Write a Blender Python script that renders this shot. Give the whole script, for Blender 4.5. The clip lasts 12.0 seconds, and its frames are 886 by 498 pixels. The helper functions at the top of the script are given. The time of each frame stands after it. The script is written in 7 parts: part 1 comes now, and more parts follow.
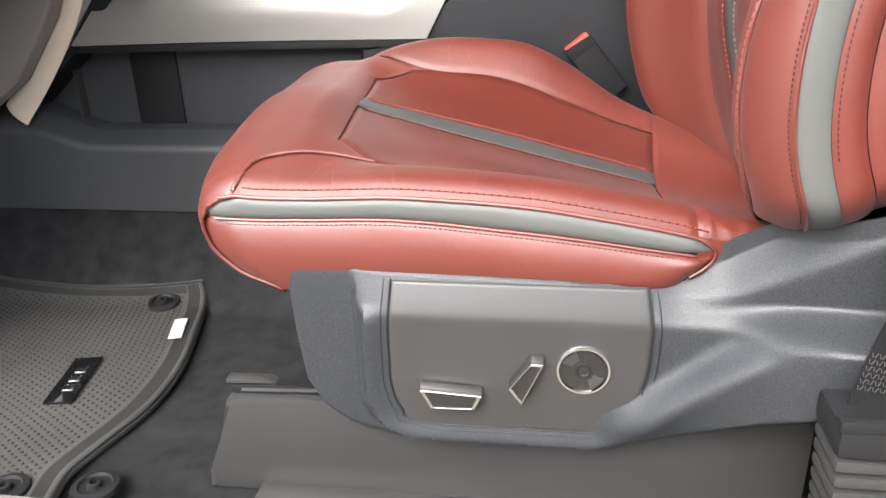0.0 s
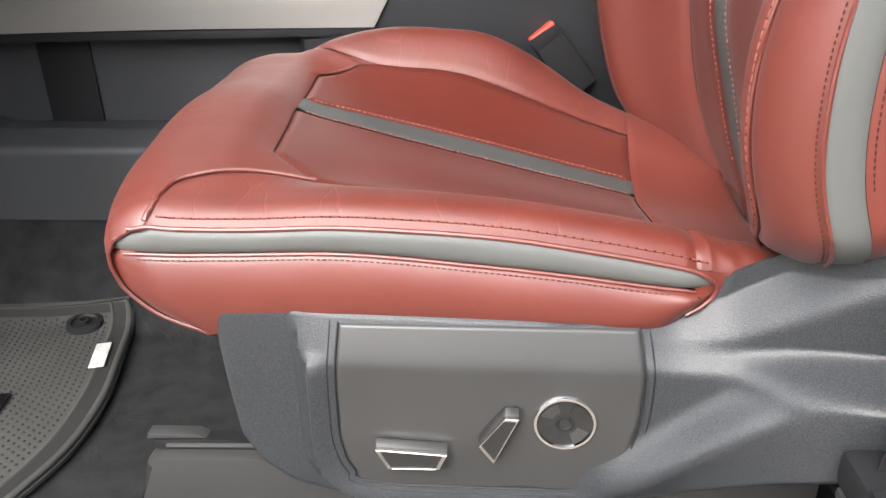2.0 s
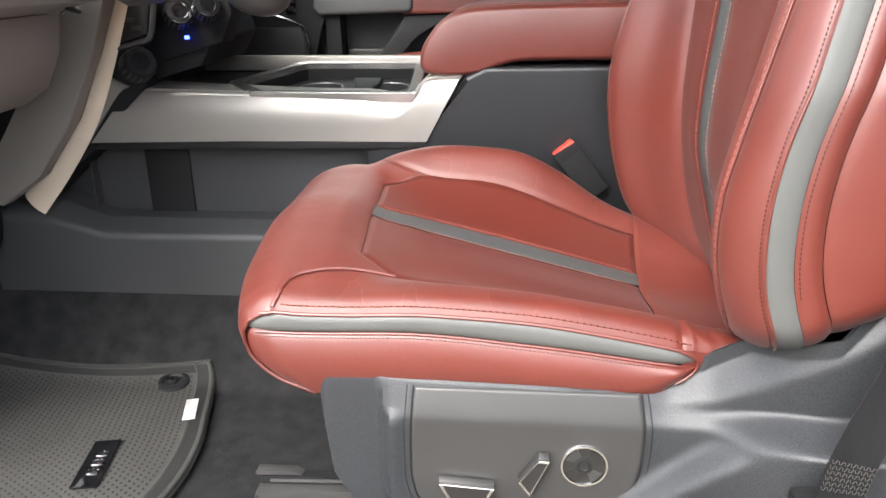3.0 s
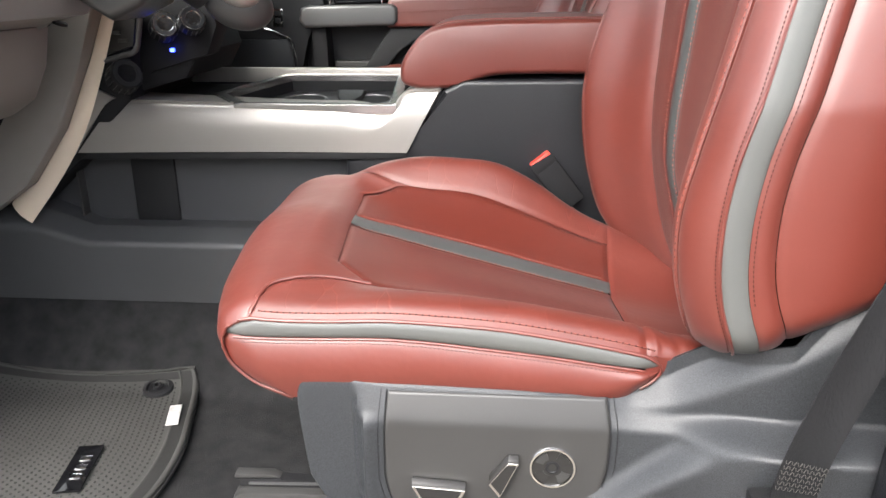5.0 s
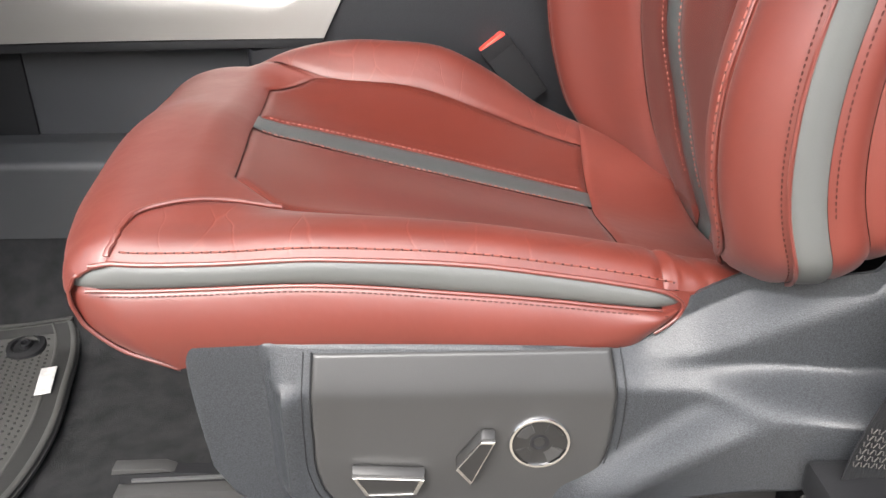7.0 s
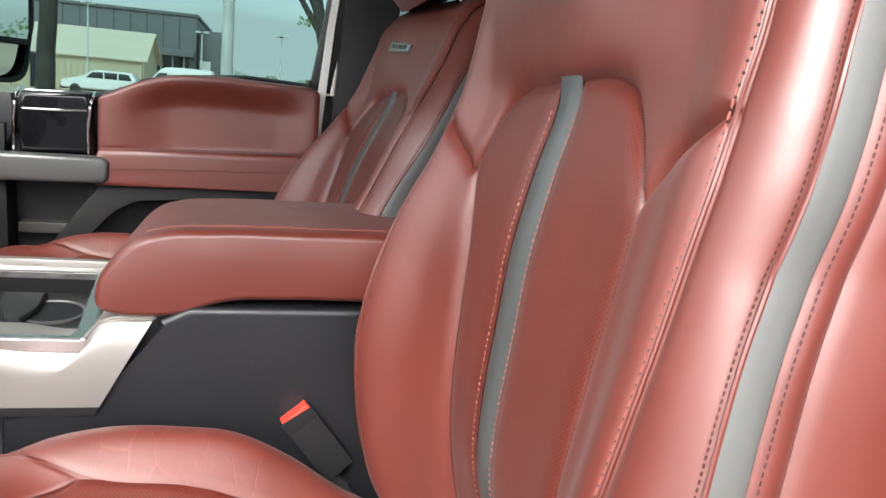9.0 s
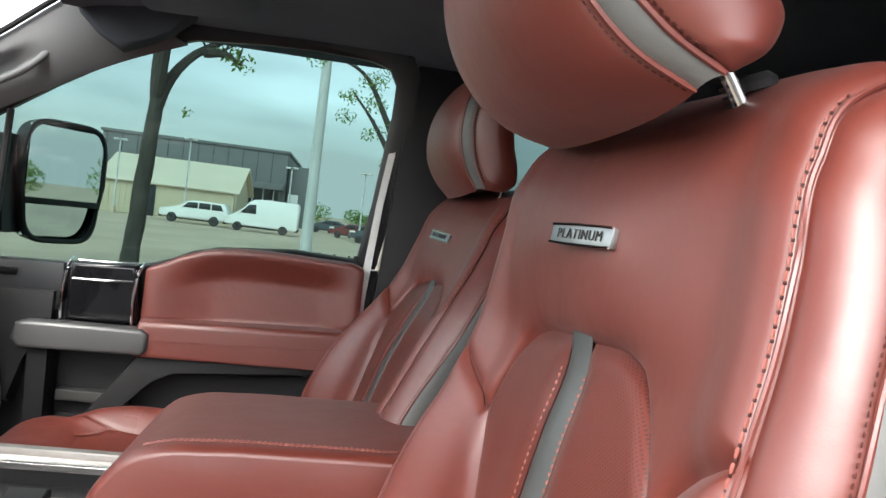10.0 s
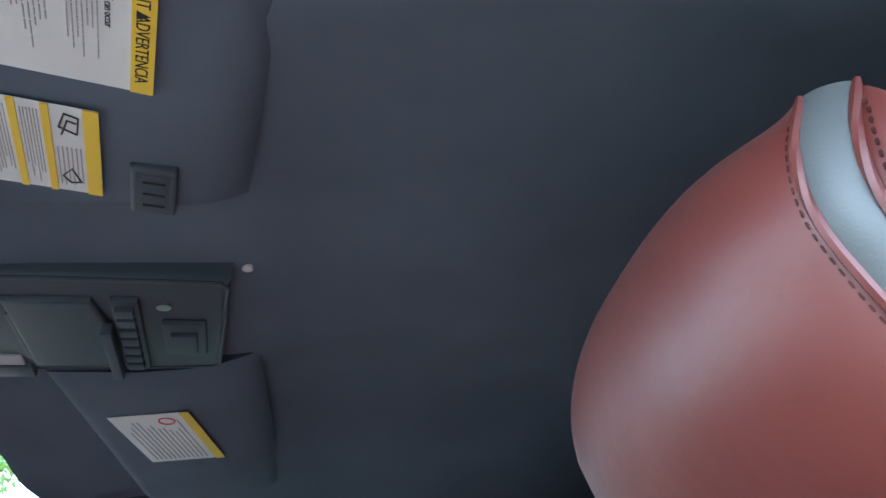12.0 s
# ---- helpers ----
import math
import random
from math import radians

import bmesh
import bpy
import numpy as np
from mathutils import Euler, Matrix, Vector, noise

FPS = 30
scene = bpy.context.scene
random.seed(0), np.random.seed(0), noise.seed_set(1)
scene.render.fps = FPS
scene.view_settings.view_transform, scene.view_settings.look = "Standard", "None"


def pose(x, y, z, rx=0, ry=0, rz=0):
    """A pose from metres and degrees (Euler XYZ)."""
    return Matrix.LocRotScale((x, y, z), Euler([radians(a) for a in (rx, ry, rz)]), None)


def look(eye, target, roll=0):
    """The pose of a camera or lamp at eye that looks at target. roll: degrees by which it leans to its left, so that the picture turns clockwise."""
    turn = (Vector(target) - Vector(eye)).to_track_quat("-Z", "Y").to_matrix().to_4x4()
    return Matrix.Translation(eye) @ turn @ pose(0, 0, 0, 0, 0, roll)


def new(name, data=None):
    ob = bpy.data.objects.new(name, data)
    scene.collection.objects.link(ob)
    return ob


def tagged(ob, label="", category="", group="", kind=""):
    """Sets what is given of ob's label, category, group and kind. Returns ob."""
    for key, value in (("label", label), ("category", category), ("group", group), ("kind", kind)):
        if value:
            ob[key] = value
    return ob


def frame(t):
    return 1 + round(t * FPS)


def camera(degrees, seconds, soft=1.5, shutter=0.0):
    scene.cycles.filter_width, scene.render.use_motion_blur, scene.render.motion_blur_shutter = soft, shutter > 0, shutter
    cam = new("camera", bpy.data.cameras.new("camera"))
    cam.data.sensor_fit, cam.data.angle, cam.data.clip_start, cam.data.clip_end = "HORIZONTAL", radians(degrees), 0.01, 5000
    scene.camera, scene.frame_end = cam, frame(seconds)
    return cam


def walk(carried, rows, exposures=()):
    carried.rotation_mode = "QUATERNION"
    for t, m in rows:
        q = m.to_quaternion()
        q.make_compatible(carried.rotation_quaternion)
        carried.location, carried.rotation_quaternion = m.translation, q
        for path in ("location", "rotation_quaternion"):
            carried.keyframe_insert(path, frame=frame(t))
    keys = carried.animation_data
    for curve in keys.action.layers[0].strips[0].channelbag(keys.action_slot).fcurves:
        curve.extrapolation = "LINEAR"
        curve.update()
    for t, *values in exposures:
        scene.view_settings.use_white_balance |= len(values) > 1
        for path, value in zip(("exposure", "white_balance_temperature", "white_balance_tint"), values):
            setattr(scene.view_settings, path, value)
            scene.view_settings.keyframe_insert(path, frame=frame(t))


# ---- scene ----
cam = camera(60.1, 12.0)

PATH = [
    (0, (0.361, -0.723, 0.746), (0.084, 1.097, -0.035), -1.8),
    (0.5, (0.351, -0.62, 0.755), (0.141, 1.19, -0.071), -1.9),
    (1, (0.345, -0.576, 0.746), (0.179, 1.221, -0.115), -1.7),
    (1.5, (0.338, -0.574, 0.745), (0.193, 1.222, -0.123), -1.4),
    (2, (0.338, -0.588, 0.747), (0.189, 1.222, -0.091), -1.2),
    (2.5, (0.32, -0.672, 0.781), (0.155, 1.167, 0.013), -0.9),
    (3, (0.31, -0.802, 0.873), (0.124, 1.066, 0.183), -0.8),
    (3.2, (0.312, -0.846, 0.897), (0.115, 1.032, 0.238), -0.6),
    (4.8, (0.335, -0.849, 0.903), (0.147, 1.035, 0.258), -0.6),
    (5, (0.338, -0.829, 0.882), (0.17, 1.049, 0.215), -0.5),
    (5.5, (0.339, -0.745, 0.826), (0.228, 1.112, 0.092), -0.5),
    (6, (0.325, -0.654, 0.795), (0.262, 1.174, -0.016), -0.7),
    (6.5, (0.308, -0.603, 0.779), (0.268, 1.2, -0.086), -0.8),
    (6.7, (0.303, -0.593, 0.776), (0.276, 1.202, -0.104), -0.8),
    (8.3, (0.304, -0.46, 0.907), (0.698, 1.392, 0.262), 1.6),
    (8.5, (0.316, -0.443, 0.941), (0.744, 1.418, 0.348), 2.0),
    (9, (0.325, -0.415, 1.002), (0.813, 1.487, 0.625), 5.3),
    (9.5, (0.364, -0.382, 1.062), (0.788, 1.561, 0.851), 6.5),
    (10, (0.401, -0.345, 1.112), (0.673, 1.636, 1.06), 7.0),
    (10.5, (0.414, -0.337, 1.136), (0.536, 1.652, 1.306), 5.5),
    (11, (0.406, -0.334, 1.162), (0.418, 1.611, 1.629), 2.2),
    (11.5, (0.377, -0.264, 1.181), (0.46, 1.56, 1.998), -1.6),
    (12, (0.322, -0.131, 1.169), (0.533, 1.584, 2.177), -1.8),
]
walk(cam, [(t, look(eye, target, roll)) for t, eye, target, roll in PATH],
     exposures=[(0, 2.25, 6500, 10), (1.0, 2.05, 6500, 10), (2.2, 2.05, 6500, 10), (3.0, 2.2, 6500, 10), (5.2, 2.2, 6500, 10), (6.0, 2.1, 6500, 10), (8.5, 2.2, 6500, 10), (9.5, 2.15, 6500, 10), (10.5, 2.15, 6500, 10), (11.2, 2.3, 5800, 8), (11.5, 2.5, 5300, 5), (12, 2.75, 4800, 1)])

# ---- world and light ----
world = bpy.data.worlds.new("overcast_sky")
scene.world = world
world.use_nodes = True
wn, wl = world.node_tree.nodes, world.node_tree.links
sky = wn.new("ShaderNodeTexSky")
sky.sky_type = "NISHITA"
sky.sun_disc = False
sky.sun_elevation, sky.sun_rotation = radians(44), radians(204)
sky.air_density, sky.dust_density, sky.ozone_density = 1.0, 3.0, 1.0
# a sheet of cloud greys the sky and breaks it up softly
grey = wn.new("ShaderNodeHueSaturation")
grey.inputs["Saturation"].default_value = 0.34
wl.new(sky.outputs[0], grey.inputs["Color"])
where = wn.new("ShaderNodeTexCoord")
squash = wn.new("ShaderNodeMapping")
squash.inputs["Scale"].default_value = (1.5, 1.5, 7.0)
wl.new(where.outputs["Generated"], squash.inputs["Vector"])
cloud = wn.new("ShaderNodeTexNoise")
cloud.inputs["Scale"].default_value, cloud.inputs["Detail"].default_value = 1.6, 6
wl.new(squash.outputs[0], cloud.inputs["Vector"])
span = wn.new("ShaderNodeMapRange")
span.inputs["From Min"].default_value, span.inputs["From Max"].default_value = 0.35, 0.65
span.inputs["To Min"].default_value, span.inputs["To Max"].default_value = 0.95, 1.75
wl.new(cloud.outputs["Fac"], span.inputs["Value"])
mixed = wn.new("ShaderNodeMix")
mixed.data_type, mixed.blend_type = "RGBA", "MULTIPLY"
mixed.inputs["Factor"].default_value = 1.0
wl.new(grey.outputs[0], mixed.inputs["A"])
wl.new(span.outputs[0], mixed.inputs["B"])
haze = wn.new("ShaderNodeMix")
haze.data_type, haze.blend_type = "RGBA", "LIGHTEN"
haze.inputs["Factor"].default_value = 1.0
haze.inputs["B"].default_value = (4.2, 4.3, 4.35, 1)
wl.new(mixed.outputs["Result"], haze.inputs["A"])
wl.new(haze.outputs["Result"], wn["Background"].inputs["Color"])
wn["Background"].inputs["Strength"].default_value = 0.15
sun_data = bpy.data.lights.new("sun", "SUN")
sun_data.energy, sun_data.angle, sun_data.color = 0.55, radians(30), (1.0, 0.96, 0.90)
sun = new("sun", sun_data)
sun.matrix_world = look((-2.0, -4.5, 4.9), (0, 0.2, 0.3))


# ---- materials ----
def nodes_of(name):
    m = bpy.data.materials.new(name)
    m.use_nodes = True
    return m, m.node_tree.nodes, m.node_tree.links, m.node_tree.nodes["Principled BSDF"]


def surface(name, color, rough=0.5, metal=0.0, vary=0.12, scale=8.0, grain=400.0, bump=0.15, depth=0.001, voronoi=False,
            stretch=(1, 1, 1), spec=0.5, rough_vary=0.08, sheen=0.0, coat=0.0, folds=0.0, speckle=0.0):
    """A material with slow colour drift, fine grain relief and uneven gloss."""
    m, n, l, b = nodes_of(name)
    co = n.new("ShaderNodeTexCoord")
    mp = n.new("ShaderNodeMapping")
    mp.inputs["Scale"].default_value = stretch
    l.new(co.outputs["Object"], mp.inputs["Vector"])
    big = n.new("ShaderNodeTexNoise")
    big.inputs["Scale"].default_value, big.inputs["Detail"].default_value = scale, 5
    l.new(mp.outputs[0], big.inputs["Vector"])
    ramp = n.new("ShaderNodeMapRange")
    ramp.inputs["From Min"].default_value, ramp.inputs["From Max"].default_value = 0.3, 0.7
    ramp.inputs["To Min"].default_value, ramp.inputs["To Max"].default_value = 1 - vary, 1 + vary
    l.new(big.outputs["Fac"], ramp.inputs["Value"])
    mul = n.new("ShaderNodeMix")
    mul.data_type, mul.blend_type = "RGBA", "MULTIPLY"
    mul.inputs["Factor"].default_value = 1.0
    mul.inputs["A"].default_value = (*color, 1)
    l.new(ramp.outputs[0], mul.inputs["B"])
    l.new(mul.outputs["Result"], b.inputs["Base Color"])
    fine = n.new("ShaderNodeTexVoronoi" if voronoi else "ShaderNodeTexNoise")
    fine.inputs["Scale"].default_value = grain
    l.new(mp.outputs[0], fine.inputs["Vector"])
    bp = n.new("ShaderNodeBump")
    bp.inputs["Strength"].default_value, bp.inputs["Distance"].default_value = bump, depth
    l.new(fine.outputs[0], bp.inputs["Height"])
    l.new(bp.outputs[0], b.inputs["Normal"])
    if folds:
        # slow unevenness of stretched upholstery
        slow = n.new("ShaderNodeTexNoise")
        slow.inputs["Scale"].default_value, slow.inputs["Detail"].default_value = 16, 3
        l.new(mp.outputs[0], slow.inputs["Vector"])
        fb = n.new("ShaderNodeBump")
        fb.inputs["Strength"].default_value, fb.inputs["Distance"].default_value = folds, 0.006
        l.new(slow.outputs["Fac"], fb.inputs["Height"])
        l.new(fb.outputs[0], bp.inputs["Normal"])
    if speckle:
        # glints on the tips of a coarse moulded grain, painted into the base colour
        painted_glint = n.new("ShaderNodeMapRange")
        painted_glint.inputs["From Min"].default_value, painted_glint.inputs["From Max"].default_value = 0.3, 0.7
        painted_glint.inputs["To Min"].default_value, painted_glint.inputs["To Max"].default_value = 1 - speckle, 1 + speckle
        l.new(fine.outputs["Fac"], painted_glint.inputs["Value"])
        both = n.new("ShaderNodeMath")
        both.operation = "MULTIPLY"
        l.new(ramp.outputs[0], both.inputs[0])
        l.new(painted_glint.outputs[0], both.inputs[1])
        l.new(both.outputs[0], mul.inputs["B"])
    rr = n.new("ShaderNodeMapRange")
    rr.inputs["To Min"].default_value, rr.inputs["To Max"].default_value = rough - rough_vary, rough + rough_vary
    l.new(big.outputs["Fac"], rr.inputs["Value"])
    l.new(rr.outputs[0], b.inputs["Roughness"])
    b.inputs["Metallic"].default_value = metal
    b.inputs["Specular IOR Level"].default_value = spec
    b.inputs["Sheen Weight"].default_value = sheen
    b.inputs["Sheen Roughness"].default_value = 0.45
    b.inputs["Coat Weight"].default_value = coat
    return m


RED = (0.115, 0.0178, 0.0100)
leather = surface("red_leather", RED, 0.46, spec=0.84, vary=0.10, scale=6, grain=620, bump=0.05, depth=0.0005, voronoi=True, sheen=0.05, folds=0.30)


def creased(name, color):
    """Worn leather: thin pale crossing creases, broken up in patches, over the fine grain."""
    m = surface(name, color, 0.50, spec=0.68, vary=0.14, scale=9, grain=620, bump=0.06, depth=0.0005, voronoi=True, sheen=0.06, folds=0.30)
    n, l = m.node_tree.nodes, m.node_tree.links
    b = n["Principled BSDF"]
    co = n.new("ShaderNodeTexCoord")
    bend = n.new("ShaderNodeTexNoise")
    bend.inputs["Scale"].default_value = 14
    l.new(co.outputs["Object"], bend.inputs["Vector"])
    push = n.new("ShaderNodeMix")
    push.data_type, push.blend_type = "RGBA", "LINEAR_LIGHT"
    push.inputs["Factor"].default_value = 0.016
    l.new(co.outputs["Object"], push.inputs["A"])
    l.new(bend.outputs["Color"], push.inputs["B"])
    mp = n.new("ShaderNodeMapping")
    mp.inputs["Rotation"].default_value = (0, 0, radians(35))
    mp.inputs["Scale"].default_value = (1.0, 0.32, 0.5)
    l.new(push.outputs["Result"], mp.inputs["Vector"])
    cells = n.new("ShaderNodeTexVoronoi")
    cells.feature = "DISTANCE_TO_EDGE"
    cells.inputs["Scale"].default_value = 24
    l.new(mp.outputs[0], cells.inputs["Vector"])
    lines = n.new("ShaderNodeMapRange")
    lines.interpolation_type = "SMOOTHSTEP"
    lines.inputs["From Min"].default_value, lines.inputs["From Max"].default_value = 0.0, 0.035
    lines.inputs["To Min"].default_value, lines.inputs["To Max"].default_value = 1.0, 0.0
    l.new(cells.outputs["Distance"], lines.inputs["Value"])
    patch = n.new("ShaderNodeTexNoise")
    patch.inputs["Scale"].default_value = 17
    l.new(co.outputs["Object"], patch.inputs["Vector"])
    where_ = n.new("ShaderNodeMapRange")
    where_.inputs["From Min"].default_value, where_.inputs["From Max"].default_value = 0.38, 0.60
    l.new(patch.outputs["Fac"], where_.inputs["Value"])
    amount = n.new("ShaderNodeMath")
    amount.operation = "MULTIPLY"
    l.new(lines.outputs[0], amount.inputs[0])
    l.new(where_.outputs[0], amount.inputs[1])
    old = b.inputs["Base Color"].links[0].from_socket
    pale = n.new("ShaderNodeMix")
    pale.data_type = "RGBA"
    pale.inputs["B"].default_value = (color[0] * 1.9, color[1] * 2.6, color[2] * 2.8, 1)
    l.new(old, pale.inputs["A"])
    weak = n.new("ShaderNodeMath")
    weak.operation = "MULTIPLY"
    weak.inputs[1].default_value = 0.30
    l.new(amount.outputs[0], weak.inputs[0])
    l.new(weak.outputs[0], pale.inputs["Factor"])
    l.new(pale.outputs["Result"], b.inputs["Base Color"])
    bp = n.new("ShaderNodeBump")
    bp.invert = True
    bp.inputs["Strength"].default_value, bp.inputs["Distance"].default_value = 0.22, 0.0010
    l.new(amount.outputs[0], bp.inputs["Height"])
    l.new(b.inputs["Normal"].links[0].from_socket, bp.inputs["Normal"])
    l.new(bp.outputs[0], b.inputs["Normal"])
    return m


worn_leather = creased("creased_red_leather", RED)
gray_leather = surface("grey_leather", (0.092, 0.093, 0.088), 0.48, vary=0.06, scale=12, grain=700, bump=0.2, depth=0.0005)
# the same grey leather; the centre strips' shade is put into this darker base
shaded_strip = surface("shaded_grey_leather", (0.055, 0.060, 0.059), 0.42, vary=0.06, scale=12, grain=700, bump=0.2, depth=0.0005)
red_thread = surface("red_thread", (0.190, 0.050, 0.036), 0.6, grain=900)
maroon_thread = surface("maroon_thread", (0.058, 0.015, 0.011), 0.7, spec=0.3, grain=900)
dark_thread = surface("dark_thread", (0.038, 0.011, 0.009), 0.8, spec=0.2, grain=900)
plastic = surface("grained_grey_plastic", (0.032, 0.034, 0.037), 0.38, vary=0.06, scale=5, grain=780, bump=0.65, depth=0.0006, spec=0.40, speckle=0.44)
smooth_plastic = surface("smooth_dark_plastic", (0.040, 0.039, 0.038), 0.34, spec=0.46, vary=0.05, scale=9, grain=900, bump=0.15, depth=0.0004, voronoi=True)
switch_plastic = surface("dark_switch_plastic", (0.022, 0.021, 0.020), 0.38, spec=0.35, vary=0.05, scale=9, grain=900, bump=0.1, depth=0.0003)
black_plastic = surface("black_plastic", (0.014, 0.014, 0.015), 0.5, spec=0.3, vary=0.1, scale=7, grain=900, bump=0.2)
matte_black = surface("matte_black_plastic", (0.011, 0.011, 0.012), 0.7, vary=0.1, scale=7, grain=900, bump=0.2, spec=0.2)
knee_plastic = surface("brown_grey_knee_plastic", (0.22, 0.20, 0.185), 0.50, vary=0.07, scale=6, grain=900, bump=0.2, depth=0.0004, voronoi=True)
dash_plastic = surface("grey_dash_plastic", (0.21, 0.205, 0.20), 0.48, vary=0.07, scale=6, grain=900, bump=0.2, depth=0.0004, voronoi=True)
recess_plastic = surface("dark_recess_plastic", (0.046, 0.047, 0.050), 0.5, vary=0.08, scale=6, grain=900, bump=0.2, depth=0.0004)
console_plastic = surface("grey_console_plastic", (0.050, 0.051, 0.053), 0.46, vary=0.07, scale=6, grain=900, bump=0.2, depth=0.0004, voronoi=True)
gloss_black = surface("gloss_black", (0.006, 0.006, 0.007), 0.08, vary=0.05, rough_vary=0.02, bump=0.0)
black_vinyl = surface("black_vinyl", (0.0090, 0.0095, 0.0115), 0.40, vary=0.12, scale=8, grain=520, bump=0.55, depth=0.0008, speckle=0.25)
silver = surface("brushed_silver_trim", (0.36, 0.34, 0.315), 0.36, metal=0.7, vary=0.05, scale=4, grain=260, bump=0.06, stretch=(0.15, 3, 3))
champagne = surface("champagne_trim", (0.80, 0.67, 0.53), 0.42, metal=0.1, vary=0.05, scale=4, grain=260, bump=0.05, stretch=(0.3, 3, 3))
dark_silver = surface("dark_satin_silver", (0.105, 0.104, 0.104), 0.40, metal=0.5, vary=0.05, scale=4, grain=300, bump=0.04)
badge_steel = surface("badge_steel", (0.30, 0.32, 0.32), 0.34, metal=0.9, vary=0.05, grain=500, bump=0.25, depth=0.0004)
satin_chrome = surface("satin_chrome", (0.62, 0.61, 0.60), 0.26, metal=1.0, vary=0.03, scale=3, bump=0.0, rough_vary=0.02)
chrome = surface("chrome", (0.75, 0.75, 0.76), 0.12, metal=1.0, vary=0.02, bump=0.0, rough_vary=0.03)
carpet = surface("black_carpet", (0.032, 0.032, 0.033), 0.95, vary=0.3, scale=25, grain=1500, bump=0.9, depth=0.003, spec=0.1, rough_vary=0.02)
rubber = surface("dusty_rubber", (0.046, 0.045, 0.042), 0.72, vary=0.18, scale=9, grain=800, bump=0.2)
overhead_plastic = surface("overhead_grey_plastic", (0.060, 0.067, 0.078), 0.5, spec=0.3, vary=0.06, scale=9, grain=900, bump=0.15, depth=0.0004)
dark_rubber = surface("dark_mat_rubber", (0.022, 0.022, 0.021), 0.7, spec=0.3, vary=0.2, scale=14, grain=700, bump=0.3)
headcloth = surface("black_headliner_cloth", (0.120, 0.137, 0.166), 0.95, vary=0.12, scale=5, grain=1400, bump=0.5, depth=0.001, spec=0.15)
# headliner cloth again, darkened so the corner's shade sits in its colour
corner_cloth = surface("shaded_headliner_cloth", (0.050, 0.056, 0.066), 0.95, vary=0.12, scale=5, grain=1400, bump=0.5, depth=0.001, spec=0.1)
pillar_cloth = surface("grey_pillar_trim", (0.118, 0.120, 0.125), 0.8, vary=0.08, scale=10, grain=1200, bump=0.3)
belt_cloth = surface("belt_webbing", (0.014, 0.014, 0.015), 0.75, spec=0.2, vary=0.15, scale=30, grain=420, bump=0.9, stretch=(1, 1, 0.3))
belt_thread = surface("belt_thread", (0.085, 0.08, 0.075), 0.8, spec=0.2)
red_plastic = surface("red_button", (0.75, 0.05, 0.03), 0.35)
paper = surface("label_paper", (0.72, 0.70, 0.66), 0.6, vary=0.04, bump=0.05)
yellow = surface("label_yellow", (0.80, 0.55, 0.03), 0.6, vary=0.05, bump=0.05)
print_gray = surface("print_grey", (0.40, 0.39, 0.38), 0.6, bump=0.0)
tag_cloth = surface("worn_tag", (0.50, 0.49, 0.47), 0.8, vary=0.25, scale=60, bump=0.2)
print_red = surface("print_red", (0.65, 0.05, 0.05), 0.6, bump=0.0)
print_black = surface("print_black", (0.02, 0.02, 0.02), 0.6, bump=0.0)
white_paint = surface("white_paint", (0.78, 0.78, 0.77), 0.3, vary=0.03, scale=2, bump=0.02)
asphalt = surface("pale_concrete_paving", (0.45, 0.37, 0.28), 0.9, vary=0.15, scale=0.25, grain=30, bump=0.2)
slab_concrete = surface("bounce_slab_concrete", (0.40, 0.345, 0.275), 0.9, vary=0.2, scale=0.8, grain=60, bump=0.4)
grass_mat = surface("grass", (0.12, 0.17, 0.05), 0.9, vary=0.3, scale=3, grain=60, bump=0.6)
bark = surface("bark", (0.050, 0.044, 0.038), 0.9, vary=0.35, scale=9, grain=25, bump=0.9, depth=0.02, stretch=(1, 1, 0.35))
leaf = surface("leaves", (0.13, 0.22, 0.05), 0.6, vary=0.35, scale=2, bump=0.1)
leaf_glow = leaf.node_tree.nodes.new("ShaderNodeBsdfTranslucent")
leaf_glow.inputs["Color"].default_value = (0.22, 0.36, 0.06, 1)
leaf_mix = leaf.node_tree.nodes.new("ShaderNodeMixShader")
leaf.node_tree.links.new(leaf.node_tree.nodes["Principled BSDF"].outputs[0], leaf_mix.inputs[1])
leaf.node_tree.links.new(leaf_glow.outputs[0], leaf_mix.inputs[2])
leaf.node_tree.links.new(leaf_mix.outputs[0], leaf.node_tree.nodes["Material Output"].inputs["Surface"])
wall_gray = surface("grey_cladding", (0.13, 0.135, 0.14), 0.6, vary=0.06, scale=0.6, grain=3, bump=0.1)
wall_tan = surface("tan_metal_siding", (0.52, 0.46, 0.33), 0.6, vary=0.06, scale=0.6, grain=3, bump=0.1)
roof_tan = surface("pale_metal_roof", (0.62, 0.56, 0.45), 0.5, vary=0.05, scale=0.6, grain=3, bump=0.1)
steel_pole = surface("pale_painted_steel", (0.50, 0.52, 0.52), 0.5, vary=0.06, scale=1, bump=0.05)
dark_glass = surface("dark_car_glass", (0.02, 0.025, 0.03), 0.08, bump=0.0, rough_vary=0.02)
tyre_mat = surface("tyre_rubber", (0.02, 0.02, 0.02), 0.85, bump=0.1)
car_paint = [surface("%s_paint" % w, c, 0.3, vary=0.03, bump=0.0, coat=0.5) for w, c in
             (("blue_grey", (0.06, 0.08, 0.10)), ("maroon", (0.16, 0.03, 0.03)), ("dark", (0.03, 0.035, 0.04)), ("yellow", (0.7, 0.45, 0.03)))]


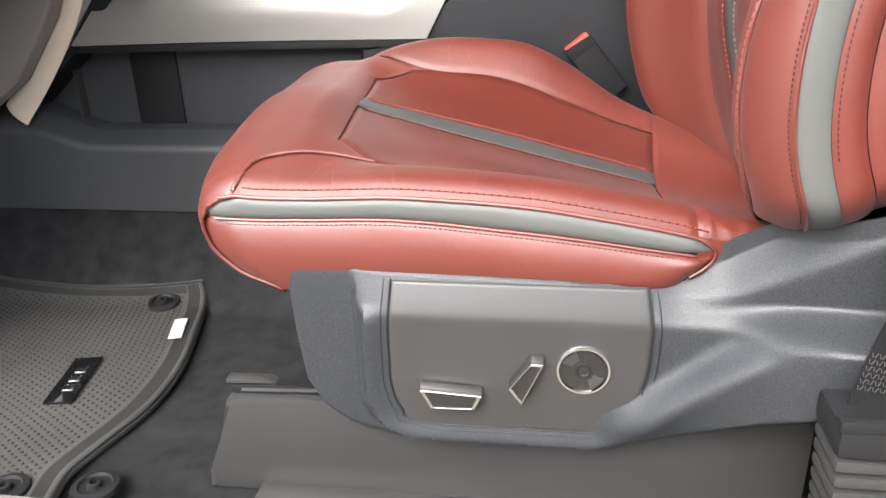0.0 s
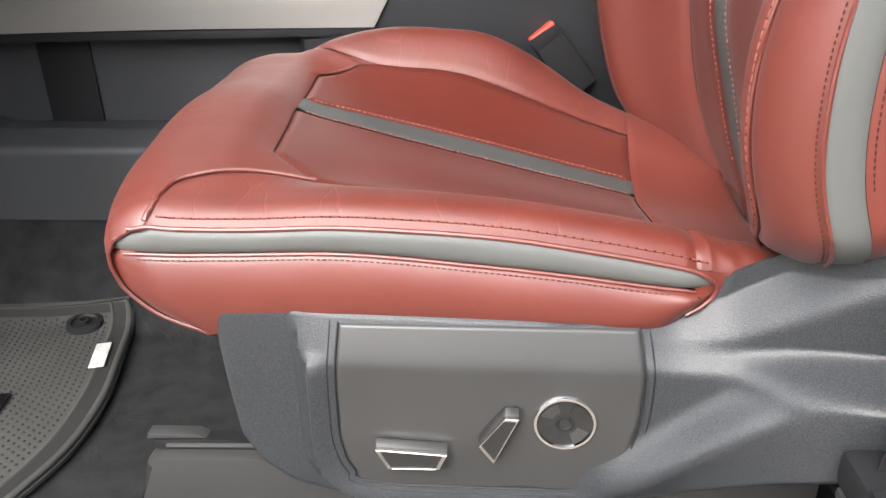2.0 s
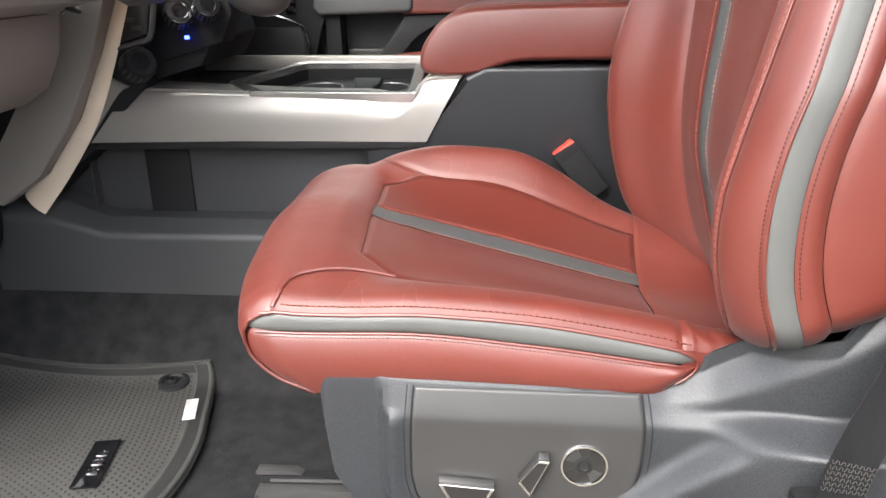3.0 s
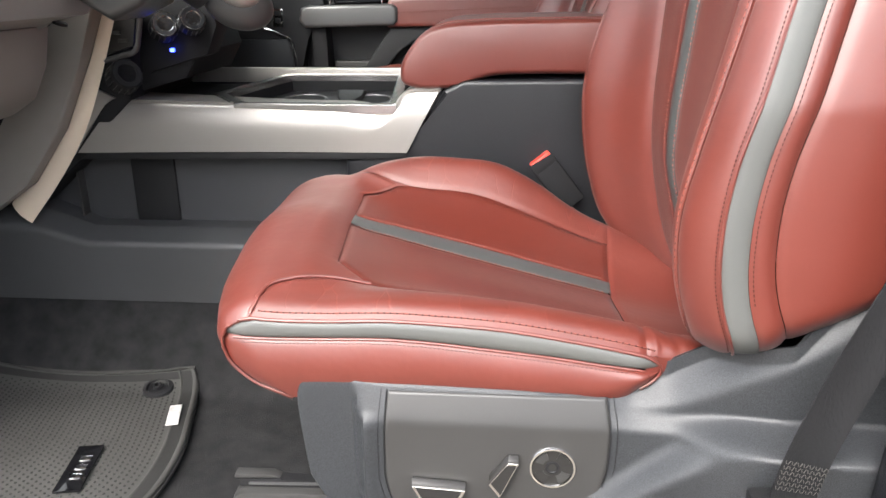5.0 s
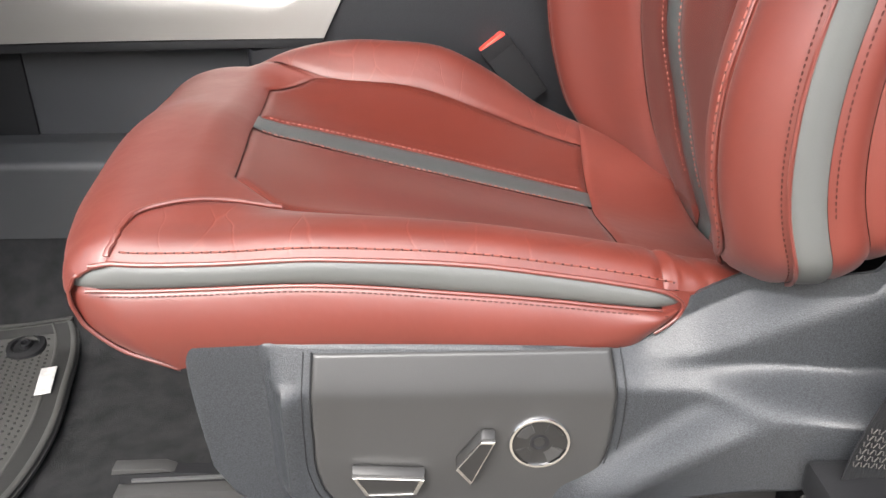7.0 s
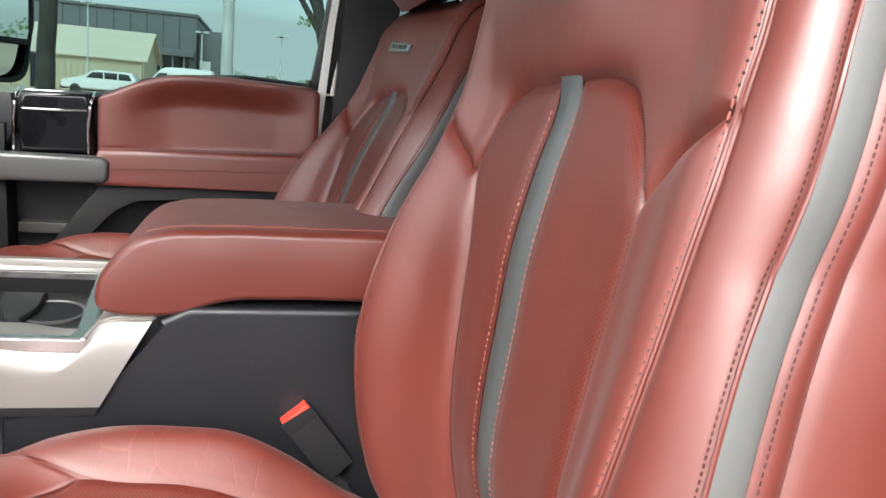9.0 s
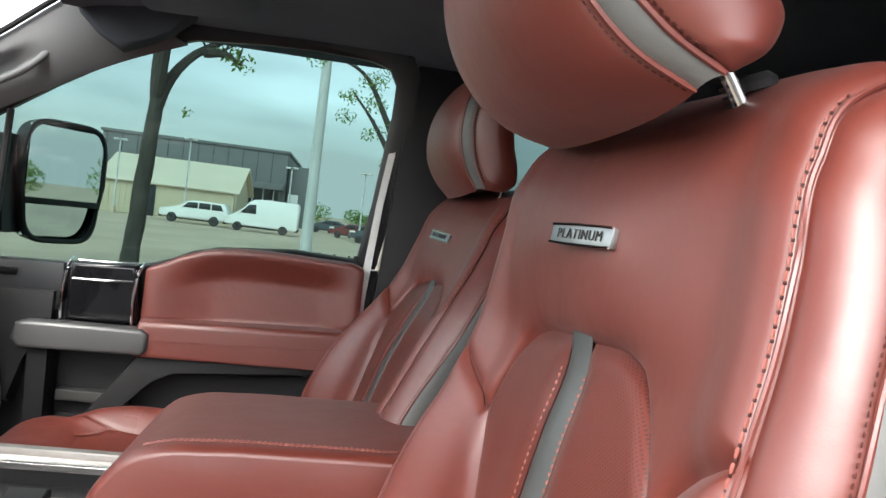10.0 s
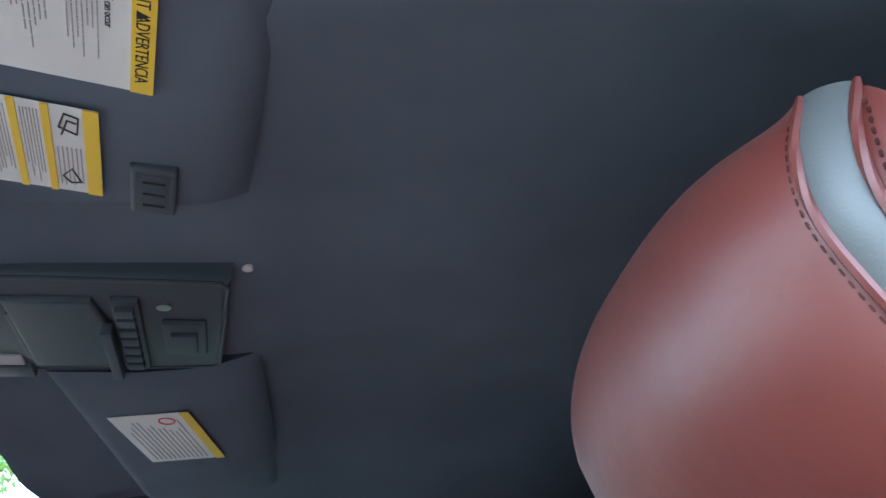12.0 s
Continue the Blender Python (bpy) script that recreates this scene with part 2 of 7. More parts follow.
def dotted(name, color, rough, spacing, hole, axes):
    """Perforated leather: a diagonal grid of small round holes in two of the object's axes."""
    m, n, l, b = nodes_of(name)
    co = n.new("ShaderNodeTexCoord")
    sep = n.new("ShaderNodeSeparateXYZ")
    l.new(co.outputs["Object"], sep.inputs[0])

    def calc(op, a, c=None):
        k = n.new("ShaderNodeMath")
        k.operation = op
        for slot, v in zip(k.inputs, (a, c)):
            if v is None:
                continue
            if isinstance(v, (int, float)):
                slot.default_value = v
            else:
                l.new(v, slot)
        return k.outputs[0]

    p, q = (sep.outputs[i] for i in axes)
    u, v = calc("ADD", p, q), calc("SUBTRACT", p, q)
    cell = [calc("SUBTRACT", calc("FRACT", calc("MULTIPLY", w, 1 / spacing)), 0.5) for w in (u, v)]
    dist = calc("SQRT", calc("ADD", calc("MULTIPLY", cell[0], cell[0]), calc("MULTIPLY", cell[1], cell[1])))
    inside = calc("LESS_THAN", dist, hole)
    big = n.new("ShaderNodeTexNoise")
    big.inputs["Scale"].default_value = 7
    mix = n.new("ShaderNodeMix")
    mix.data_type = "RGBA"
    mix.inputs["A"].default_value = (*color, 1)
    mix.inputs["B"].default_value = (color[0] * 0.40, color[1] * 0.40, color[2] * 0.40, 1)
    l.new(inside, mix.inputs["Factor"])
    drift = n.new("ShaderNodeMix")
    drift.data_type, drift.blend_type = "RGBA", "MULTIPLY"
    drift.inputs["Factor"].default_value = 0.12
    l.new(mix.outputs["Result"], drift.inputs["A"])
    l.new(big.outputs["Fac"], drift.inputs["B"])
    l.new(drift.outputs["Result"], b.inputs["Base Color"])
    bp = n.new("ShaderNodeBump")
    bp.inputs["Strength"].default_value, bp.inputs["Distance"].default_value = 0.9, 0.0012
    bp.invert = True
    l.new(inside, bp.inputs["Height"])
    l.new(bp.outputs[0], b.inputs["Normal"])
    b.inputs["Roughness"].default_value = rough
    b.inputs["Sheen Weight"].default_value, b.inputs["Sheen Roughness"].default_value = 0.06, 0.45
    return m


perforated = dotted("perforated_red_leather", RED, 0.42, 0.0048, 0.27, (0, 1))
perforated_back = dotted("perforated_red_leather_back", RED, 0.42, 0.0048, 0.27, (1, 2))


def pane(name, tint, rough=0.0):
    m, n, l, b = nodes_of(name)
    n.remove(b)
    out = n["Material Output"]
    tr, gl, mx, fr = (n.new("ShaderNode" + k) for k in ("BsdfTransparent", "BsdfGlossy", "MixShader", "Fresnel"))
    tr.inputs["Color"].default_value = (*tint, 1)
    gl.inputs["Roughness"].default_value = rough
    fr.inputs["IOR"].default_value = 1.3
    l.new(fr.outputs[0], mx.inputs[0])
    l.new(tr.outputs[0], mx.inputs[1])
    l.new(gl.outputs[0], mx.inputs[2])
    l.new(mx.outputs[0], out.inputs["Surface"])
    return m


green_glass = pane("green_tinted_glass", (0.116, 0.182, 0.175))
privacy_glass = pane("dark_privacy_glass", (0.046, 0.074, 0.072))
clear_glass = pane("windscreen_glass", (0.92, 0.96, 0.93))
mirror_glass = surface("mirror_glass", (0.8, 0.82, 0.82), 0.02, metal=1.0, vary=0.0, bump=0.0, rough_vary=0.0)


# ---- building helpers ----
def mesh_object(name, verts, faces, mat, parent=None, label="", smooth=True):
    me = bpy.data.meshes.new(name)
    me.from_pydata([tuple(v) for v in verts], [], [tuple(f) for f in faces])
    bm = bmesh.new()
    bm.from_mesh(me)
    bmesh.ops.recalc_face_normals(bm, faces=bm.faces)
    bm.to_mesh(me)
    bm.free()
    return finish(name, me, mat, parent, label, smooth)


def finish(name, me, mat, parent, label, smooth):
    me.materials.append(mat)
    for p in me.polygons:
        p.use_smooth = smooth
    if smooth:
        me.set_sharp_from_angle(angle=radians(40))
    ob = new(name, me)
    if parent:
        ob.parent = parent
    if label:
        ob["label"] = label
    return ob


def part(name, bm, mat, parent=None, label="", smooth=True):
    """Links a bmesh as one mesh object under a thing or a part."""
    me = bpy.data.meshes.new(name)
    bmesh.ops.recalc_face_normals(bm, faces=bm.faces)
    bm.to_mesh(me)
    bm.free()
    return finish(name, me, mat, parent, label, smooth)


def thing(name, label, category, group="", at=(0, 0, 0)):
    ob = new(name)
    ob.location = at
    ob.empty_display_size = 0.05
    return tagged(ob, label, category, group)


def add_box(bm, lo, hi, bevel=0.0, m=None, segments=2):
    lo, hi = Vector(lo), Vector(hi)
    r = bmesh.ops.create_cube(bm, size=1.0, matrix=Matrix.Translation((lo + hi) / 2) @ Matrix.Diagonal((*(hi - lo), 1)))
    vs = r["verts"]
    if bevel:
        es = list({e for v in vs for e in v.link_edges})
        r = bmesh.ops.bevel(bm, geom=es, offset=bevel, segments=segments, profile=0.6, affect="EDGES")
        vs = list({v for f in r["faces"] for v in f.verts} | {v for v in vs if v.is_valid})
    if m is not None:
        bmesh.ops.transform(bm, matrix=m, verts=vs)
    return vs


def box(name, lo, hi, mat, parent=None, bevel=0.004, label="", m=None, segments=2):
    bm = bmesh.new()
    add_box(bm, lo, hi, bevel, m, segments)
    return part(name, bm, mat, parent, label)


def place3(axis, p, q, w):
    """A point from two plan coordinates and the one along the axis: x: (y, z), y: (x, z), z: (x, y)."""
    return {"x": (w, p, q), "y": (p, w, q), "z": (p, q, w)}[axis]


def add_prism(bm, pts, axis, lo, hi, bevel=0.0, segments=2):
    a = [bm.verts.new(place3(axis, p, q, lo)) for p, q in pts]
    b = [bm.verts.new(place3(axis, p, q, hi)) for p, q in pts]
    n = len(pts)
    fs = [bm.faces.new(a), bm.faces.new(b[::-1])]
    fs += [bm.faces.new((a[i], a[(i + 1) % n], b[(i + 1) % n], b[i])) for i in range(n)]
    if bevel:
        es = list({e for f in fs[:2] for e in f.edges})
        bmesh.ops.bevel(bm, geom=es, offset=bevel, segments=segments, profile=0.6, affect="EDGES")


def prism(name, pts, axis, lo, hi, mat, parent=None, bevel=0.003, label="", segments=2):
    bm = bmesh.new()
    add_prism(bm, pts, axis, lo, hi, bevel, segments)
    return part(name, bm, mat, parent, label)


def spline(pts, n):
    """n points of a smooth line through pts."""
    p = np.array(pts, float)
    d = np.r_[0, np.cumsum(np.linalg.norm(np.diff(p, axis=0), axis=1))]
    return hermite(d, p, np.linspace(0, d[-1], n))


def hermite(xs, ys, x):
    """Smooth interpolation of rows ys over xs, with slopes held where the data turn."""
    xs, ys, x = np.asarray(xs, float), np.asarray(ys, float), np.asarray(x, float)
    flat = ys.ndim == 1
    if flat:
        ys = ys[:, None]
    h = np.diff(xs)[:, None]
    s = np.diff(ys, axis=0) / h
    mid = (h[1:] * s[:-1] + h[:-1] * s[1:]) / (h[1:] + h[:-1]) if len(xs) > 2 else s[:0]
    t = np.concatenate([s[:1], mid, s[-1:]])
    i = np.clip(np.searchsorted(xs, x) - 1, 0, len(xs) - 2)
    u = ((x - xs[i]) / (xs[i + 1] - xs[i]))[:, None]
    hh = h[i]
    out = ((1 + 2 * u) * (1 - u) ** 2 * ys[i] + u * (1 - u) ** 2 * hh * t[i] + u * u * (3 - 2 * u) * ys[i + 1] + u * u * (u - 1) * hh * t[i + 1])
    return out[:, 0] if flat else out


def add_tube(bm, pts, r, sides=8, closed=False, flat=1.0):
    pts = [Vector(p) for p in pts]
    n = len(pts)
    rings = []
    up = Vector((0.13, 0.21, 0.97))
    for i, p in enumerate(pts):
        d = (pts[(i + 1) % n] - pts[i - 1]) if closed else (pts[min(i + 1, n - 1)] - pts[max(i - 1, 0)])
        d.normalize()
        a = up.cross(d)
        if a.length < 1e-3:
            a = Vector((1, 0, 0)).cross(d)
        a.normalize()
        b = d.cross(a)
        rr = r(i / (n - 1)) if callable(r) else r
        rings.append([bm.verts.new(p + rr * (math.cos(2 * math.pi * k / sides) * a + flat * math.sin(2 * math.pi * k / sides) * b)) for k in range(sides)])
    for i in range(n if closed else n - 1):
        ra, rb = rings[i], rings[(i + 1) % n]
        for k in range(sides):
            bm.faces.new((ra[k], ra[(k + 1) % sides], rb[(k + 1) % sides], rb[k]))
    if not closed:
        bm.faces.new(rings[0][::-1])
        bm.faces.new(rings[-1])


def tube(name, pts, r, mat, parent=None, label="", sides=8, closed=False, flat=1.0):
    bm = bmesh.new()
    add_tube(bm, pts, r, sides, closed, flat)
    return part(name, bm, mat, parent, label)


def padded(name, outline, y0, y1, r, inset, mat, parent, label=""):
    """A cushion with a rounded rim: the outline in x and z, drawn across from y0 to y1."""
    o = np.array(outline, float)
    d = np.roll(o, -1, 0) - np.roll(o, 1, 0)
    nrm = np.stack([-d[:, 1], d[:, 0]], 1) / (np.linalg.norm(d, axis=1, keepdims=True) + 1e-9)
    if ((o - o.mean(0)) * nrm).sum() > 0:
        nrm = -nrm
    steps = [(y0 + r * (1 - math.cos(a)), inset * (1 - math.sin(a))) for a in np.linspace(0, math.pi / 2, 7)]
    steps += [(y1 - (y - y0), i) for y, i in steps[::-1]]
    n = len(o)
    verts, faces = [], []
    for y, i in steps:
        verts += [(p[0], y, p[1]) for p in o + nrm * i]
    for k in range(len(steps) - 1):
        faces += [(k * n + j, k * n + (j + 1) % n, (k + 1) * n + (j + 1) % n, (k + 1) * n + j) for j in range(n)]
    faces += [tuple(range(n)), tuple(range(len(verts) - n, len(verts)))]
    return mesh_object(name, verts, faces, mat, parent, label)


def add_lathe(bm, prof, m, sides=32):
    """Turns (radius, height) pairs round the z axis of the pose m."""
    rings = [[bm.verts.new(m @ Vector((r * math.cos(2 * math.pi * k / sides), r * math.sin(2 * math.pi * k / sides), h))) for k in range(sides)] for r, h in prof]
    for a, b in zip(rings, rings[1:]):
        for k in range(sides):
            bm.faces.new((a[k], a[(k + 1) % sides], b[(k + 1) % sides], b[k]))
    if prof[0][0] > 1e-5:
        bm.faces.new(rings[0][::-1])
    if prof[-1][0] > 1e-5:
        bm.faces.new(rings[-1])
    bmesh.ops.remove_doubles(bm, verts=bm.verts, dist=1e-6)


def lathe(name, prof, m, mat, parent=None, label="", sides=32):
    bm = bmesh.new()
    add_lathe(bm, prof, m, sides)
    return part(name, bm, mat, parent, label)


def sheet(name, pos, mat, parent=None, label="", dip=0.0025, width=0.005, sides="uUvV", out=None, back=0.0, puff=0.0):
    """A smooth patch from a grid pos[nu, nv, 3] of points; its edges sink into seams. out: a rough outward direction."""
    pos = np.array(pos, float)
    nu, nv = pos.shape[:2]
    du, dv = np.gradient(pos, axis=0), np.gradient(pos, axis=1)
    nrm = np.cross(du, dv)
    nrm /= np.linalg.norm(nrm, axis=2, keepdims=True) + 1e-12
    if out is not None and (nrm.reshape(-1, 3).mean(0) @ np.array(out)) < 0:
        nrm = -nrm
    lu = np.concatenate([np.zeros((1, nv)), np.cumsum(np.linalg.norm(np.diff(pos, axis=0), axis=2), 0)])
    lv = np.concatenate([np.zeros((nu, 1)), np.cumsum(np.linalg.norm(np.diff(pos, axis=1), axis=2), 1)], 1)
    off = np.zeros((nu, nv))
    for key, d in (("u", lu), ("U", lu[-1:] - lu), ("v", lv), ("V", lv[:, -1:] - lv)):
        if key in sides:
            off = np.maximum(off, np.exp(-((d / width) ** 2)))
    swell = np.ones((nu, nv))
    for d in (lu, lu[-1:] - lu, lv, lv[:, -1:] - lv):
        swell = np.minimum(swell, 1 - np.exp(-((d / 0.014) ** 1.5)))
    pos = pos + nrm * (puff * swell - dip * off)[..., None]
    verts = pos.reshape(-1, 3).tolist()
    faces = [(i * nv + j, (i + 1) * nv + j, (i + 1) * nv + j + 1, i * nv + j + 1) for i in range(nu - 1) for j in range(nv - 1)]
    if back:
        k = nu * nv
        verts += (pos - nrm * back).reshape(-1, 3).tolist()
        faces += [tuple(k + q for q in f[::-1]) for f in faces]
        rim = [i * nv for i in range(nu)] + [(nu - 1) * nv + j for j in range(1, nv)] + [i * nv + nv - 1 for i in range(nu - 2, -1, -1)] + [j for j in range(nv - 2, 0, -1)]
        faces += [(rim[i], rim[(i + 1) % len(rim)], rim[(i + 1) % len(rim)] + k, rim[i] + k) for i in range(len(rim))]
    return mesh_object(name, verts, faces, mat, parent, label)


def edge_spaced(n, pull=0.25):
    """0 to 1 in n steps, closer together at both ends."""
    t = np.linspace(0, 1, n)
    return t + pull * -np.sin(2 * np.pi * t) / (2 * np.pi) * 2


def add_stitches(bm, pts, normals, length=0.0042, gap=0.0028, r=0.0009, phase=0.5):
    """Short raised rounded stitches along a line."""
    p = np.array(pts, float)
    d = np.r_[0, np.cumsum(np.linalg.norm(np.diff(p, axis=0), axis=1))]
    nrm = np.asarray(normals, float)
    n = int(d[-1] / (length + gap))
    for k in range(n):
        s = (k + phase) * (length + gap)
        a, c, e = (np.array([np.interp(s + w * length / 2, d, p[:, i]) for i in range(3)]) for w in (-1, 0, 1))
        nn = np.array([np.interp(s, d, nrm[:, i]) for i in range(3)])
        nn /= np.linalg.norm(nn) + 1e-9
        side = np.cross(e - a, nn)
        side /= np.linalg.norm(side) + 1e-9
        rings = []
        for w, f in ((-1.0, 0.45), (-0.6, 1.0), (0.6, 1.0), (1.0, 0.45)):
            o = c + (e - a) * w / 2
            rings.append([bm.verts.new(o + side * q * r * f + nn * h * r * f) for q, h in ((-1, -0.5), (-0.75, 0.6), (0, 1.1), (0.75, 0.6), (1, -0.5))])
        for u, v in zip(rings, rings[1:]):
            for i in range(4):
                bm.faces.new((u[i], u[i + 1], v[i + 1], v[i]))
        bm.faces.new(rings[0][::-1])
        bm.faces.new(rings[-1])


# ---- seat surfaces (metres, outer cushion edge at y 0.03, floor at 0.07) ----
CX = [-0.003, 0.05, 0.10, 0.20, 0.25, 0.302, 0.354, 0.406, 0.459, 0.512, 0.53, 0.64]
EDGE = [0.480, 0.477, 0.477, 0.480, 0.478, 0.475, 0.470, 0.462, 0.453, 0.442, 0.437, 0.42]
SEC_Y = [0.03, 0.040, 0.070, 0.125, 0.21, 0.325, 0.39, 0.452, 0.505, 0.548, 0.565]
SEC_X = [0.03, 0.065, 0.095, 0.16, 0.25, 0.32, 0.385, 0.46, 0.53, 0.64]
MID_Z = [0.540, 0.532, 0.516, 0.497, 0.473, 0.455, 0.438, 0.419, 0.402, 0.385]
NEAR_Z = [0.515, 0.514, 0.508, 0.491, 0.480, 0.468, 0.456, 0.440, 0.424, 0.40]
FARIN_Z = [0.542, 0.541, 0.536, 0.533, 0.527, 0.512, 0.492, 0.466, 0.446, 0.42]
CREST_Z = [0.540, 0.552, 0.564, 0.578, 0.578, 0.568, 0.536, 0.486, 0.455, 0.43]
NOSE = [(0.05, 0.537), (0.012, 0.537), (-0.029, 0.521), (-0.059, 0.487), (-0.065, 0.448), (-0.045, 0.405), (0.0, 0.376), (0.06, 0.368)]


def cushion_z(x, y):
    x = np.clip(x, -0.02, 0.64)
    e = hermite(CX, EDGE, x)
    mid, near, far, crest = (hermite(SEC_X, k, x) for k in (MID_Z, NEAR_Z, FARIN_Z, CREST_Z))
    rows = np.stack([e, e + 0.012, np.maximum(e + 0.021, near * 0.45 + e * 0.55 + 0.008), near, 0.5 * near + 0.5 * mid - 0.001, mid,
                     0.65 * mid + 0.35 * far - 0.002, far, crest, crest - 0.022, crest - 0.05])
    return np.array([hermite(SEC_Y, rows[:, i], [y[i]])[0] for i in range(len(x))])


NOSE_PTS = spline(NOSE, 60)
NOSE_LEN = np.r_[0, np.cumsum(np.linalg.norm(np.diff(NOSE_PTS, axis=0), axis=1))]


def cushion(a, y):
    """Points of the cushion's top sheet: a is x on the top, and runs on round the nose below 0.05."""
    a, y = np.asarray(a, float).ravel(), np.asarray(y, float).ravel()
    out = np.zeros((len(a), 3))
    out[:, 1] = y
    top = a >= 0.05
    if top.any():
        out[top, 0], out[top, 2] = a[top], cushion_z(a[top], y[top])
    if (~top).any():
        s = np.clip((0.05 - a[~top]), 0, NOSE_LEN[-1])
        p = np.stack([np.interp(s, NOSE_LEN, NOSE_PTS[:, i]) for i in (0, 1)], 1)
        q = np.stack([np.interp(s + 1e-3, NOSE_LEN, NOSE_PTS[:, i]) for i in (0, 1)], 1)
        d = q - p
        last = np.linalg.norm(d, axis=1) < 1e-6
        d[last] = (1, -0.25)
        d /= np.linalg.norm(d, axis=1, keepdims=True)
        n = np.stack([d[:, 1], -d[:, 0]], 1)
        yy = y[~top]
        delta = cushion_z(np.full(len(yy), 0.05), yy) - NOSE[0][1]
        fade = 1 - 0.8 * np.clip(s / NOSE_LEN[-1], 0, 1)
        k = np.where(delta > 0, fade**2, 1 - np.clip(s / NOSE_LEN[-1], 0, 1) ** 1.8)
        bow = 0.020 * np.clip(1 - ((yy - 0.31) / 0.27) ** 2, 0, 1) * np.clip(s / 0.06, 0, 1) ** 1.5
        out[~top, 0] = p[:, 0] + n[:, 0] * delta * k - bow
        out[~top, 2] = p[:, 1] + n[:, 1] * delta * k
    return out


def cushion_patch(front, rear, y0, y1, nu, nv):
    """front, rear: a over y; y0, y1: y over the way from front to rear."""
    u, v = edge_spaced(nu), edge_spaced(nv)
    pos = np.zeros((nu, nv, 3))
    lo, hi = y0(u), y1(u)
    for j in range(nv):
        y = lo + (hi - lo) * v[j]
        a0, a1 = front(y), rear(y)
        pos[:, j] = cushion(a0 + (a1 - a0) * u, y)
    return pos


def line(*pts):
    x, y = zip(*pts)
    return lambda t: np.interp(t, x, y)


def curve(*pts):
    x, y = zip(*pts)
    return lambda t: hermite(x, y, np.clip(np.asarray(t, float), x[0], x[-1]))


INSERT_FRONT = line((0.0, 0.100), (0.165, 0.100), (0.30, 0.090), (0.436, 0.088), (0.6, 0.088))
REAR = line((0.03, 0.512), (0.30, 0.503), (0.565, 0.515))
NOSE_BACK = line((0.03, -0.004), (0.042, 0.012), (0.060, 0.020), (0.078, 0.032), (0.094, 0.055), (0.104, 0.082), (0.112, 0.118), (0.1205, 0.156), (0.165, 0.100), (0.30, 0.090), (0.436, 0.088), (0.4625, 0.145), (0.480, 0.10), (0.50, 0.068), (0.54, 0.02), (0.565, 0.0))

BACK_Y = [-0.06, 0.005, 0.085, 0.16, 0.275, 0.40, 0.47, 0.525, 0.575]
BACK = [
    (0.40, 0.640, 0.600, 0.620, 0.640, 0.640, 0.635, 0.600, 0.570, 0.62),
    (0.47, 0.598, 0.562, 0.600, 0.612, 0.614, 0.600, 0.560, 0.510, 0.56),
    (0.55, 0.566, 0.534, 0.585, 0.596, 0.592, 0.575, 0.530, 0.480, 0.535),
    (0.63, 0.558, 0.529, 0.574, 0.582, 0.573, 0.560, 0.520, 0.466, 0.52),
    (0.70, 0.565, 0.542, 0.577, 0.583, 0.573, 0.558, 0.520, 0.463, 0.52),
    (0.78, 0.585, 0.561, 0.590, 0.592, 0.580, 0.565, 0.535, 0.478, 0.535),
    (0.87, 0.607, 0.582, 0.603, 0.605, 0.589, 0.577, 0.555, 0.510, 0.565),
    (0.94, 0.630, 0.597, 0.614, 0.614, 0.603, 0.593, 0.578, 0.545, 0.60),
    (1.02, 0.650, 0.616, 0.628, 0.630, 0.620, 0.614, 0.600, 0.575, 0.63),
    (1.07, 0.661, 0.630, 0.634, 0.628, 0.614, 0.606, 0.598, 0.585, 0.635),
    (1.12, 0.675, 0.641, 0.641, 0.633, 0.611, 0.601, 0.598, 0.594, 0.645),
    (1.18, 0.692, 0.655, 0.655, 0.648, 0.630, 0.618, 0.610, 0.606, 0.66),
    (1.222, 0.725, 0.684, 0.680, 0.673, 0.662, 0.652, 0.646, 0.642, 0.695),
    (1.245, 0.775, 0.733, 0.724, 0.718, 0.710, 0.702, 0.696, 0.696, 0.745),
]


def backrest(y, z):
    """Points of the backrest's front sheet over y and z."""
    y, z = np.asarray(y, float).ravel(), np.asarray(z, float).ravel()
    tab = np.array(BACK)
    rows = hermite(tab[:, 0], tab[:, 1:], np.clip(z, 0.40, 1.245))
    x = np.array([hermite(BACK_Y, rows[i], [y[i]])[0] for i in range(len(y))])
    zz = z - 0.040 * np.clip((z - 0.9) / 0.345, 0, 1) ** 2 * (np.abs(y - 0.26) / 0.32) ** 4
    zz = zz - 0.008 * np.clip((z - 1.14) / 0.105, 0, 1) * np.exp(-(((y - 0.23) / 0.17) ** 2))
    zz = zz + 0.014 * np.clip((z - 1.10) / 0.145, 0, 1) ** 2
    y = np.where(y < 0.005, 0.005 + (y - 0.005) * np.interp(z, [0.76, 0.92], [1.0, 0.60]), y)
    yy = y + 0.055 * np.clip((z - 0.96) / 0.28, 0, 1) ** 1.5 * np.clip((0.25 - y) / 0.25, 0, 1.2)
    low = np.clip((0.52 - z) / 0.06, 0, 1) ** 2 * np.clip((0.09 - y) / 0.1, 0, 1)
    return np.stack([x, yy + 0.07 * low, zz], 1)


def back_patch(z0, z1, y0, y1, nu, nv):
    """z0, z1: z over y; y0, y1: y over z."""
    u, v = edge_spaced(nu), edge_spaced(nv)
    pos = np.zeros((nu, nv, 3))
    for j in range(nv):
        z = np.full(nu, 0.7)
        for _ in range(24):
            lo, hi = y0(z), y1(z)
            y = lo + (hi - lo) * v[j]
            z = 0.5 * z + 0.5 * (z0(y) + (z1(y) - z0(y)) * u)
        pos[:, j] = backrest(y, z)
    return pos


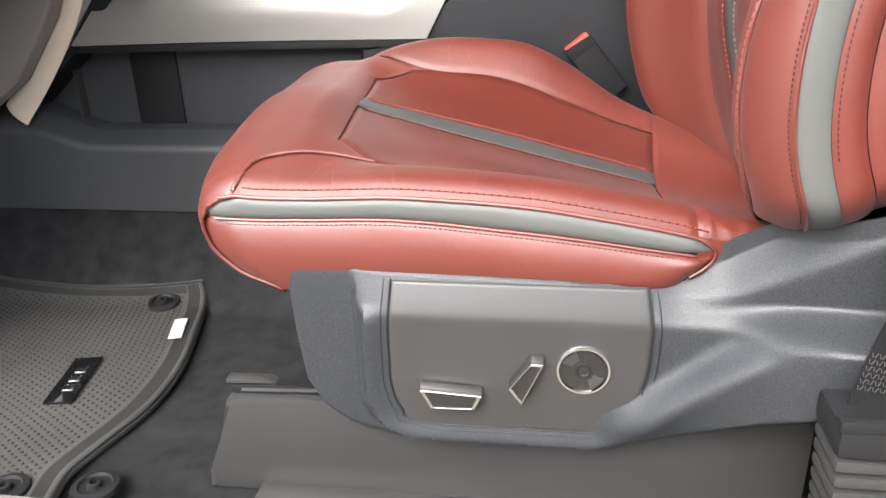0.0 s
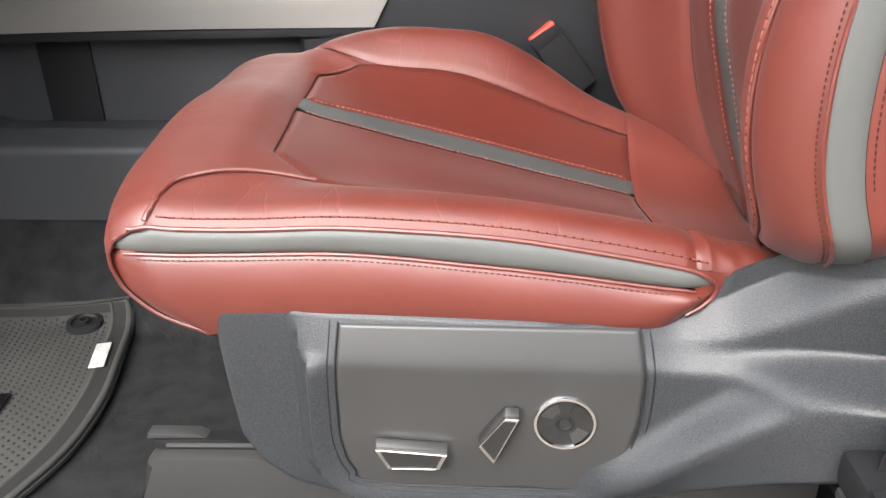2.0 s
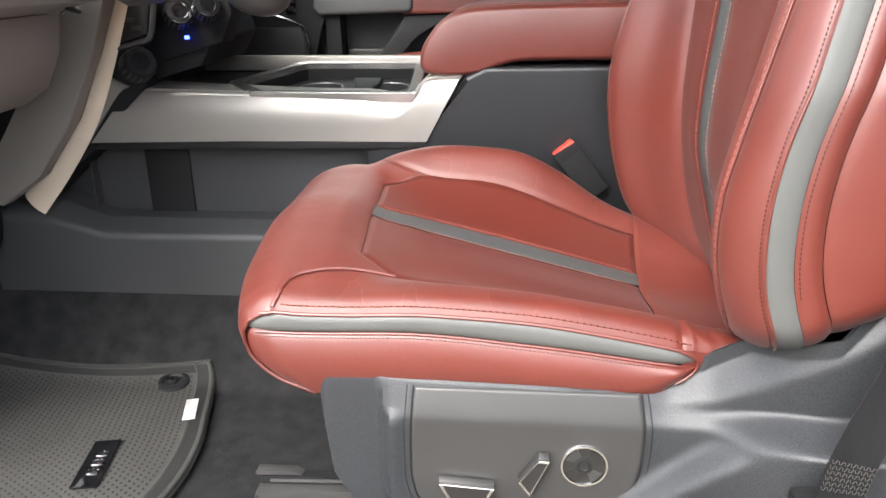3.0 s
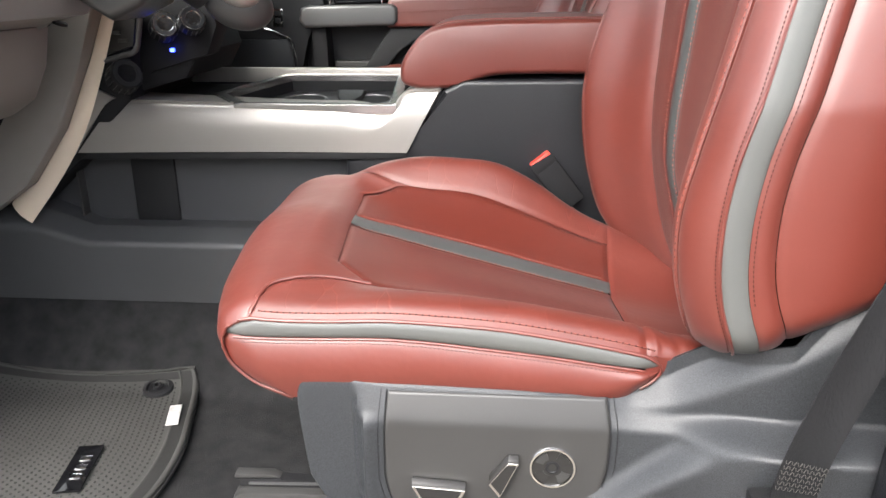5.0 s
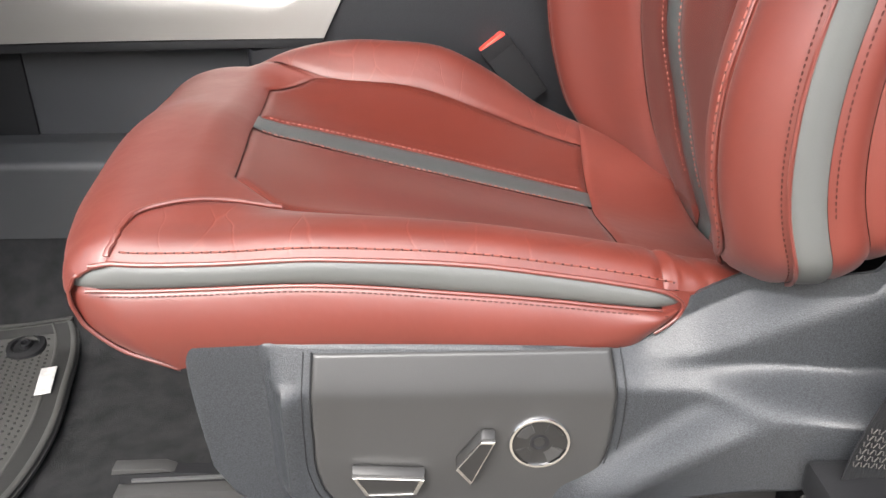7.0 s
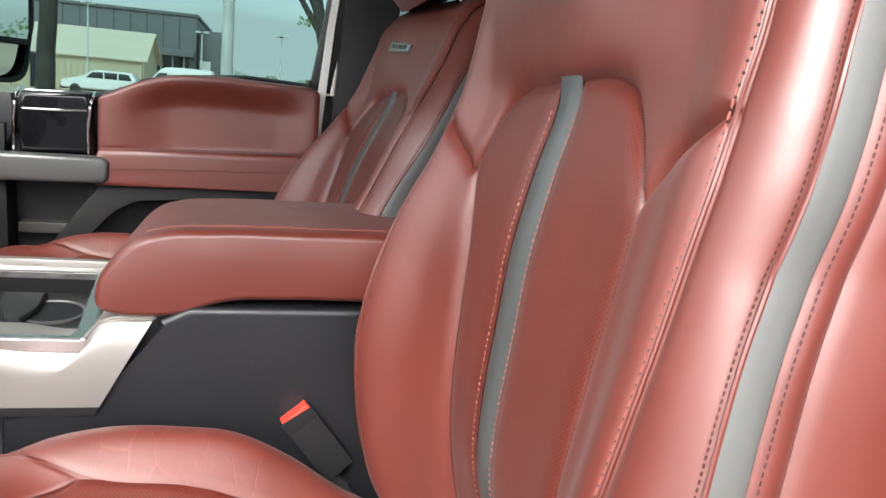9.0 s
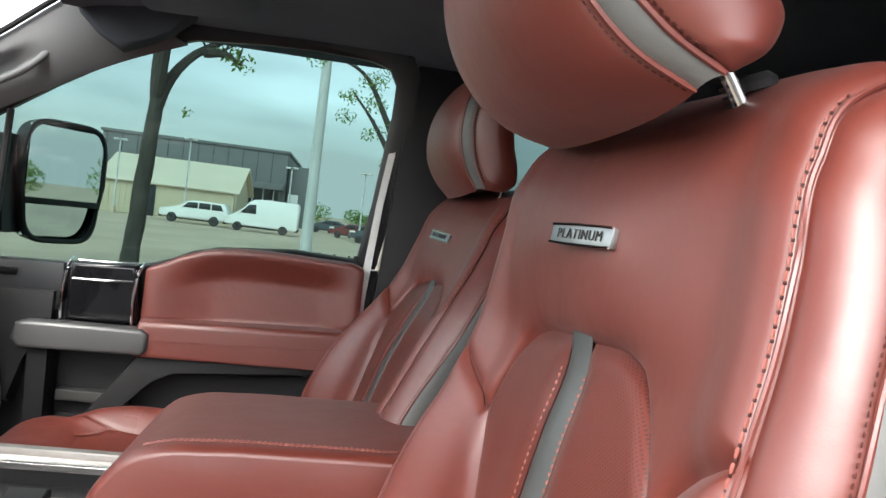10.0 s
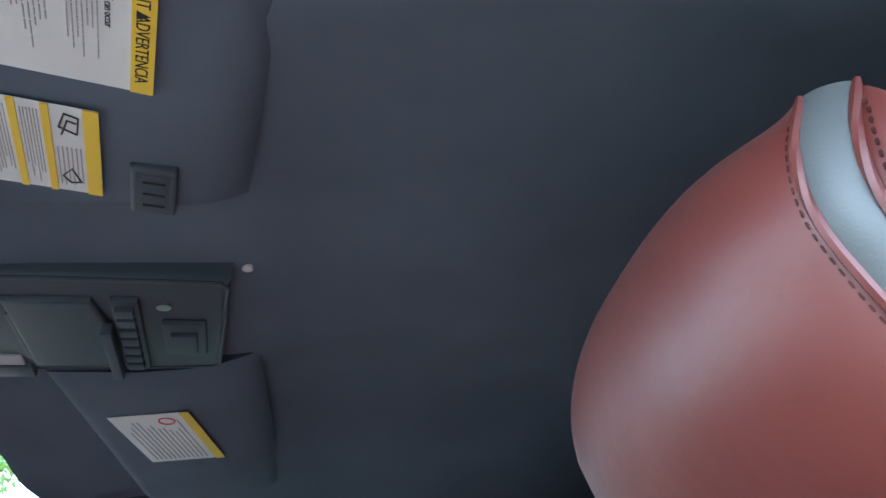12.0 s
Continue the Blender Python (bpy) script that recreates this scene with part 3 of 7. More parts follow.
def shifted_normals(pos_fn, pts2, eps=0.002):
    """Outward normals of a sheet at its parameter pairs."""
    p = np.asarray(pts2, float)
    a = pos_fn(p[:, 0] + eps, p[:, 1]) - pos_fn(p[:, 0] - eps, p[:, 1])
    b = pos_fn(p[:, 0], p[:, 1] + eps) - pos_fn(p[:, 0], p[:, 1] - eps)
    n = np.cross(a, b)
    return n / (np.linalg.norm(n, axis=1, keepdims=True) + 1e-12)


def seam(bm, pos_fn, pts2, sign, lift=0.0, size=1.0, phase=0.5, fill=0.6):
    n = sign * shifted_normals(pos_fn, pts2)
    p = pos_fn(*np.asarray(pts2, float).T) + n * lift
    add_stitches(bm, p, n, 0.0070 * size * fill, 0.0070 * size * (1 - fill), 0.0009 * size, phase)


def stitch_row(pos_fn, pts2, sign, mat, parent, lift=0.0, size=1.0, holes=False):
    """A row of stitches; with holes, dark needle holes show between them."""
    if holes:
        bm = bmesh.new()
        seam(bm, pos_fn, pts2, sign, lift - 0.0005 * size, size, 1.0, 0.26)
        part("needle_holes", bm, dark_thread, parent, "dark needle holes")
    bm = bmesh.new()
    seam(bm, pos_fn, pts2, sign, lift, size, fill=0.76 if holes else 0.6)
    return part("stitching", bm, mat, parent, "dark maroon thread" if mat is maroon_thread else "pale red thread")


def seat_cushion(seat):
    c = new("cushion")
    c.parent = seat
    nearY = lambda u: np.interp(u, [0, 0.138, 0.45, 1], [0.165, 0.1205, 0.115, 0.102])
    farY = lambda u: np.interp(u, [0, 0.136, 0.5, 1], [0.436, 0.4625, 0.458, 0.442])
    k = lambda v: (lambda u: np.full(len(np.atleast_1d(u)), v))
    up = (0, 0, 1)
    sheet("insert_panel", cushion_patch(INSERT_FRONT, REAR, nearY, k(0.314), 70, 26), perforated, c, "perforated red leather", out=up, dip=0.004, width=0.006)
    sheet("centre_strip", cushion_patch(INSERT_FRONT, REAR, k(0.314), k(0.352), 60, 10), shaded_strip, c, "grey leather strip", dip=0.0012, width=0.003, out=up)
    sheet("insert_panel", cushion_patch(INSERT_FRONT, REAR, k(0.352), farY, 70, 22), perforated, c, "perforated red leather", out=up, dip=0.004, width=0.006)
    # front roll, from under the nose to the insert
    low = k(0.05 - NOSE_LEN[-1])
    sheet("front_roll", cushion_patch(low, NOSE_BACK, k(0.03), k(0.565), 60, 90), leather, c, "red leather", out=(-1, 0, 1), sides="U", dip=0.0015, width=0.005)
    # foam body under the covers
    core = cushion_patch(low, k(0.50), k(0.034), k(0.56), 50, 40)
    core[:, :, 2] -= 0.007
    core[:, :, 0] += 0.006 * np.clip(1 - core[:, :, 0] / 0.05, 0, 1)
    sheet("foam", core, leather, c, sides="", out=up)
    # side bolsters
    u = edge_spaced(110)
    for name, outer, inner, n in (("bolster", 0.03, "near", 26), ("bolster", 0.565, "far", 22)):
        pos = np.zeros((110, n, 3))
        a_out = -0.010 + (0.512 if inner == "near" else 0.53) * u + 0.010 * u
        if inner == "near":
            in_pts = spline([(-0.010, 0.033), (0.010, 0.044), (0.030, 0.079), (0.080, 0.105), (0.160, 0.120), (0.30, 0.115), (0.51, 0.102)], 110)
        else:
            in_pts = spline([(0.0, 0.560), (0.02, 0.54), (0.07, 0.50), (0.14, 0.468), (0.30, 0.458), (0.51, 0.442)], 110)
        ii = np.stack([np.interp(u, np.linspace(0, 1, 110), in_pts[:, q]) for q in (0, 1)], 1)
        for j, v in enumerate(edge_spaced(n)):
            pos[:, j] = cushion(a_out * (1 - v) + ii[:, 0] * v, outer * (1 - v) + ii[:, 1] * v)
        sheet(name, pos, worn_leather, c, "creased red leather", out=up, dip=0.0022, width=0.006, sides="UV" if inner == "near" else "uUvV")
    rear = cushion_patch(REAR, k(0.635), line((0, 0.031), (0.4, 0.036), (1, 0.050)), k(0.55), 44, 90)
    for i in range(44):
        for j in range(90):
            x_, y_, z_ = rear[i, j]
            g = 1 - abs(noise.noise(Vector((x_ * 55 + y_ * 26, y_ * 16 - x_ * 9, 3.1)))) * 2.4
            rear[i, j, 2] += 0.0022 * max(0, g) ** 2 * math.exp(-(((y_ - 0.06) / 0.10) ** 2)) * min(1, (x_ - 0.50) / 0.02)
    sheet("rear_panel", rear, leather, c, "red leather folded beside the backrest", out=up)
    fu = np.linspace(0, 1, 16)
    brim = cushion(0.512 + 0.12 * fu, np.interp(fu, [0, 0.4, 1], [0.031, 0.036, 0.050]))
    flap = np.stack([brim + np.array((-0.004 * v, 0.014 * v - 0.006 * math.sin(math.pi * v), -0.075 * v)) for v in np.linspace(0, 1, 10)], 1)
    sheet("rear_flap", flap, worn_leather, c, "creased red leather", out=(0, -1, 0), sides="")
    # outer side: grey strip over a red panel
    n = 90
    t = np.linspace(0, 1, n)
    top = np.stack([np.linspace(-0.004, 0.532, n), np.zeros(n)], 1)
    rim = cushion(np.linspace(-0.02, 0.6, 300), np.full(300, 0.03))
    edge_z = lambda x: np.interp(x, rim[:, 0], rim[:, 2])
    top[:, 1] = edge_z(top[:, 0])
    low_s = spline([(-0.007, 0.455), (0.04, 0.454), (0.093, 0.455), (0.198, 0.457), (0.25, 0.454), (0.302, 0.449), (0.354, 0.444), (0.407, 0.438), (0.460, 0.431), (0.495, 0.427), (0.529, 0.424)], n)
    bottom = spline([(0.030, 0.366), (0.10, 0.374), (0.192, 0.378), (0.348, 0.377), (0.455, 0.374), (0.480, 0.382), (0.506, 0.403), (0.531, 0.422)], n)
    ed = cushion(np.linspace(0.0, 0.05 - NOSE_LEN[-1], 60), np.full(60, 0.03))
    order = np.argsort(ed[:, 2])
    edge_x = lambda z: np.interp(z, ed[order, 2], ed[order, 0])

    def side_sheet(a, b, nv, bulge, base):
        pos = np.zeros((n, nv, 3))
        for j, v in enumerate(edge_spaced(nv)):
            p = a * (1 - v) + b * v
            pos[:, j, 0] = p[:, 0] + (edge_x(p[0, 1]) - 0.0015 - p[0, 0]) * np.exp(-t / 0.04)
            pos[:, j, 2] = p[:, 1]
            taper = np.minimum(1, np.minimum(t / 0.05 + 0.12, (1 - t) / 0.06 + 0.12)) ** 0.5
            pos[:, j, 1] = base - bulge * np.sin(np.pi * (0.12 + 0.76 * v)) * taper + 0.012 * (1 - taper)
        return pos

    sheet("side_strip", side_sheet(top, low_s, 8, 0.0035, 0.0275), gray_leather, c, "grey leather strip", dip=0.0015, width=0.003, out=(0, -1, 0), sides="vV")
    sheet("side_panel", side_sheet(low_s, bottom, 22, 0.014, 0.031), leather, c, "red leather", dip=0.002, out=(0, -1, 0), sides="v")
    # far side, plain
    far = np.zeros((n, 6, 3))
    for j, v in enumerate(np.linspace(0, 1, 6)):
        far[:, j, 0] = top[:, 0] * (1 - v) + bottom[:, 0] * v
        far[:, j, 1] = 0.567
        far[:, j, 2] = hermite(SEC_X, CREST_Z, np.clip(top[:, 0], 0.03, 0.6)) * (1 - v) - 0.05 * (1 - v) + bottom[:, 1] * v
    sheet("side_panel", far, leather, c, "red leather", out=(0, 1, 0))
    # piping and stitching
    xs = np.linspace(0.0, 0.522, 80)
    thin = lambda q: 0.0024 * min(1, 0.4 + 25 * (1 - q))
    tube("piping", [(x, 0.0268, z) for x, z in zip(xs, edge_z(xs) + 0.0012)], thin, leather, c, sides=8)
    tail = spline([(0.508, 0.0262, edge_z(0.508) + 0.001), (0.520, 0.0255, 0.4385), (0.5285, 0.0262, 0.431), (0.5285, 0.0275, 0.4215), (0.520, 0.0270, 0.4105), (0.505, 0.0262, 0.400)], 24)
    tube("piping", tail, 0.0017, leather, c, sides=8)
    tube("piping", [(p[0], 0.0258, p[1] - 0.0012) for p in low_s[:-3]], lambda q: 0.8 * thin(q), leather, c, sides=8)
    cr = spline([(-0.002, 0.034), (0.012, 0.044), (0.030, 0.078), (0.080, 0.104), (0.155, 0.119)], 40)
    tube("piping", cushion(cr[:, 0], cr[:, 1]) + (0, 0, 0.0006), 0.0032, leather, c, sides=8, flat=0.8)
    tube("piping", [p + (0, -0.0005, 0) for p in ed if p[2] < 0.478], 0.0020, leather, c, sides=6)
    xs = np.linspace(0.006, 0.522, 90)
    stitch_row(cushion, np.stack([xs, np.full(90, 0.0365)], 1), 1, red_thread, c, 0.0005, 1.15, True)
    bm = bmesh.new()
    nn = np.tile((0, -1, 0.1), (n, 1))
    add_stitches(bm, np.stack([low_s[:, 0], np.full(n, 0.0222), low_s[:, 1] - 0.0052], 1)[2:-2], nn[2:-2], 0.0036, 0.0018, 0.0007)
    part("stitching", bm, maroon_thread, c, "dark maroon thread")
    for yy in (0.310, 0.356):
        xs = np.linspace(0.10, 0.495, 60)
        stitch_row(cushion, np.stack([xs, np.full(60, yy)], 1), 1, red_thread, c, 0.0003)
    return c


def seat_back(seat):
    b = new("backrest")
    b.parent = seat
    k = lambda v: (lambda u: np.full(len(np.atleast_1d(u)), v))
    fwd = (-1, 0, 0)
    low_edge = curve((0.005, 1.016), (0.038, 1.000), (0.075, 0.980), (0.098, 0.955), (0.109, 0.934), (0.120, 0.952), (0.133, 0.972), (0.151, 0.996), (0.170, 1.020), (0.190, 1.029), (0.275, 1.032), (0.345, 1.029), (0.400, 1.022), (0.425, 1.010), (0.441, 0.985), (0.448, 0.955), (0.457, 0.930), (0.476, 0.940), (0.500, 0.964), (0.525, 0.990))
    lo_y, hi_y = curve((0.375, 0.120), (0.836, 0.118), (0.915, 0.112), (0.940, 0.109), (1.05, 0.109)), curve((0.375, 0.409), (0.778, 0.409), (0.851, 0.422), (0.913, 0.447), (0.97, 0.466), (1.05, 0.468))
    base = k(0.375)
    for a, c, name, mat, nv, lab in ((lo_y, k(0.270), "insert_panel", perforated_back, 30, "perforated red leather"),
                                     (k(0.270), k(0.318), "centre_strip", shaded_strip, 8, "grey leather strip"),
                                     (k(0.318), hi_y, "insert_panel", perforated_back, 30, "perforated red leather")):
        sheet(name, back_patch(base, low_edge if nv > 10 else (lambda q: low_edge(q) + 0.006), a, c, 80, nv), mat, b, lab, out=fwd, dip=0.004 if nv > 10 else 0.001, width=0.006 if nv > 10 else 0.003,
              sides="vU" if a is lo_y else "VU" if c is hi_y else "vV", puff=0.006 if nv > 10 else 0.0055)
    sheet("upper_panel", back_patch(low_edge, k(1.245), k(0.005), k(0.525), 60, 130), leather, b, "red leather", out=fwd, dip=0.004, width=0.006, puff=0.007)
    sheet("wing_panel", back_patch(base, low_edge, k(0.005), lo_y, 60, 24), leather, b, "red leather", out=fwd, dip=0.003, puff=0.010)
    sheet("wing_panel", back_patch(base, low_edge, hi_y, k(0.525), 60, 16), leather, b, "red leather", out=fwd, dip=0.003, puff=0.007)
    # outer bolster rolls
    sheet("bolster", back_patch(k(0.462), k(1.24), k(-0.06), k(0.005), 100, 14), leather, b, "red leather", out=fwd, dip=0.003, puff=0.006)
    sheet("bolster", back_patch(base, k(1.24), k(0.525), k(0.575), 100, 12), leather, b, "red leather", out=fwd, dip=0.003)
    # side: grey strip, side panel, back shell
    zs = np.linspace(0.472, 1.24, 100)
    e_near = backrest(np.full(100, -0.06), zs)

    def ribbon(src, d0, d1, y0, y1, nv, bulge=0.0):
        pos = np.zeros((100, nv, 3))
        for j, v in enumerate(edge_spaced(nv)):
            pos[:, j] = src
            pos[:, j, 0] += d0 + (d1 - d0) * v
            pos[:, j, 1] += y0 + (y1 - y0) * v - bulge * math.sin(math.pi * v)
            pos[:, j, 2] += 0.55 * max(0, d0 + (d1 - d0) * v - 0.028) * np.clip((0.72 - zs) / 0.248, 0, 1)
            pos[:, j, 2] -= 0.012 * (d0 + (d1 - d0) * v) / 0.1 * np.clip((zs - 1.0) / 0.24, 0, 1)
        return pos

    sheet("side_strip", ribbon(e_near, 0.0, 0.030, 0.0, 0.001, 8, 0.0012), gray_leather, b, "grey leather strip", dip=0.0015, width=0.003, out=(-0.3, -1, 0))
    sheet("side_band", ribbon(e_near, 0.030, 0.058, 0.001, 0.004, 8, 0.003), leather, b, "red leather", dip=0.002, out=(0, -1, 0))
    sheet("side_panel", ribbon(e_near, 0.058, 0.22, 0.004, 0.03, 16, 0.016), leather, b, "red leather", dip=0.003, out=(0, -1, 0))
    e_far = backrest(np.full(100, 0.575), zs)
    sheet("side_panel", ribbon(e_far, 0.0, 0.2, 0.0, -0.005, 10, -0.008), leather, b, "red leather", out=(0, 1, 0))
    topn = 24
    pos = np.zeros((topn, 30, 3))
    yy = np.linspace(-0.06, 0.575, 30)
    rim = backrest(yy, np.full(30, 1.245))
    for i, v in enumerate(np.linspace(0, 1, topn)):
        pos[i] = rim
        pos[i, :, 0] += 0.11 * v
        pos[i, :, 2] += 0.012 * math.sin(math.pi * min(1, v * 1.2)) - 0.02 * v
    sheet("top_panel", pos, leather, b, "red leather", out=(0, 0, 1), sides="")
    pos = np.zeros((20, 12, 3))
    for i, z in enumerate(np.linspace(0.41, 1.238, 20)):
        for j, y in enumerate(np.linspace(-0.035, 0.57, 12)):
            pos[i, j] = (0.80 + 0.05 * (z - 0.41) / 0.82 + 0.01 * math.sin(math.pi * j / 11), y, z)
    sheet("back_shell", pos, black_vinyl, b, "black vinyl back", out=(1, 0, 0), sides="")
    z = np.linspace(0.485, 1.22, 160)
    stitch_row(backrest, np.stack([np.full(160, 0.0115), z], 1), -1, red_thread, b, 0.0019, 1.15, True)
    stitch_row(backrest, np.stack([np.full(160, -0.0555), z], 1), -1, maroon_thread, b, 0.0015, 0.70)
    zc = np.linspace(0.45, 1.01, 100)
    for y in (0.266, 0.322):
        stitch_row(backrest, np.stack([np.full(100, y), zc], 1), -1, red_thread, b, 0.0034, 1.0)
    stitch_row(backrest, np.stack([np.full(160, 0.519), z], 1), -1, red_thread, b)
    bd = bmesh.new()
    s2 = ribbon(e_near, 0.0335, 0.0345, 0.0, -0.001, 2)[:, 0] + (0, -0.003, 0)
    add_stitches(bd, s2[10:-4], np.tile((-0.2, -1, 0), (86, 1)), 0.0036, 0.0018, 0.0006)
    part("stitching", bd, maroon_thread, b, "dark maroon thread")
    for y in (0.0075, -0.0605, 0.525):
        tube("piping", backrest(np.full(120, y), np.linspace(0.472, 1.235, 120)), 0.0018, leather, b, sides=6)
    # badge
    m = Matrix.Translation(Vector(backrest([0.270], [1.118])[0]) + Vector((-0.0105, 0, 0.002))) @ pose(0, 0, 0, 0, 0, 14) @ pose(0, 0, 0, 0, 8, 0)
    badge = new("badge")
    badge.parent = b
    badge["label"] = "chrome badge"
    bm = bmesh.new()
    add_box(bm, (-0.004, -0.047, -0.0088), (0.003, 0.047, 0.0088), 0.0022, m)
    part("plate", bm, badge_steel, badge)
    for dz in (-0.0086, 0.0086):
        tube("rim", [m @ Vector((-0.0042, yy_, dz * (1 - (yy_ / 0.16) ** 2))) for yy_ in np.linspace(-0.046, 0.046, 9)], 0.0012, chrome, badge, sides=6)
    cu = bpy.data.curves.new("lettering", "FONT")
    cu.body, cu.size, cu.extrude, cu.align_x, cu.align_y = "PLATINUM", 0.0128, 0.0005, "CENTER", "CENTER"
    cu.space_character, cu.offset = 1.18, -0.0003
    tmp = bpy.data.objects.new("lettering", cu)
    me = bpy.data.meshes.new_from_object(tmp)
    bpy.data.objects.remove(tmp)
    me.transform(m @ Matrix.Translation((-0.0047, 0, 0)) @ pose(0, 0, 0, 90, 0, -90))
    finish("lettering", me, print_black, badge, "dark letters", False)
    return b


ARC_IN = [(0.520, 1.381), (0.511, 1.353), (0.511, 1.322), (0.523, 1.296), (0.543, 1.270), (0.575, 1.243), (0.614, 1.223)]
ARC_OUT = [(0.503, 1.382), (0.493, 1.352), (0.493, 1.322), (0.504, 1.296), (0.525, 1.264), (0.557, 1.235), (0.603, 1.213)]
ARC_MID = [(0.526, 1.410), (0.488, 1.398), (0.467, 1.355), (0.466, 1.315), (0.482, 1.266), (0.517, 1.224), (0.560, 1.204), (0.600, 1.199)]
ARC_REAR = [(0.521, 1.381), (0.540, 1.367), (0.574, 1.339), (0.606, 1.306), (0.635, 1.280), (0.646, 1.263), (0.641, 1.243), (0.618, 1.224)]


def seat_head(seat):
    h = new("head_restraint")
    h.parent = seat
    n = 48
    a_in, a_out, a_mid, a_rear = (spline(q, n) for q in (ARC_IN, ARC_OUT, ARC_MID, ARC_REAR))
    lift = lambda a, y: np.stack([a[:, 0], np.full(n, y), a[:, 1]], 1)
    ys = 0.269 + 0.171 * np.sin(np.linspace(-np.pi / 2, np.pi / 2, 44))
    w = np.clip(1 - (np.abs(ys - 0.269) / 0.171) ** 2.6, 0, 1) ** 0.74
    front = np.stack([lift(a_out * (1 - q) + a_mid * q, y) for y, q in zip(ys, w)], 1)
    sheet("front_panel", front, leather, h, "red leather", sides="vV", out=(-1, 0, 0), dip=0.001)
    rear = np.stack([lift(a_rear + (0.006 * math.sin(math.pi * v) ** 0.6, 0.018 * math.sin(math.pi * v) ** 0.6), 0.084 + 0.370 * v) for v in np.linspace(0, 1, 16)], 1)
    sheet("rear_panel", rear, leather, h, "red leather", sides="", out=(1, 0, 1))
    for edge in (0, 1):
        s = 1 if edge else -1
        y0 = lambda d: 0.269 + s * (0.185 - d)
        strip = np.stack([lift(a_in * (1 - v) + a_out * v + (-0.003 * math.sin(math.pi * v), 0), y0(0.014 * v**1.5)) for v in np.linspace(0, 1, 9)], 1)
        sheet("side_strip", strip, gray_leather, h, "grey leather strip", sides="", out=(-0.5, s, 0))
        cap = np.stack([lift(a_in * (1 - v) + a_rear * v, 0) for v in np.linspace(0, 1, 16)], 1)
        thick = np.linalg.norm(a_in - a_rear, axis=1)
        cap[:, :, 1] = y0(0) + s * 0.016 * np.sin(np.pi * np.linspace(0, 1, 16))[None, :] ** 0.7 * np.clip(thick / 0.05, 0, 1)[:, None]
        sheet("side_panel", cap, leather, h, "red leather", sides="v", dip=0.002, out=(0, s, 0))
        tube("piping", lift(a_in, y0(-0.001)), lambda q: 0.0026 * min(1, 0.6 + 14 * min(q, 1 - q)), leather, h, sides=6)
        tube("piping", lift(a_out, y0(0.013)), lambda q: 0.0024 * min(1, 0.6 + 14 * min(q, 1 - q)), leather, h, sides=6)
        bd = bmesh.new()
        v = np.clip(0.0036 / np.maximum(thick, 0.03), 0, 0.25)
        near = lift(a_in * (1 - v[:, None]) + a_rear * v[:, None], 0)
        near[:, 1] = y0(0) + s * (0.0006 + 0.016 * np.sin(np.pi * v) ** 0.7 * np.clip(thick / 0.05, 0, 1))
        add_stitches(bd, near[3:-3], np.tile((0, s, 0), (n - 6, 1)), 0.0034, 0.0022, 0.0008)
        part("stitching", bd, dark_thread, h, "dark thread")
        bd = bmesh.new()
        f = 0.5 * (front[:, 2] + front[:, 3]) if s < 0 else 0.5 * (front[:, -3] + front[:, -4])
        add_stitches(bd, f, np.stack([f[:, 0] - 0.6, 0 * f[:, 1], f[:, 2] - 1.3], 1), 0.0034, 0.0020, 0.0006)
        part("stitching", bd, maroon_thread, h, "dark maroon thread")
    for y in (0.155, 0.372):
        p = tube("post", spline([(0.690, y, 1.17), (0.668, y, 1.215), (0.636, y, 1.262)], 8), 0.0060, satin_chrome, h, "notched chrome post", 12)
        for k in range(6):
            box("notch", (-0.0075, -0.004, 0.0), (-0.0055, 0.004, 0.0022), black_plastic, p, 0, m=Matrix.Translation((0.662 - 0.0035 * k, y, 1.222 + 0.0055 * k)) @ pose(0, 0, 0, 0, -32, 0))
        lathe("collar", [(0.014, 0), (0.014, 0.006), (0.009, 0.011)], pose(0.674, y, 1.234, 0, -22, 0), matte_black, h, "black plastic collar", 20)
    return h


def seat(name, at, label, recline=0.0, head_tilt=0.0, raised=0.0):
    s = thing(name, label, "car seat", "front seats")
    seat_cushion(s).location = (0, 0, raised)
    turn = Matrix.Translation((0.62, 0, 0.42)) @ pose(0, 0, 0, 0, recline, 0) @ Matrix.Translation((-0.62, 0, -0.42))
    nod = Matrix.Translation((0.60, 0, 1.20)) @ pose(0, 0, 0, 0, head_tilt, 0) @ Matrix.Translation((-0.60, 0, -1.20))
    seat_back(s).matrix_basis = turn
    seat_head(s).matrix_basis = turn @ nod
    s.location = at
    return s


# ---- cab shell ----
def structure(ob, label, category):
    return tagged(ob, label, category, kind="structure")


def carpet_z(y):
    """Floor height: flat by the door, rising over the tunnel beside the console."""
    return 0.07 + 0.19 * np.clip((np.asarray(y, float) - 0.49) / 0.14, 0, 1) ** 1.7


ys = np.concatenate([np.linspace(-0.16, 0.44, 6), np.linspace(0.46, 0.64, 14)])
xs = np.linspace(-1.25, 0.75, 30)
pos = np.array([[(x, y, carpet_z(y) + 0.25 * max(0, -0.80 - x)) for y in ys] for x in xs])
structure(sheet("floor", pos, carpet, out=(0, 0, 1), sides="", back=0.03), "black carpeted cab floor rising over the tunnel", "floor")
structure(box("floor_rear", (0.76, -0.14, 0.03), (2.05, 1.56, 0.07), carpet, bevel=0.002), "black carpeted rear floor", "floor")
structure(box("floor_passenger", (-1.25, 0.935, 0.03), (0.755, 1.56, 0.068), carpet, bevel=0.002), "black carpeted passenger floor", "floor")
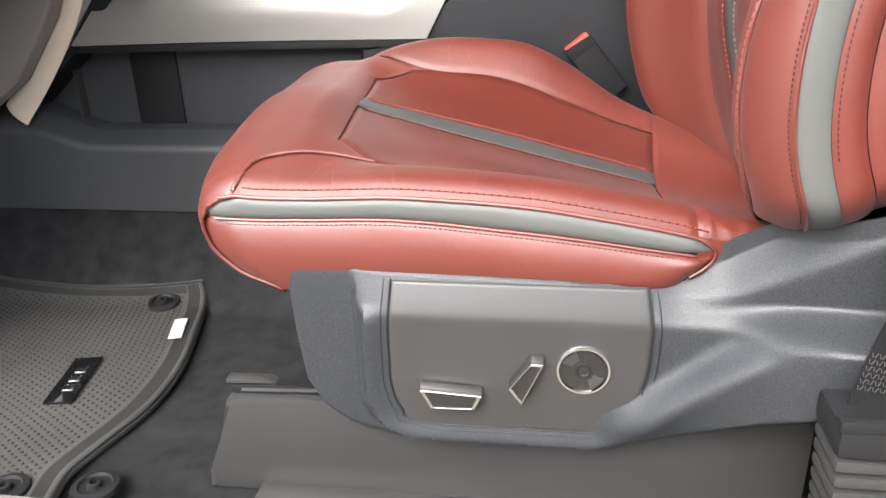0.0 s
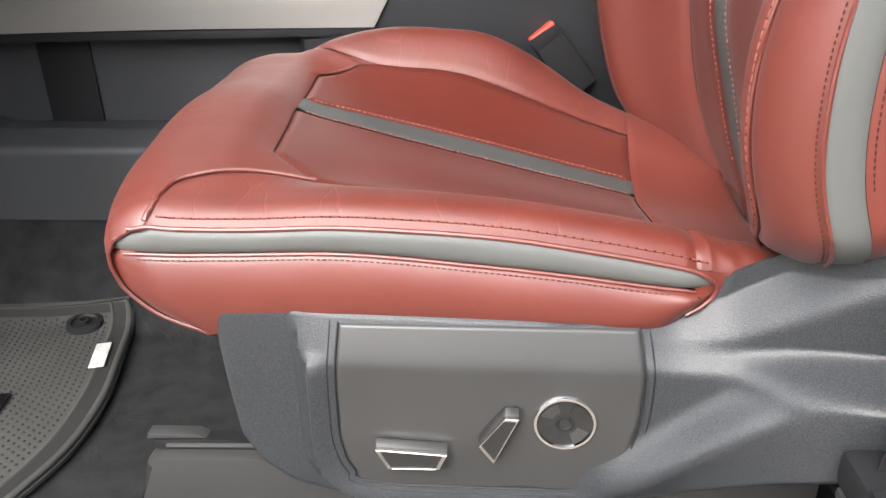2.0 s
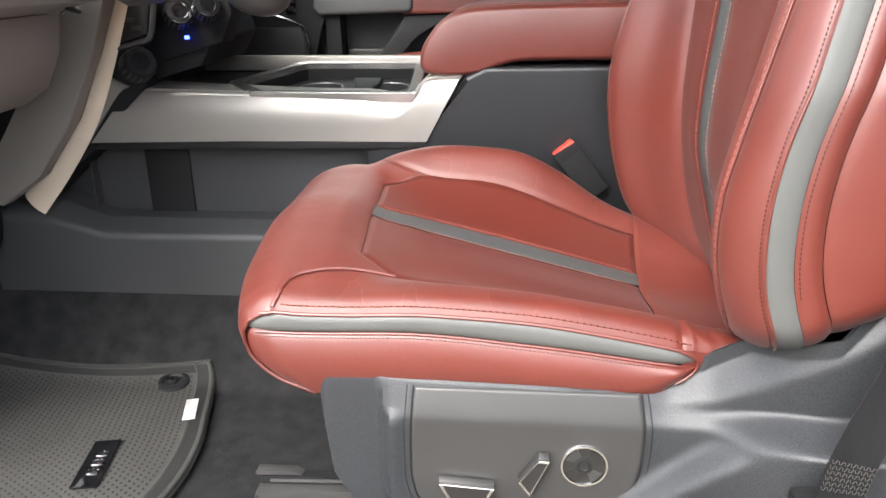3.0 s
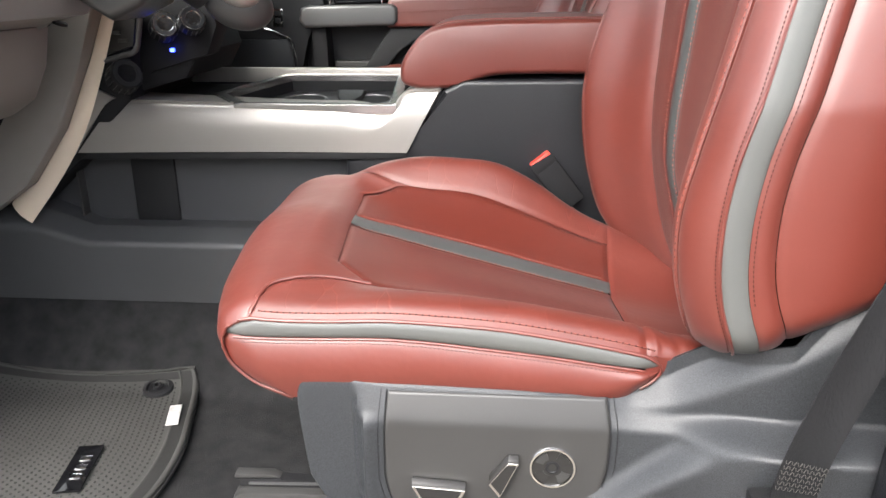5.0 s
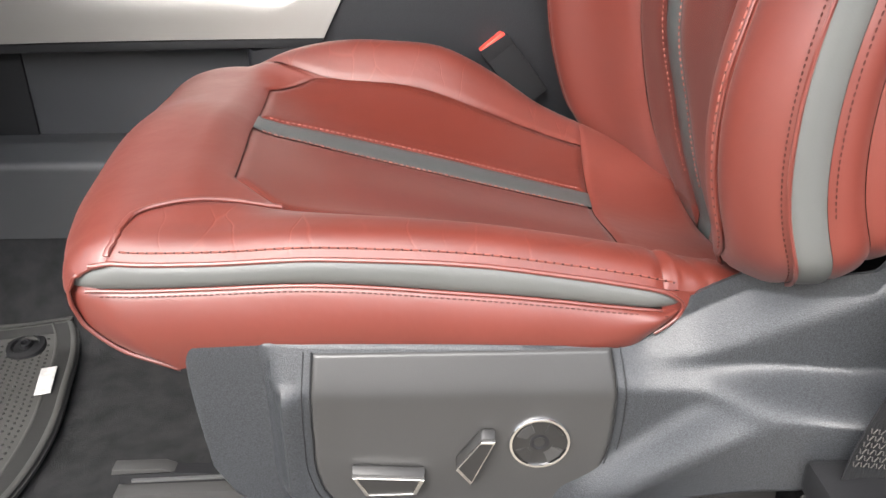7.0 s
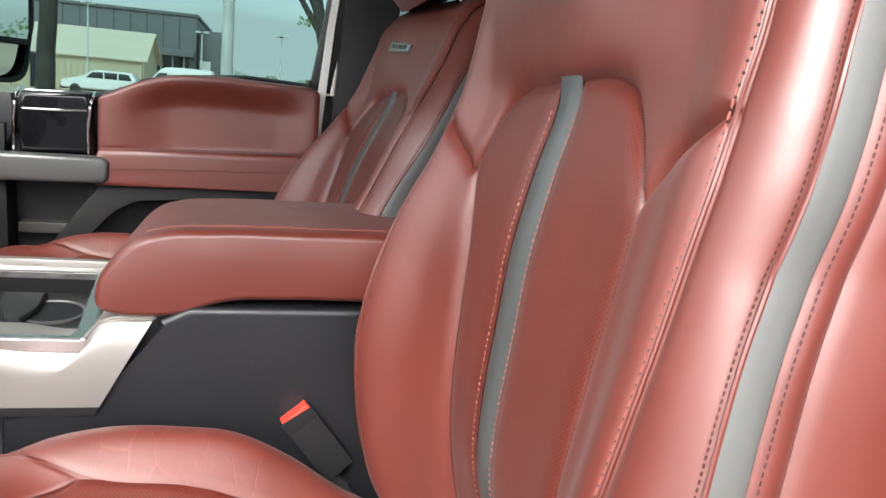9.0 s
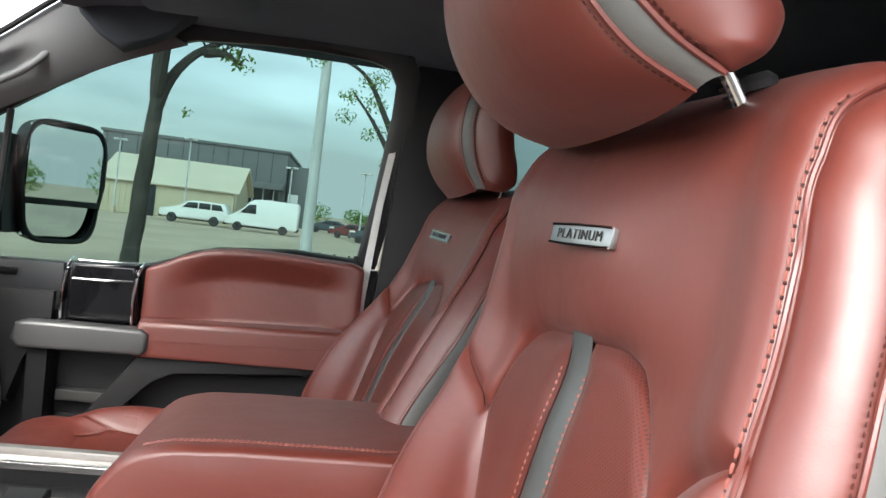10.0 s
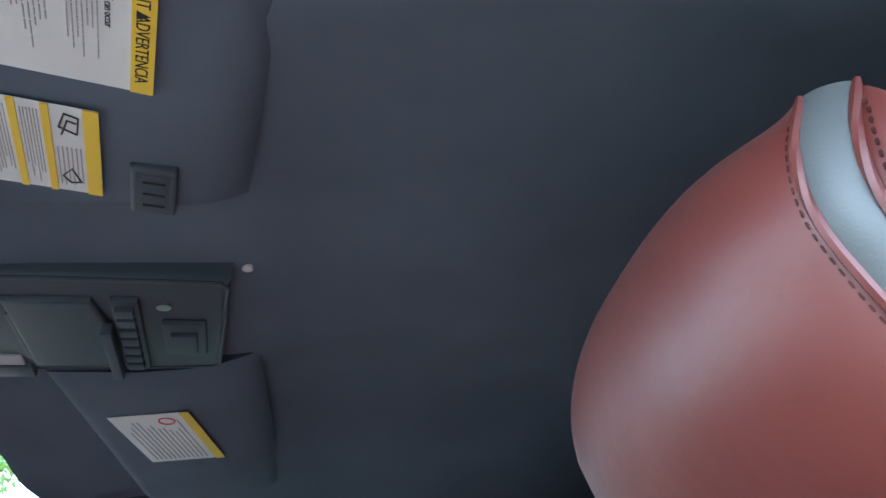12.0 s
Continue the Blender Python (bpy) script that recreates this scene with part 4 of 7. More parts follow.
structure(prism("sill", [(-0.24, 0.02), (-0.24, 0.06), (-0.20, 0.085), (-0.07, 0.10), (-0.055, 0.112), (-0.045, 0.10), (-0.03, 0.072), (-0.03, 0.02)], "x", -1.0, 1.6, smooth_plastic, bevel=0.003),
          "dark grey plastic door sill", "sill")

driver = seat("driver_seat", (0, 0, 0), "red leather seat with grey stripes and perforated inserts")
passenger = seat("passenger_seat", (-0.165, 0.84, -0.01), "reclined red leather seat with grey stripes beyond console", 13, 21, 0.085)


# ---- seat base and its switches ----
def shield_top(x):
    return np.interp(x, [0.0, 0.07, 0.18, 0.48, 0.51, 0.54, 0.585, 0.62, 0.66, 0.70, 0.72, 0.80], [0.408, 0.407, 0.399, 0.391, 0.398, 0.418, 0.448, 0.456, 0.474, 0.525, 0.56, 0.65])


def shield_bottom(x):
    return np.interp(x, [0.066, 0.072, 0.082, 0.10, 0.13, 0.187, 0.416, 0.494, 0.57, 0.651, 0.80], [0.40, 0.34, 0.25, 0.217, 0.194, 0.178, 0.190, 0.222, 0.262, 0.305, 0.33])


# rear arm of the shield: x, then z and y of its lower edge, flare crest, flare root, main ridge, hollow, upper ridge, top
ARM = np.array([
    (0.44, 0.192, 0.002, 0.225, -0.024, 0.262, 0.000, 0.355, 0.000, 0.376, 0.0115, 0.386, 0.017, 0.40, 0.025),
    (0.46, 0.202, -0.004, 0.240, -0.028, 0.272, 0.000, 0.355, 0.000, 0.374, 0.0115, 0.380, 0.015, 0.40, 0.027),
    (0.50, 0.224, -0.015, 0.280, -0.037, 0.305, -0.003, 0.357, -0.003, 0.371, 0.012, 0.377, 0.0125, 0.405, 0.040),
    (0.545, 0.250, -0.034, 0.322, -0.047, 0.347, -0.012, 0.362, -0.012, 0.376, 0.004, 0.387, 0.003, 0.44, 0.045),
    (0.585, 0.273, -0.050, 0.353, -0.056, 0.360, -0.053, 0.366, -0.050, 0.382, -0.006, 0.414, -0.010, 0.47, 0.040),
    (0.62, 0.290, -0.070, 0.368, -0.077, 0.374, -0.076, 0.379, -0.074, 0.387, -0.020, 0.442, -0.026, 0.49, 0.020),
    (0.66, 0.308, -0.085, 0.374, -0.091, 0.380, -0.090, 0.384, -0.088, 0.391, -0.033, 0.470, -0.042, 0.53, 0.000),
    (0.81, 0.330, -0.100, 0.380, -0.106, 0.386, -0.105, 0.390, -0.103, 0.400, -0.050, 0.580, -0.062, 0.68, -0.030),
])


def arm_y(x, z):
    total = np.zeros(len(x))
    for dx in (-0.010, -0.005, 0.0, 0.005, 0.010):
        rows = np.stack([np.interp(x + dx, ARM[:, 0], ARM[:, i]) for i in range(1, 15)], 1)
        for dz in (-0.007, -0.0045, -0.002, 0.0, 0.002, 0.0045, 0.007):
            total += [np.interp(q + dz, r[0::2], r[1::2]) for q, r in zip(z, rows)]
    return total / 35


def shield_y(x, z):
    x, z = np.broadcast_arrays(np.asarray(x, float), np.asarray(z, float))
    soft = 0.5 * (z - 0.354) + 0.5 * np.sqrt((z - 0.354) ** 2 + 0.004**2)
    flat = 0.44 * soft - 0.0022
    # a raised rim runs round the front and foot of the switch panel; outside it the shield drops back
    ease = lambda q: np.clip(q, 0, 1) ** 2 * (3 - 2 * np.clip(q, 0, 1))
    d = np.hypot(np.maximum(0, 0.215 - x), np.maximum(0, 0.255 - z))
    low = np.clip((0.366 - z) / 0.02, 0, 1)
    rim_y = -0.0065 * ease((d - 0.030) / 0.024) * low
    back_y = 0.0185 * ease((d - 0.056) / 0.017)
    flat = flat + rim_y
    t = flat - back_y
    flat = np.where(back_y > 0, 0.5 * (flat + back_y + np.sqrt(t * t + 0.004**2)) - 0.002 * ease(back_y / 0.004), flat)
    w = np.clip((x - 0.40) / 0.08, 0, 1)
    w = w * w * (3 - 2 * w)
    y = flat.copy()
    far = w > 0
    if far.any():
        y[far] = flat[far] * (1 - w[far]) + arm_y(x[far], z[far]) * w[far]
    # rolled outer edge
    e = np.minimum(np.clip((x - 0.068) / 0.014, 0, 1), np.clip((z - shield_bottom(x)) / 0.012, 0, 1))
    return y + 0.014 * (1 - np.sqrt(1 - (1 - e) ** 2))


base = thing("seat_pedestal", "dark grey moulded plastic seat base with power switches", "seat pedestal")
nx, nz = 170, 90
xs = np.concatenate([np.linspace(0.066, 0.10, 16), np.linspace(0.102, 0.80, nx - 16)])
vs = np.linspace(0, 1, nz)
pos = np.zeros((nx, nz, 3))
for j, v in enumerate(vs):
    z = shield_bottom(xs) + (shield_top(xs) + 0.02 - shield_bottom(xs)) * v
    pos[:, j] = np.stack([xs, shield_y(xs, np.minimum(z, shield_top(xs))) + 0.0010 + 2.2 * np.maximum(0, z - shield_top(xs)) * np.clip((0.54 - xs) / 0.05, 0, 1), z], 1)
sheet("shield", pos, plastic, base, "grained plastic shield", out=(0, -1, 0), sides="", back=0.005)
pl, pr = curve((0.218, 0.240), (0.222, 0.214), (0.236, 0.198), (0.262, 0.188), (0.307, 0.186), (0.355, 0.187), (0.402, 0.190)), curve((0.218, 0.408), (0.224, 0.424), (0.243, 0.449), (0.286, 0.466), (0.333, 0.470), (0.353, 0.470), (0.402, 0.463))
u, v = edge_spaced(60), edge_spaced(60)
pos = np.zeros((60, 60, 3))
for j in range(60):
    z = 0.218 + (0.393 - 0.218) * u
    x = pl(z) + (pr(z) - pl(z)) * v[j]
    pos[:, j] = np.stack([x, shield_y(np.clip(x, 0.215, 0.39), np.maximum(z, 0.255)) - 0.0010, z], 1)
sheet("switch_panel", pos, smooth_plastic, base, "smooth grey switch panel", out=(0, -1, 0), dip=0.003, width=0.002)
rim = np.concatenate([pos[::-1, 0], pos[0, 1:-1], pos[:, -1]])
mid = np.array((0.322, 0.0, 0.31))
for f, r in ((1.055, 0.0006), (0.998, 0.0009)):
    line_ = mid + (rim - mid) * (f, 1, 1)
    line_[:, 2] = np.where(rim[:, 2] > 0.31, rim[:, 2], 0.31 + (rim[:, 2] - 0.31) * f)
    line_[:, 1] = shield_y(np.clip(line_[:, 0], 0.215 if f < 1 else 0.0, 0.39), np.maximum(line_[:, 2], 0.255 if f < 1 else 0.0)) + (0.0008 if f > 1 else -0.0006)
    tube("groove", line_, r, black_plastic, base, "dark joint line", sides=6)


def switch(name, face, depth, parent, lab):
    """A paddle switch: dark body, chrome rim round its face, dark inlay."""
    s = new(name)
    s.parent = parent
    s["label"] = lab
    c = np.mean(face, axis=0)
    grow = lambda f: [tuple(c + (np.array(p) - c) * f) for p in face]
    bm = bmesh.new()
    a = [bm.verts.new((p[0], -depth + 0.003, p[1])) for p in grow(1.0)]
    b = [bm.verts.new((p[0], -depth * 0.35, p[1] + 0.006)) for p in grow(1.02)]
    d = [bm.verts.new((p[0], 0.004, p[1] + 0.003)) for p in grow(0.8)]
    for q, w in ((a, b), (b, d)):
        for i in range(4):
            bm.faces.new((q[i], q[(i + 1) % 4], w[(i + 1) % 4], w[i]))
    bm.faces.new(a)
    bm.faces.new(d[::-1])
    bmesh.ops.bevel(bm, geom=list(bm.edges), offset=0.0016, segments=2, profile=0.6, affect="EDGES")
    part("body", bm, switch_plastic, s)
    bm = bmesh.new()
    o, i_ = grow(1.0), grow(0.86)
    ring = []
    for f, yy in ((o, -depth + 0.003), (o, -depth - 0.001), (i_, -depth - 0.001), (i_, -depth + 0.0025)):
        ring.append([bm.verts.new((p[0], yy, p[1])) for p in f])
    for q, w in zip(ring, ring[1:]):
        for k in range(4):
            bm.faces.new((q[k], q[(k + 1) % 4], w[(k + 1) % 4], w[k]))
    bmesh.ops.bevel(bm, geom=[e for e in bm.edges if abs(e.verts[0].co.y - e.verts[1].co.y) < 1e-5], offset=0.0006, segments=2, affect="EDGES")
    part("rim", bm, satin_chrome, s, "chrome rim")
    bm = bmesh.new()
    bm.faces.new([bm.verts.new((p[0], -depth + 0.0005, p[1])) for p in i_])
    part("inlay", bm, switch_plastic, s)


switch("slide_switch", [(0.222, 0.272), (0.291, 0.268), (0.283, 0.250), (0.234, 0.249)], 0.016, base, "chrome-rimmed slide switch")
switch("recline_switch", [(0.3445, 0.3120), (0.3575, 0.3115), (0.3345, 0.2600), (0.3205, 0.2790)], 0.016, base, "chrome-rimmed recline switch")
lum = new("lumbar_switch")
lum.parent = base
lum["label"] = "round four-way switch in a chrome ring"
face = pose(0.400, 0.0, 0.300, 90, 0, 0)
lathe("ring", [(0.0295, -0.004), (0.0295, 0.005), (0.0285, 0.0065), (0.0262, 0.0065), (0.0255, 0.005), (0.0255, -0.002)], face, chrome, lum, "chrome ring", 48)
lathe("dish", [(0.0, 0.0015), (0.012, 0.0015), (0.0255, 0.004)], face, switch_plastic, lum, "", 40)
lathe("button", [(0.0095, 0.001), (0.0092, 0.0045), (0.007, 0.0052), (0.005, 0.004), (0.0, 0.0037)], face, black_plastic, lum, "", 32)
for k in range(4):
    bm = bmesh.new()
    a0 = math.pi / 4 + k * math.pi / 2
    ang = np.linspace(a0 - 0.42, a0 + 0.42, 9)
    loop = [(0.0235 * math.cos(a), 0.0235 * math.sin(a)) for a in ang] + [(0.0125 * math.cos(a), 0.0125 * math.sin(a)) for a in ang[::-1]]
    top = [bm.verts.new(face @ Vector((p, q, 0.0062 if math.hypot(p, q) > 0.02 else 0.0046))) for p, q in loop]
    low = [bm.verts.new(face @ Vector((p, q, 0.001))) for p, q in loop]
    bm.faces.new(top)
    for i in range(len(loop)):
        bm.faces.new((top[i], low[i], low[(i + 1) % len(loop)], top[(i + 1) % len(loop)]))
    part("key", bm, smooth_plastic if k % 2 else switch_plastic, lum, "", smooth=False)

riser = thing("seat_riser", "dark grey plastic cover over the seat rail", "seat riser")
prism("cover", [(-0.075, 0.072), (-0.060, 0.10), (-0.035, 0.205), (-0.022, 0.212), (0.10, 0.216), (0.66, 0.225), (0.66, 0.072)], "y", 0.03, 0.062, smooth_plastic, riser, 0.008)
prism("rail", [(-0.03, 0.212), (-0.03, 0.224), (0.03, 0.228), (0.05, 0.224), (0.09, 0.226), (0.09, 0.212)], "y", 0.045, 0.061, black_plastic, riser, 0.003)
prism("rail_plate", [(-0.036, 0.226), (-0.034, 0.233), (0.018, 0.234), (0.030, 0.229)], "y", 0.044, 0.060, smooth_plastic, riser, 0.002)
prism("rail_edge", [(-0.015, 0.2205), (0.09, 0.2245), (0.09, 0.2218), (-0.015, 0.2178)], "y", 0.041, 0.046, dark_silver, riser, 0.0008)
box("ledge", (0.0, -0.005, 0.075), (0.62, 0.032, 0.088), smooth_plastic, riser, 0.004)

# ---- seat belt beside the seat ----
belt = thing("seat_belt", "black webbing belt running up from its guide", "seat belt")
bpts = spline([(0.648, -0.110, 0.315), (0.653, -0.110, 0.365), (0.662, -0.112, 0.41), (0.683, -0.114, 0.482), (0.720, -0.117, 0.59), (0.782, -0.120, 0.75), (0.876, -0.124, 1.0), (0.99, -0.115, 1.32)], 50)
pos = np.zeros((50, 8, 3))
for j, w in enumerate(np.linspace(-0.5, 0.5, 8)):
    d = np.gradient(bpts, axis=0)
    d /= np.linalg.norm(d, axis=1, keepdims=True)
    side = np.cross(d, (0, -1, 0))
    pos[:, j] = bpts + side * w * 0.048 + np.array((0, 0.004 * math.cos(w * 3), 0))
sheet("webbing", pos, belt_cloth, belt, out=(0, -1, 0), sides="", back=0.0018)
bm = bmesh.new()
for row in range(6):
    i0 = 2.0 + 0.30 * row
    for k in range(15):
        w = (k + 0.5) / 15 - 0.5
        a_, b_ = (np.array([np.interp(i0 + q, range(50), pos[:, 0, c_] * (0.5 - w) + pos[:, 7, c_] * (0.5 + w)) for c_ in range(3)]) for q in (0.0, 0.20))
        add_tube(bm, [a_ + (0.0008 * (-1) ** k, -0.0022, 0), b_ + (-0.0008 * (-1) ** k, -0.0022, 0)], 0.0005, 4)
part("stitching", bm, belt_thread, belt, "grey bar-tack stitching")
box("guide", (0.609, -0.148, 0.312), (0.682, -0.082, 0.344), black_plastic, belt, 0.007)
box("guide_lip", (0.607, -0.150, 0.340), (0.684, -0.136, 0.352), black_plastic, belt, 0.004)
for k in range(10):
    box("boot_rib", (0.611 + 0.0012 * k, -0.146, 0.296 - 0.0165 * k), (0.690, -0.084, 0.308 - 0.0165 * k), smooth_plastic, belt, 0.0045)
box("boot_core", (0.622, -0.138, 0.09), (0.684, -0.090, 0.315), black_plastic, belt, 0.003)

# ---- buckle ----
buckle = thing("belt_buckle", "black seat belt buckle with red release button", "belt buckle")
bk = Matrix.Translation((0.425, 0.600, 0.520)) @ pose(0, 0, 0, 0, -38, 0) @ pose(0, 0, 0, 0, 0, 8)
box("body", (-0.024, -0.014, -0.060), (0.024, 0.014, 0.040), matte_black, buckle, 0.004, m=bk)
prism("button_guard", [(-0.024, 0.030), (0.024, 0.030), (0.024, 0.046), (-0.024, 0.052)], "y", -0.0145, -0.0105, matte_black, buckle, 0.001).data.transform(bk)
box("button", (-0.0215, -0.0105, 0.036), (0.0215, 0.0125, 0.053), red_plastic, buckle, 0.003, "red release button", m=bk)
prism("stalk", [(0.44, 0.48), (0.475, 0.455), (0.53, 0.36), (0.50, 0.35)], "y", 0.592, 0.604, black_plastic, buckle, 0.002)
lathe("anchor", [(0.009, 0), (0.009, 0.006), (0.004, 0.008)], pose(0.508, 0.575, 0.43, 90, 0, 0), chrome, buckle, "steel anchor bolt", 16)

# ---- floor mat ----
mat = thing("floor_mat", "dusty dark rubber floor mat with dark dimples", "floor mat")
edge_r = curve((-0.05, -0.252), (0.03, -0.266), (0.08, -0.255), (0.18, -0.231), (0.31, -0.237), (0.40, -0.259), (0.50, -0.286), (0.535, -0.298), (0.552, -0.310), (0.57, -0.340))
edge_l = curve((-0.05, -0.80), (0.30, -0.84), (0.57, -0.86))


def mat_at(u, v):
    y = -0.05 + 0.61 * v
    far = np.clip((v - 0.9) / 0.1, 0, 1)
    x = edge_r(y) + (edge_l(y) - edge_r(y)) * u
    y = y - 0.022 * np.sin(np.pi * np.clip(u * 1.15, 0, 1)) * np.clip((v - 0.6) / 0.4, 0, 1)
    return np.stack([x, y, 0.55 * carpet_z(y) + 0.45 * 0.07 + 0.016 + 0.006 * far], 1)


pos = np.array([mat_at(np.full(60, u), np.linspace(0, 1, 60)) for u in np.linspace(0, 1, 50)])
sheet("sheet", pos, rubber, mat, out=(0, 0, 1), dip=0.004, width=0.006, back=0.005)
# the mat's recessed dimples, drawn as raised dots with their darkness in the colour
bm = bmesh.new()
for i in range(46):
    for j in range(48):
        u, v = 0.085 + i * 0.0185, 0.05 + j * 0.019 + (0.0095 if i % 2 else 0)
        if v > 0.945:
            continue
        p = Vector(mat_at(np.array([u]), np.array([v]))[0])
        vs = [bm.verts.new(p + Vector((0.0026 * math.cos(a), 0.0026 * math.sin(a), 0.0))) for a in np.arange(6) * math.pi / 3]
        tp = [bm.verts.new(p + Vector((0.0016 * math.cos(a), 0.0016 * math.sin(a), 0.0016))) for a in np.arange(6) * math.pi / 3]
        bm.faces.new(tp)
        for k in range(6):
            bm.faces.new((vs[k], vs[(k + 1) % 6], tp[(k + 1) % 6], tp[k]))
tagged(part("dimple_dots", bm, dark_rubber, mat), kind="stuff")
band = np.array([mat_at(np.full(60, q), np.linspace(0.0, 0.975, 60)) for q in np.linspace(0.016, 0.058, 4)]) + (0, 0, 0.0012)
sheet("rim_band", band, dark_rubber, mat, "dark ribbed border", sides="", out=(0, 0, 1), back=0.002)
band = np.array([mat_at(np.linspace(0.02, 1, 60), np.full(60, q)) for q in np.linspace(0.955, 0.978, 4)]) + (0, 0, 0.0012)
sheet("rim_band", band, dark_rubber, mat, "dark ribbed border", sides="", out=(0, 0, 1), back=0.002)
for uu, name in ((0.0, "rim_rear"), (1.0, "rim_front")):
    vv = np.linspace(0.0, 0.985, 60)
    tube("rim", mat_at(np.full(60, abs(uu - 0.012)), vv) + (0, 0, 0.002), 0.005, rubber, mat, flat=0.5)
    tube("rim", mat_at(np.full(60, abs(uu - 0.062)), vv) + (0, 0, 0.001), 0.003, rubber, mat, flat=0.5)
tube("rim", mat_at(np.linspace(0.0, 1, 60), np.full(60, 0.985)) + (0, 0, 0.002), 0.005, rubber, mat, flat=0.5)
for x, y in ((-0.372, 0.505), (-0.214, -0.002), (-0.33, -0.02)):
    g = lathe("grommet", [(0.032, 0.0), (0.030, 0.006), (0.022, 0.008), (0.020, 0.004), (0.010, 0.004), (0.009, 0.011), (0.006, 0.012), (0.005, 0.0)],
              pose(x, y, float(carpet_z(y)) + 0.015, 10 if y > 0.4 else 0, 0, 0), black_plastic, mat, "black retaining grommet", 28)
tagm = Matrix.Translation((-0.297, 0.408, 0.0905)) @ pose(0, 0, 0, 0, 0, 16)
box("tag", (-0.0115, -0.036, 0), (0.0115, 0.036, 0.0015), tag_cloth, mat, 0.0003, "small white tag", m=tagm)
pm = Matrix.Translation((-0.390, 0.232, 0.088)) @ pose(0, 0, 0, 0, 0, 11)
plaque = box("plaque", (-0.022, -0.066, 0), (0.022, 0.066, 0.004), gloss_black, mat, 0.001, "glossy black plaque with silver marks", m=pm)
for k in range(3):
    q = box("mark", (-0.008, -0.034 + 0.026 * k, 0.004), (0.010, -0.020 + 0.026 * k, 0.0052), chrome, plaque, 0.001, m=pm @ pose(0.002, 0, 0, 0, 0, 0))

# ---- centre console ----
con = thing("centre_console", "centre console with brushed silver side trim", "console")
n = 50
low_l = spline([(-0.521, 0.608, 0.559), (-0.2, 0.608, 0.5645), (0.141, 0.608, 0.566)], n)
mid_l = spline([(-0.443, 0.620, 0.650), (-0.25, 0.618, 0.647), (0.02, 0.617, 0.643), (0.118, 0.617, 0.642), (0.134, 0.619, 0.664), (0.200, 0.621, 0.676)], n)
top_l = spline([(-0.433, 0.632, 0.661), (-0.25, 0.630, 0.657), (0.02, 0.629, 0.653), (0.118, 0.629, 0.652), (0.134, 0.631, 0.675), (0.207, 0.633, 0.686)], n)
in_l = spline([(-0.42, 0.70, 0.668), (-0.25, 0.70, 0.660), (0.02, 0.70, 0.652), (0.118, 0.70, 0.654), (0.134, 0.70, 0.677), (0.209, 0.70, 0.688)], n)
rows = [low_l, low_l * 0.35 + mid_l * 0.65 + (0, -0.004, 0), mid_l, mid_l * 0.4 + top_l * 0.6 + (0, -0.001, 0.0015), top_l, in_l]
pos = np.stack(rows, 1)
pos = np.stack([np.concatenate([hermite(range(6), pos[i], np.linspace(0, 5, 40))]) for i in range(n)])
sheet("side_trim", pos, silver, con, "brushed silver trim", sides="", out=(0, -1, 1), back=0.004)
prism("trim_end", [(-0.505, 0.650), (-0.472, 0.690), (-0.425, 0.668), (-0.449, 0.658), (-0.530, 0.553), (-0.552, 0.548)], "y", 0.606, 0.628, silver, con, 0.003, "silver trim end")
prism("trim_lip", [(-0.52, 0.545), (-0.52, 0.5585), (0.141, 0.5655), (0.135, 0.552)], "y", 0.612, 0.64, black_plastic, con, 0.002)
# storage recess under the trim, ledge and lower panel
box("recess_back", (-0.86, 0.690, 0.385), (0.30, 0.705, 0.60), recess_plastic, con, 0.002)
box("recess_end", (-0.568, 0.665, 0.40), (-0.563, 0.70, 0.55), smooth_plastic, con, 0.003)
box("recess_divider", (-0.455, 0.684, 0.385), (-0.36, 0.692, 0.56), black_plastic, con, 0.004)
pos = np.zeros((40, 60, 3))
xs = np.concatenate([np.linspace(-0.78, -0.48, 24), np.linspace(-0.46, 0.55, 16)])
rise = 0.045 * np.clip((-0.530 - xs) / 0.105, 0, 1)
for j, v in enumerate(np.linspace(0, 1, 60)):
    prof = [np.interp(v, [0, 0.22, 0.24, 0.40, 0.43, 1], q) for q in ((0.695, 0.650, 0.645, 0.605, 0.602, 0.612), (0.398, 0.395, 0.393, 0.373, 0.364, 0.238))]
    pos[:, j] = np.stack([xs, np.full(40, prof[0]), prof[1] + rise * np.clip(1 - v, 0, 1) ** 0.7], 1)
sheet("lower_panel", pos, console_plastic, con, "dark grey plastic", sides="", out=(0, -1, 0.5), back=0.005)
prism("bolster", [(0.02, 0.30), (0.02, 0.555), (0.136, 0.556), (0.213, 0.684), (0.250, 0.702), (0.60, 0.706), (0.66, 0.695), (0.66, 0.30)], "y", 0.617, 0.70, black_vinyl, con, 0.010, "padded black vinyl side", 4)
box("core", (-0.60, 0.71, 0.10), (0.70, 0.925, 0.60), black_plastic, con, 0.004)
prism("far_side", [(-0.60, 0.10), (-0.42, 0.67), (0.70, 0.70), (0.70, 0.10)], "y", 0.926, 0.945, black_vinyl, con, 0.004)
box("bin_mat", (-0.42, 0.68, 0.630), (-0.235, 0.92, 0.656), black_plastic, con, 0.003)
box("far_rail", (-0.40, 0.915, 0.66), (0.12, 0.935, 0.692), silver, con, 0.004)

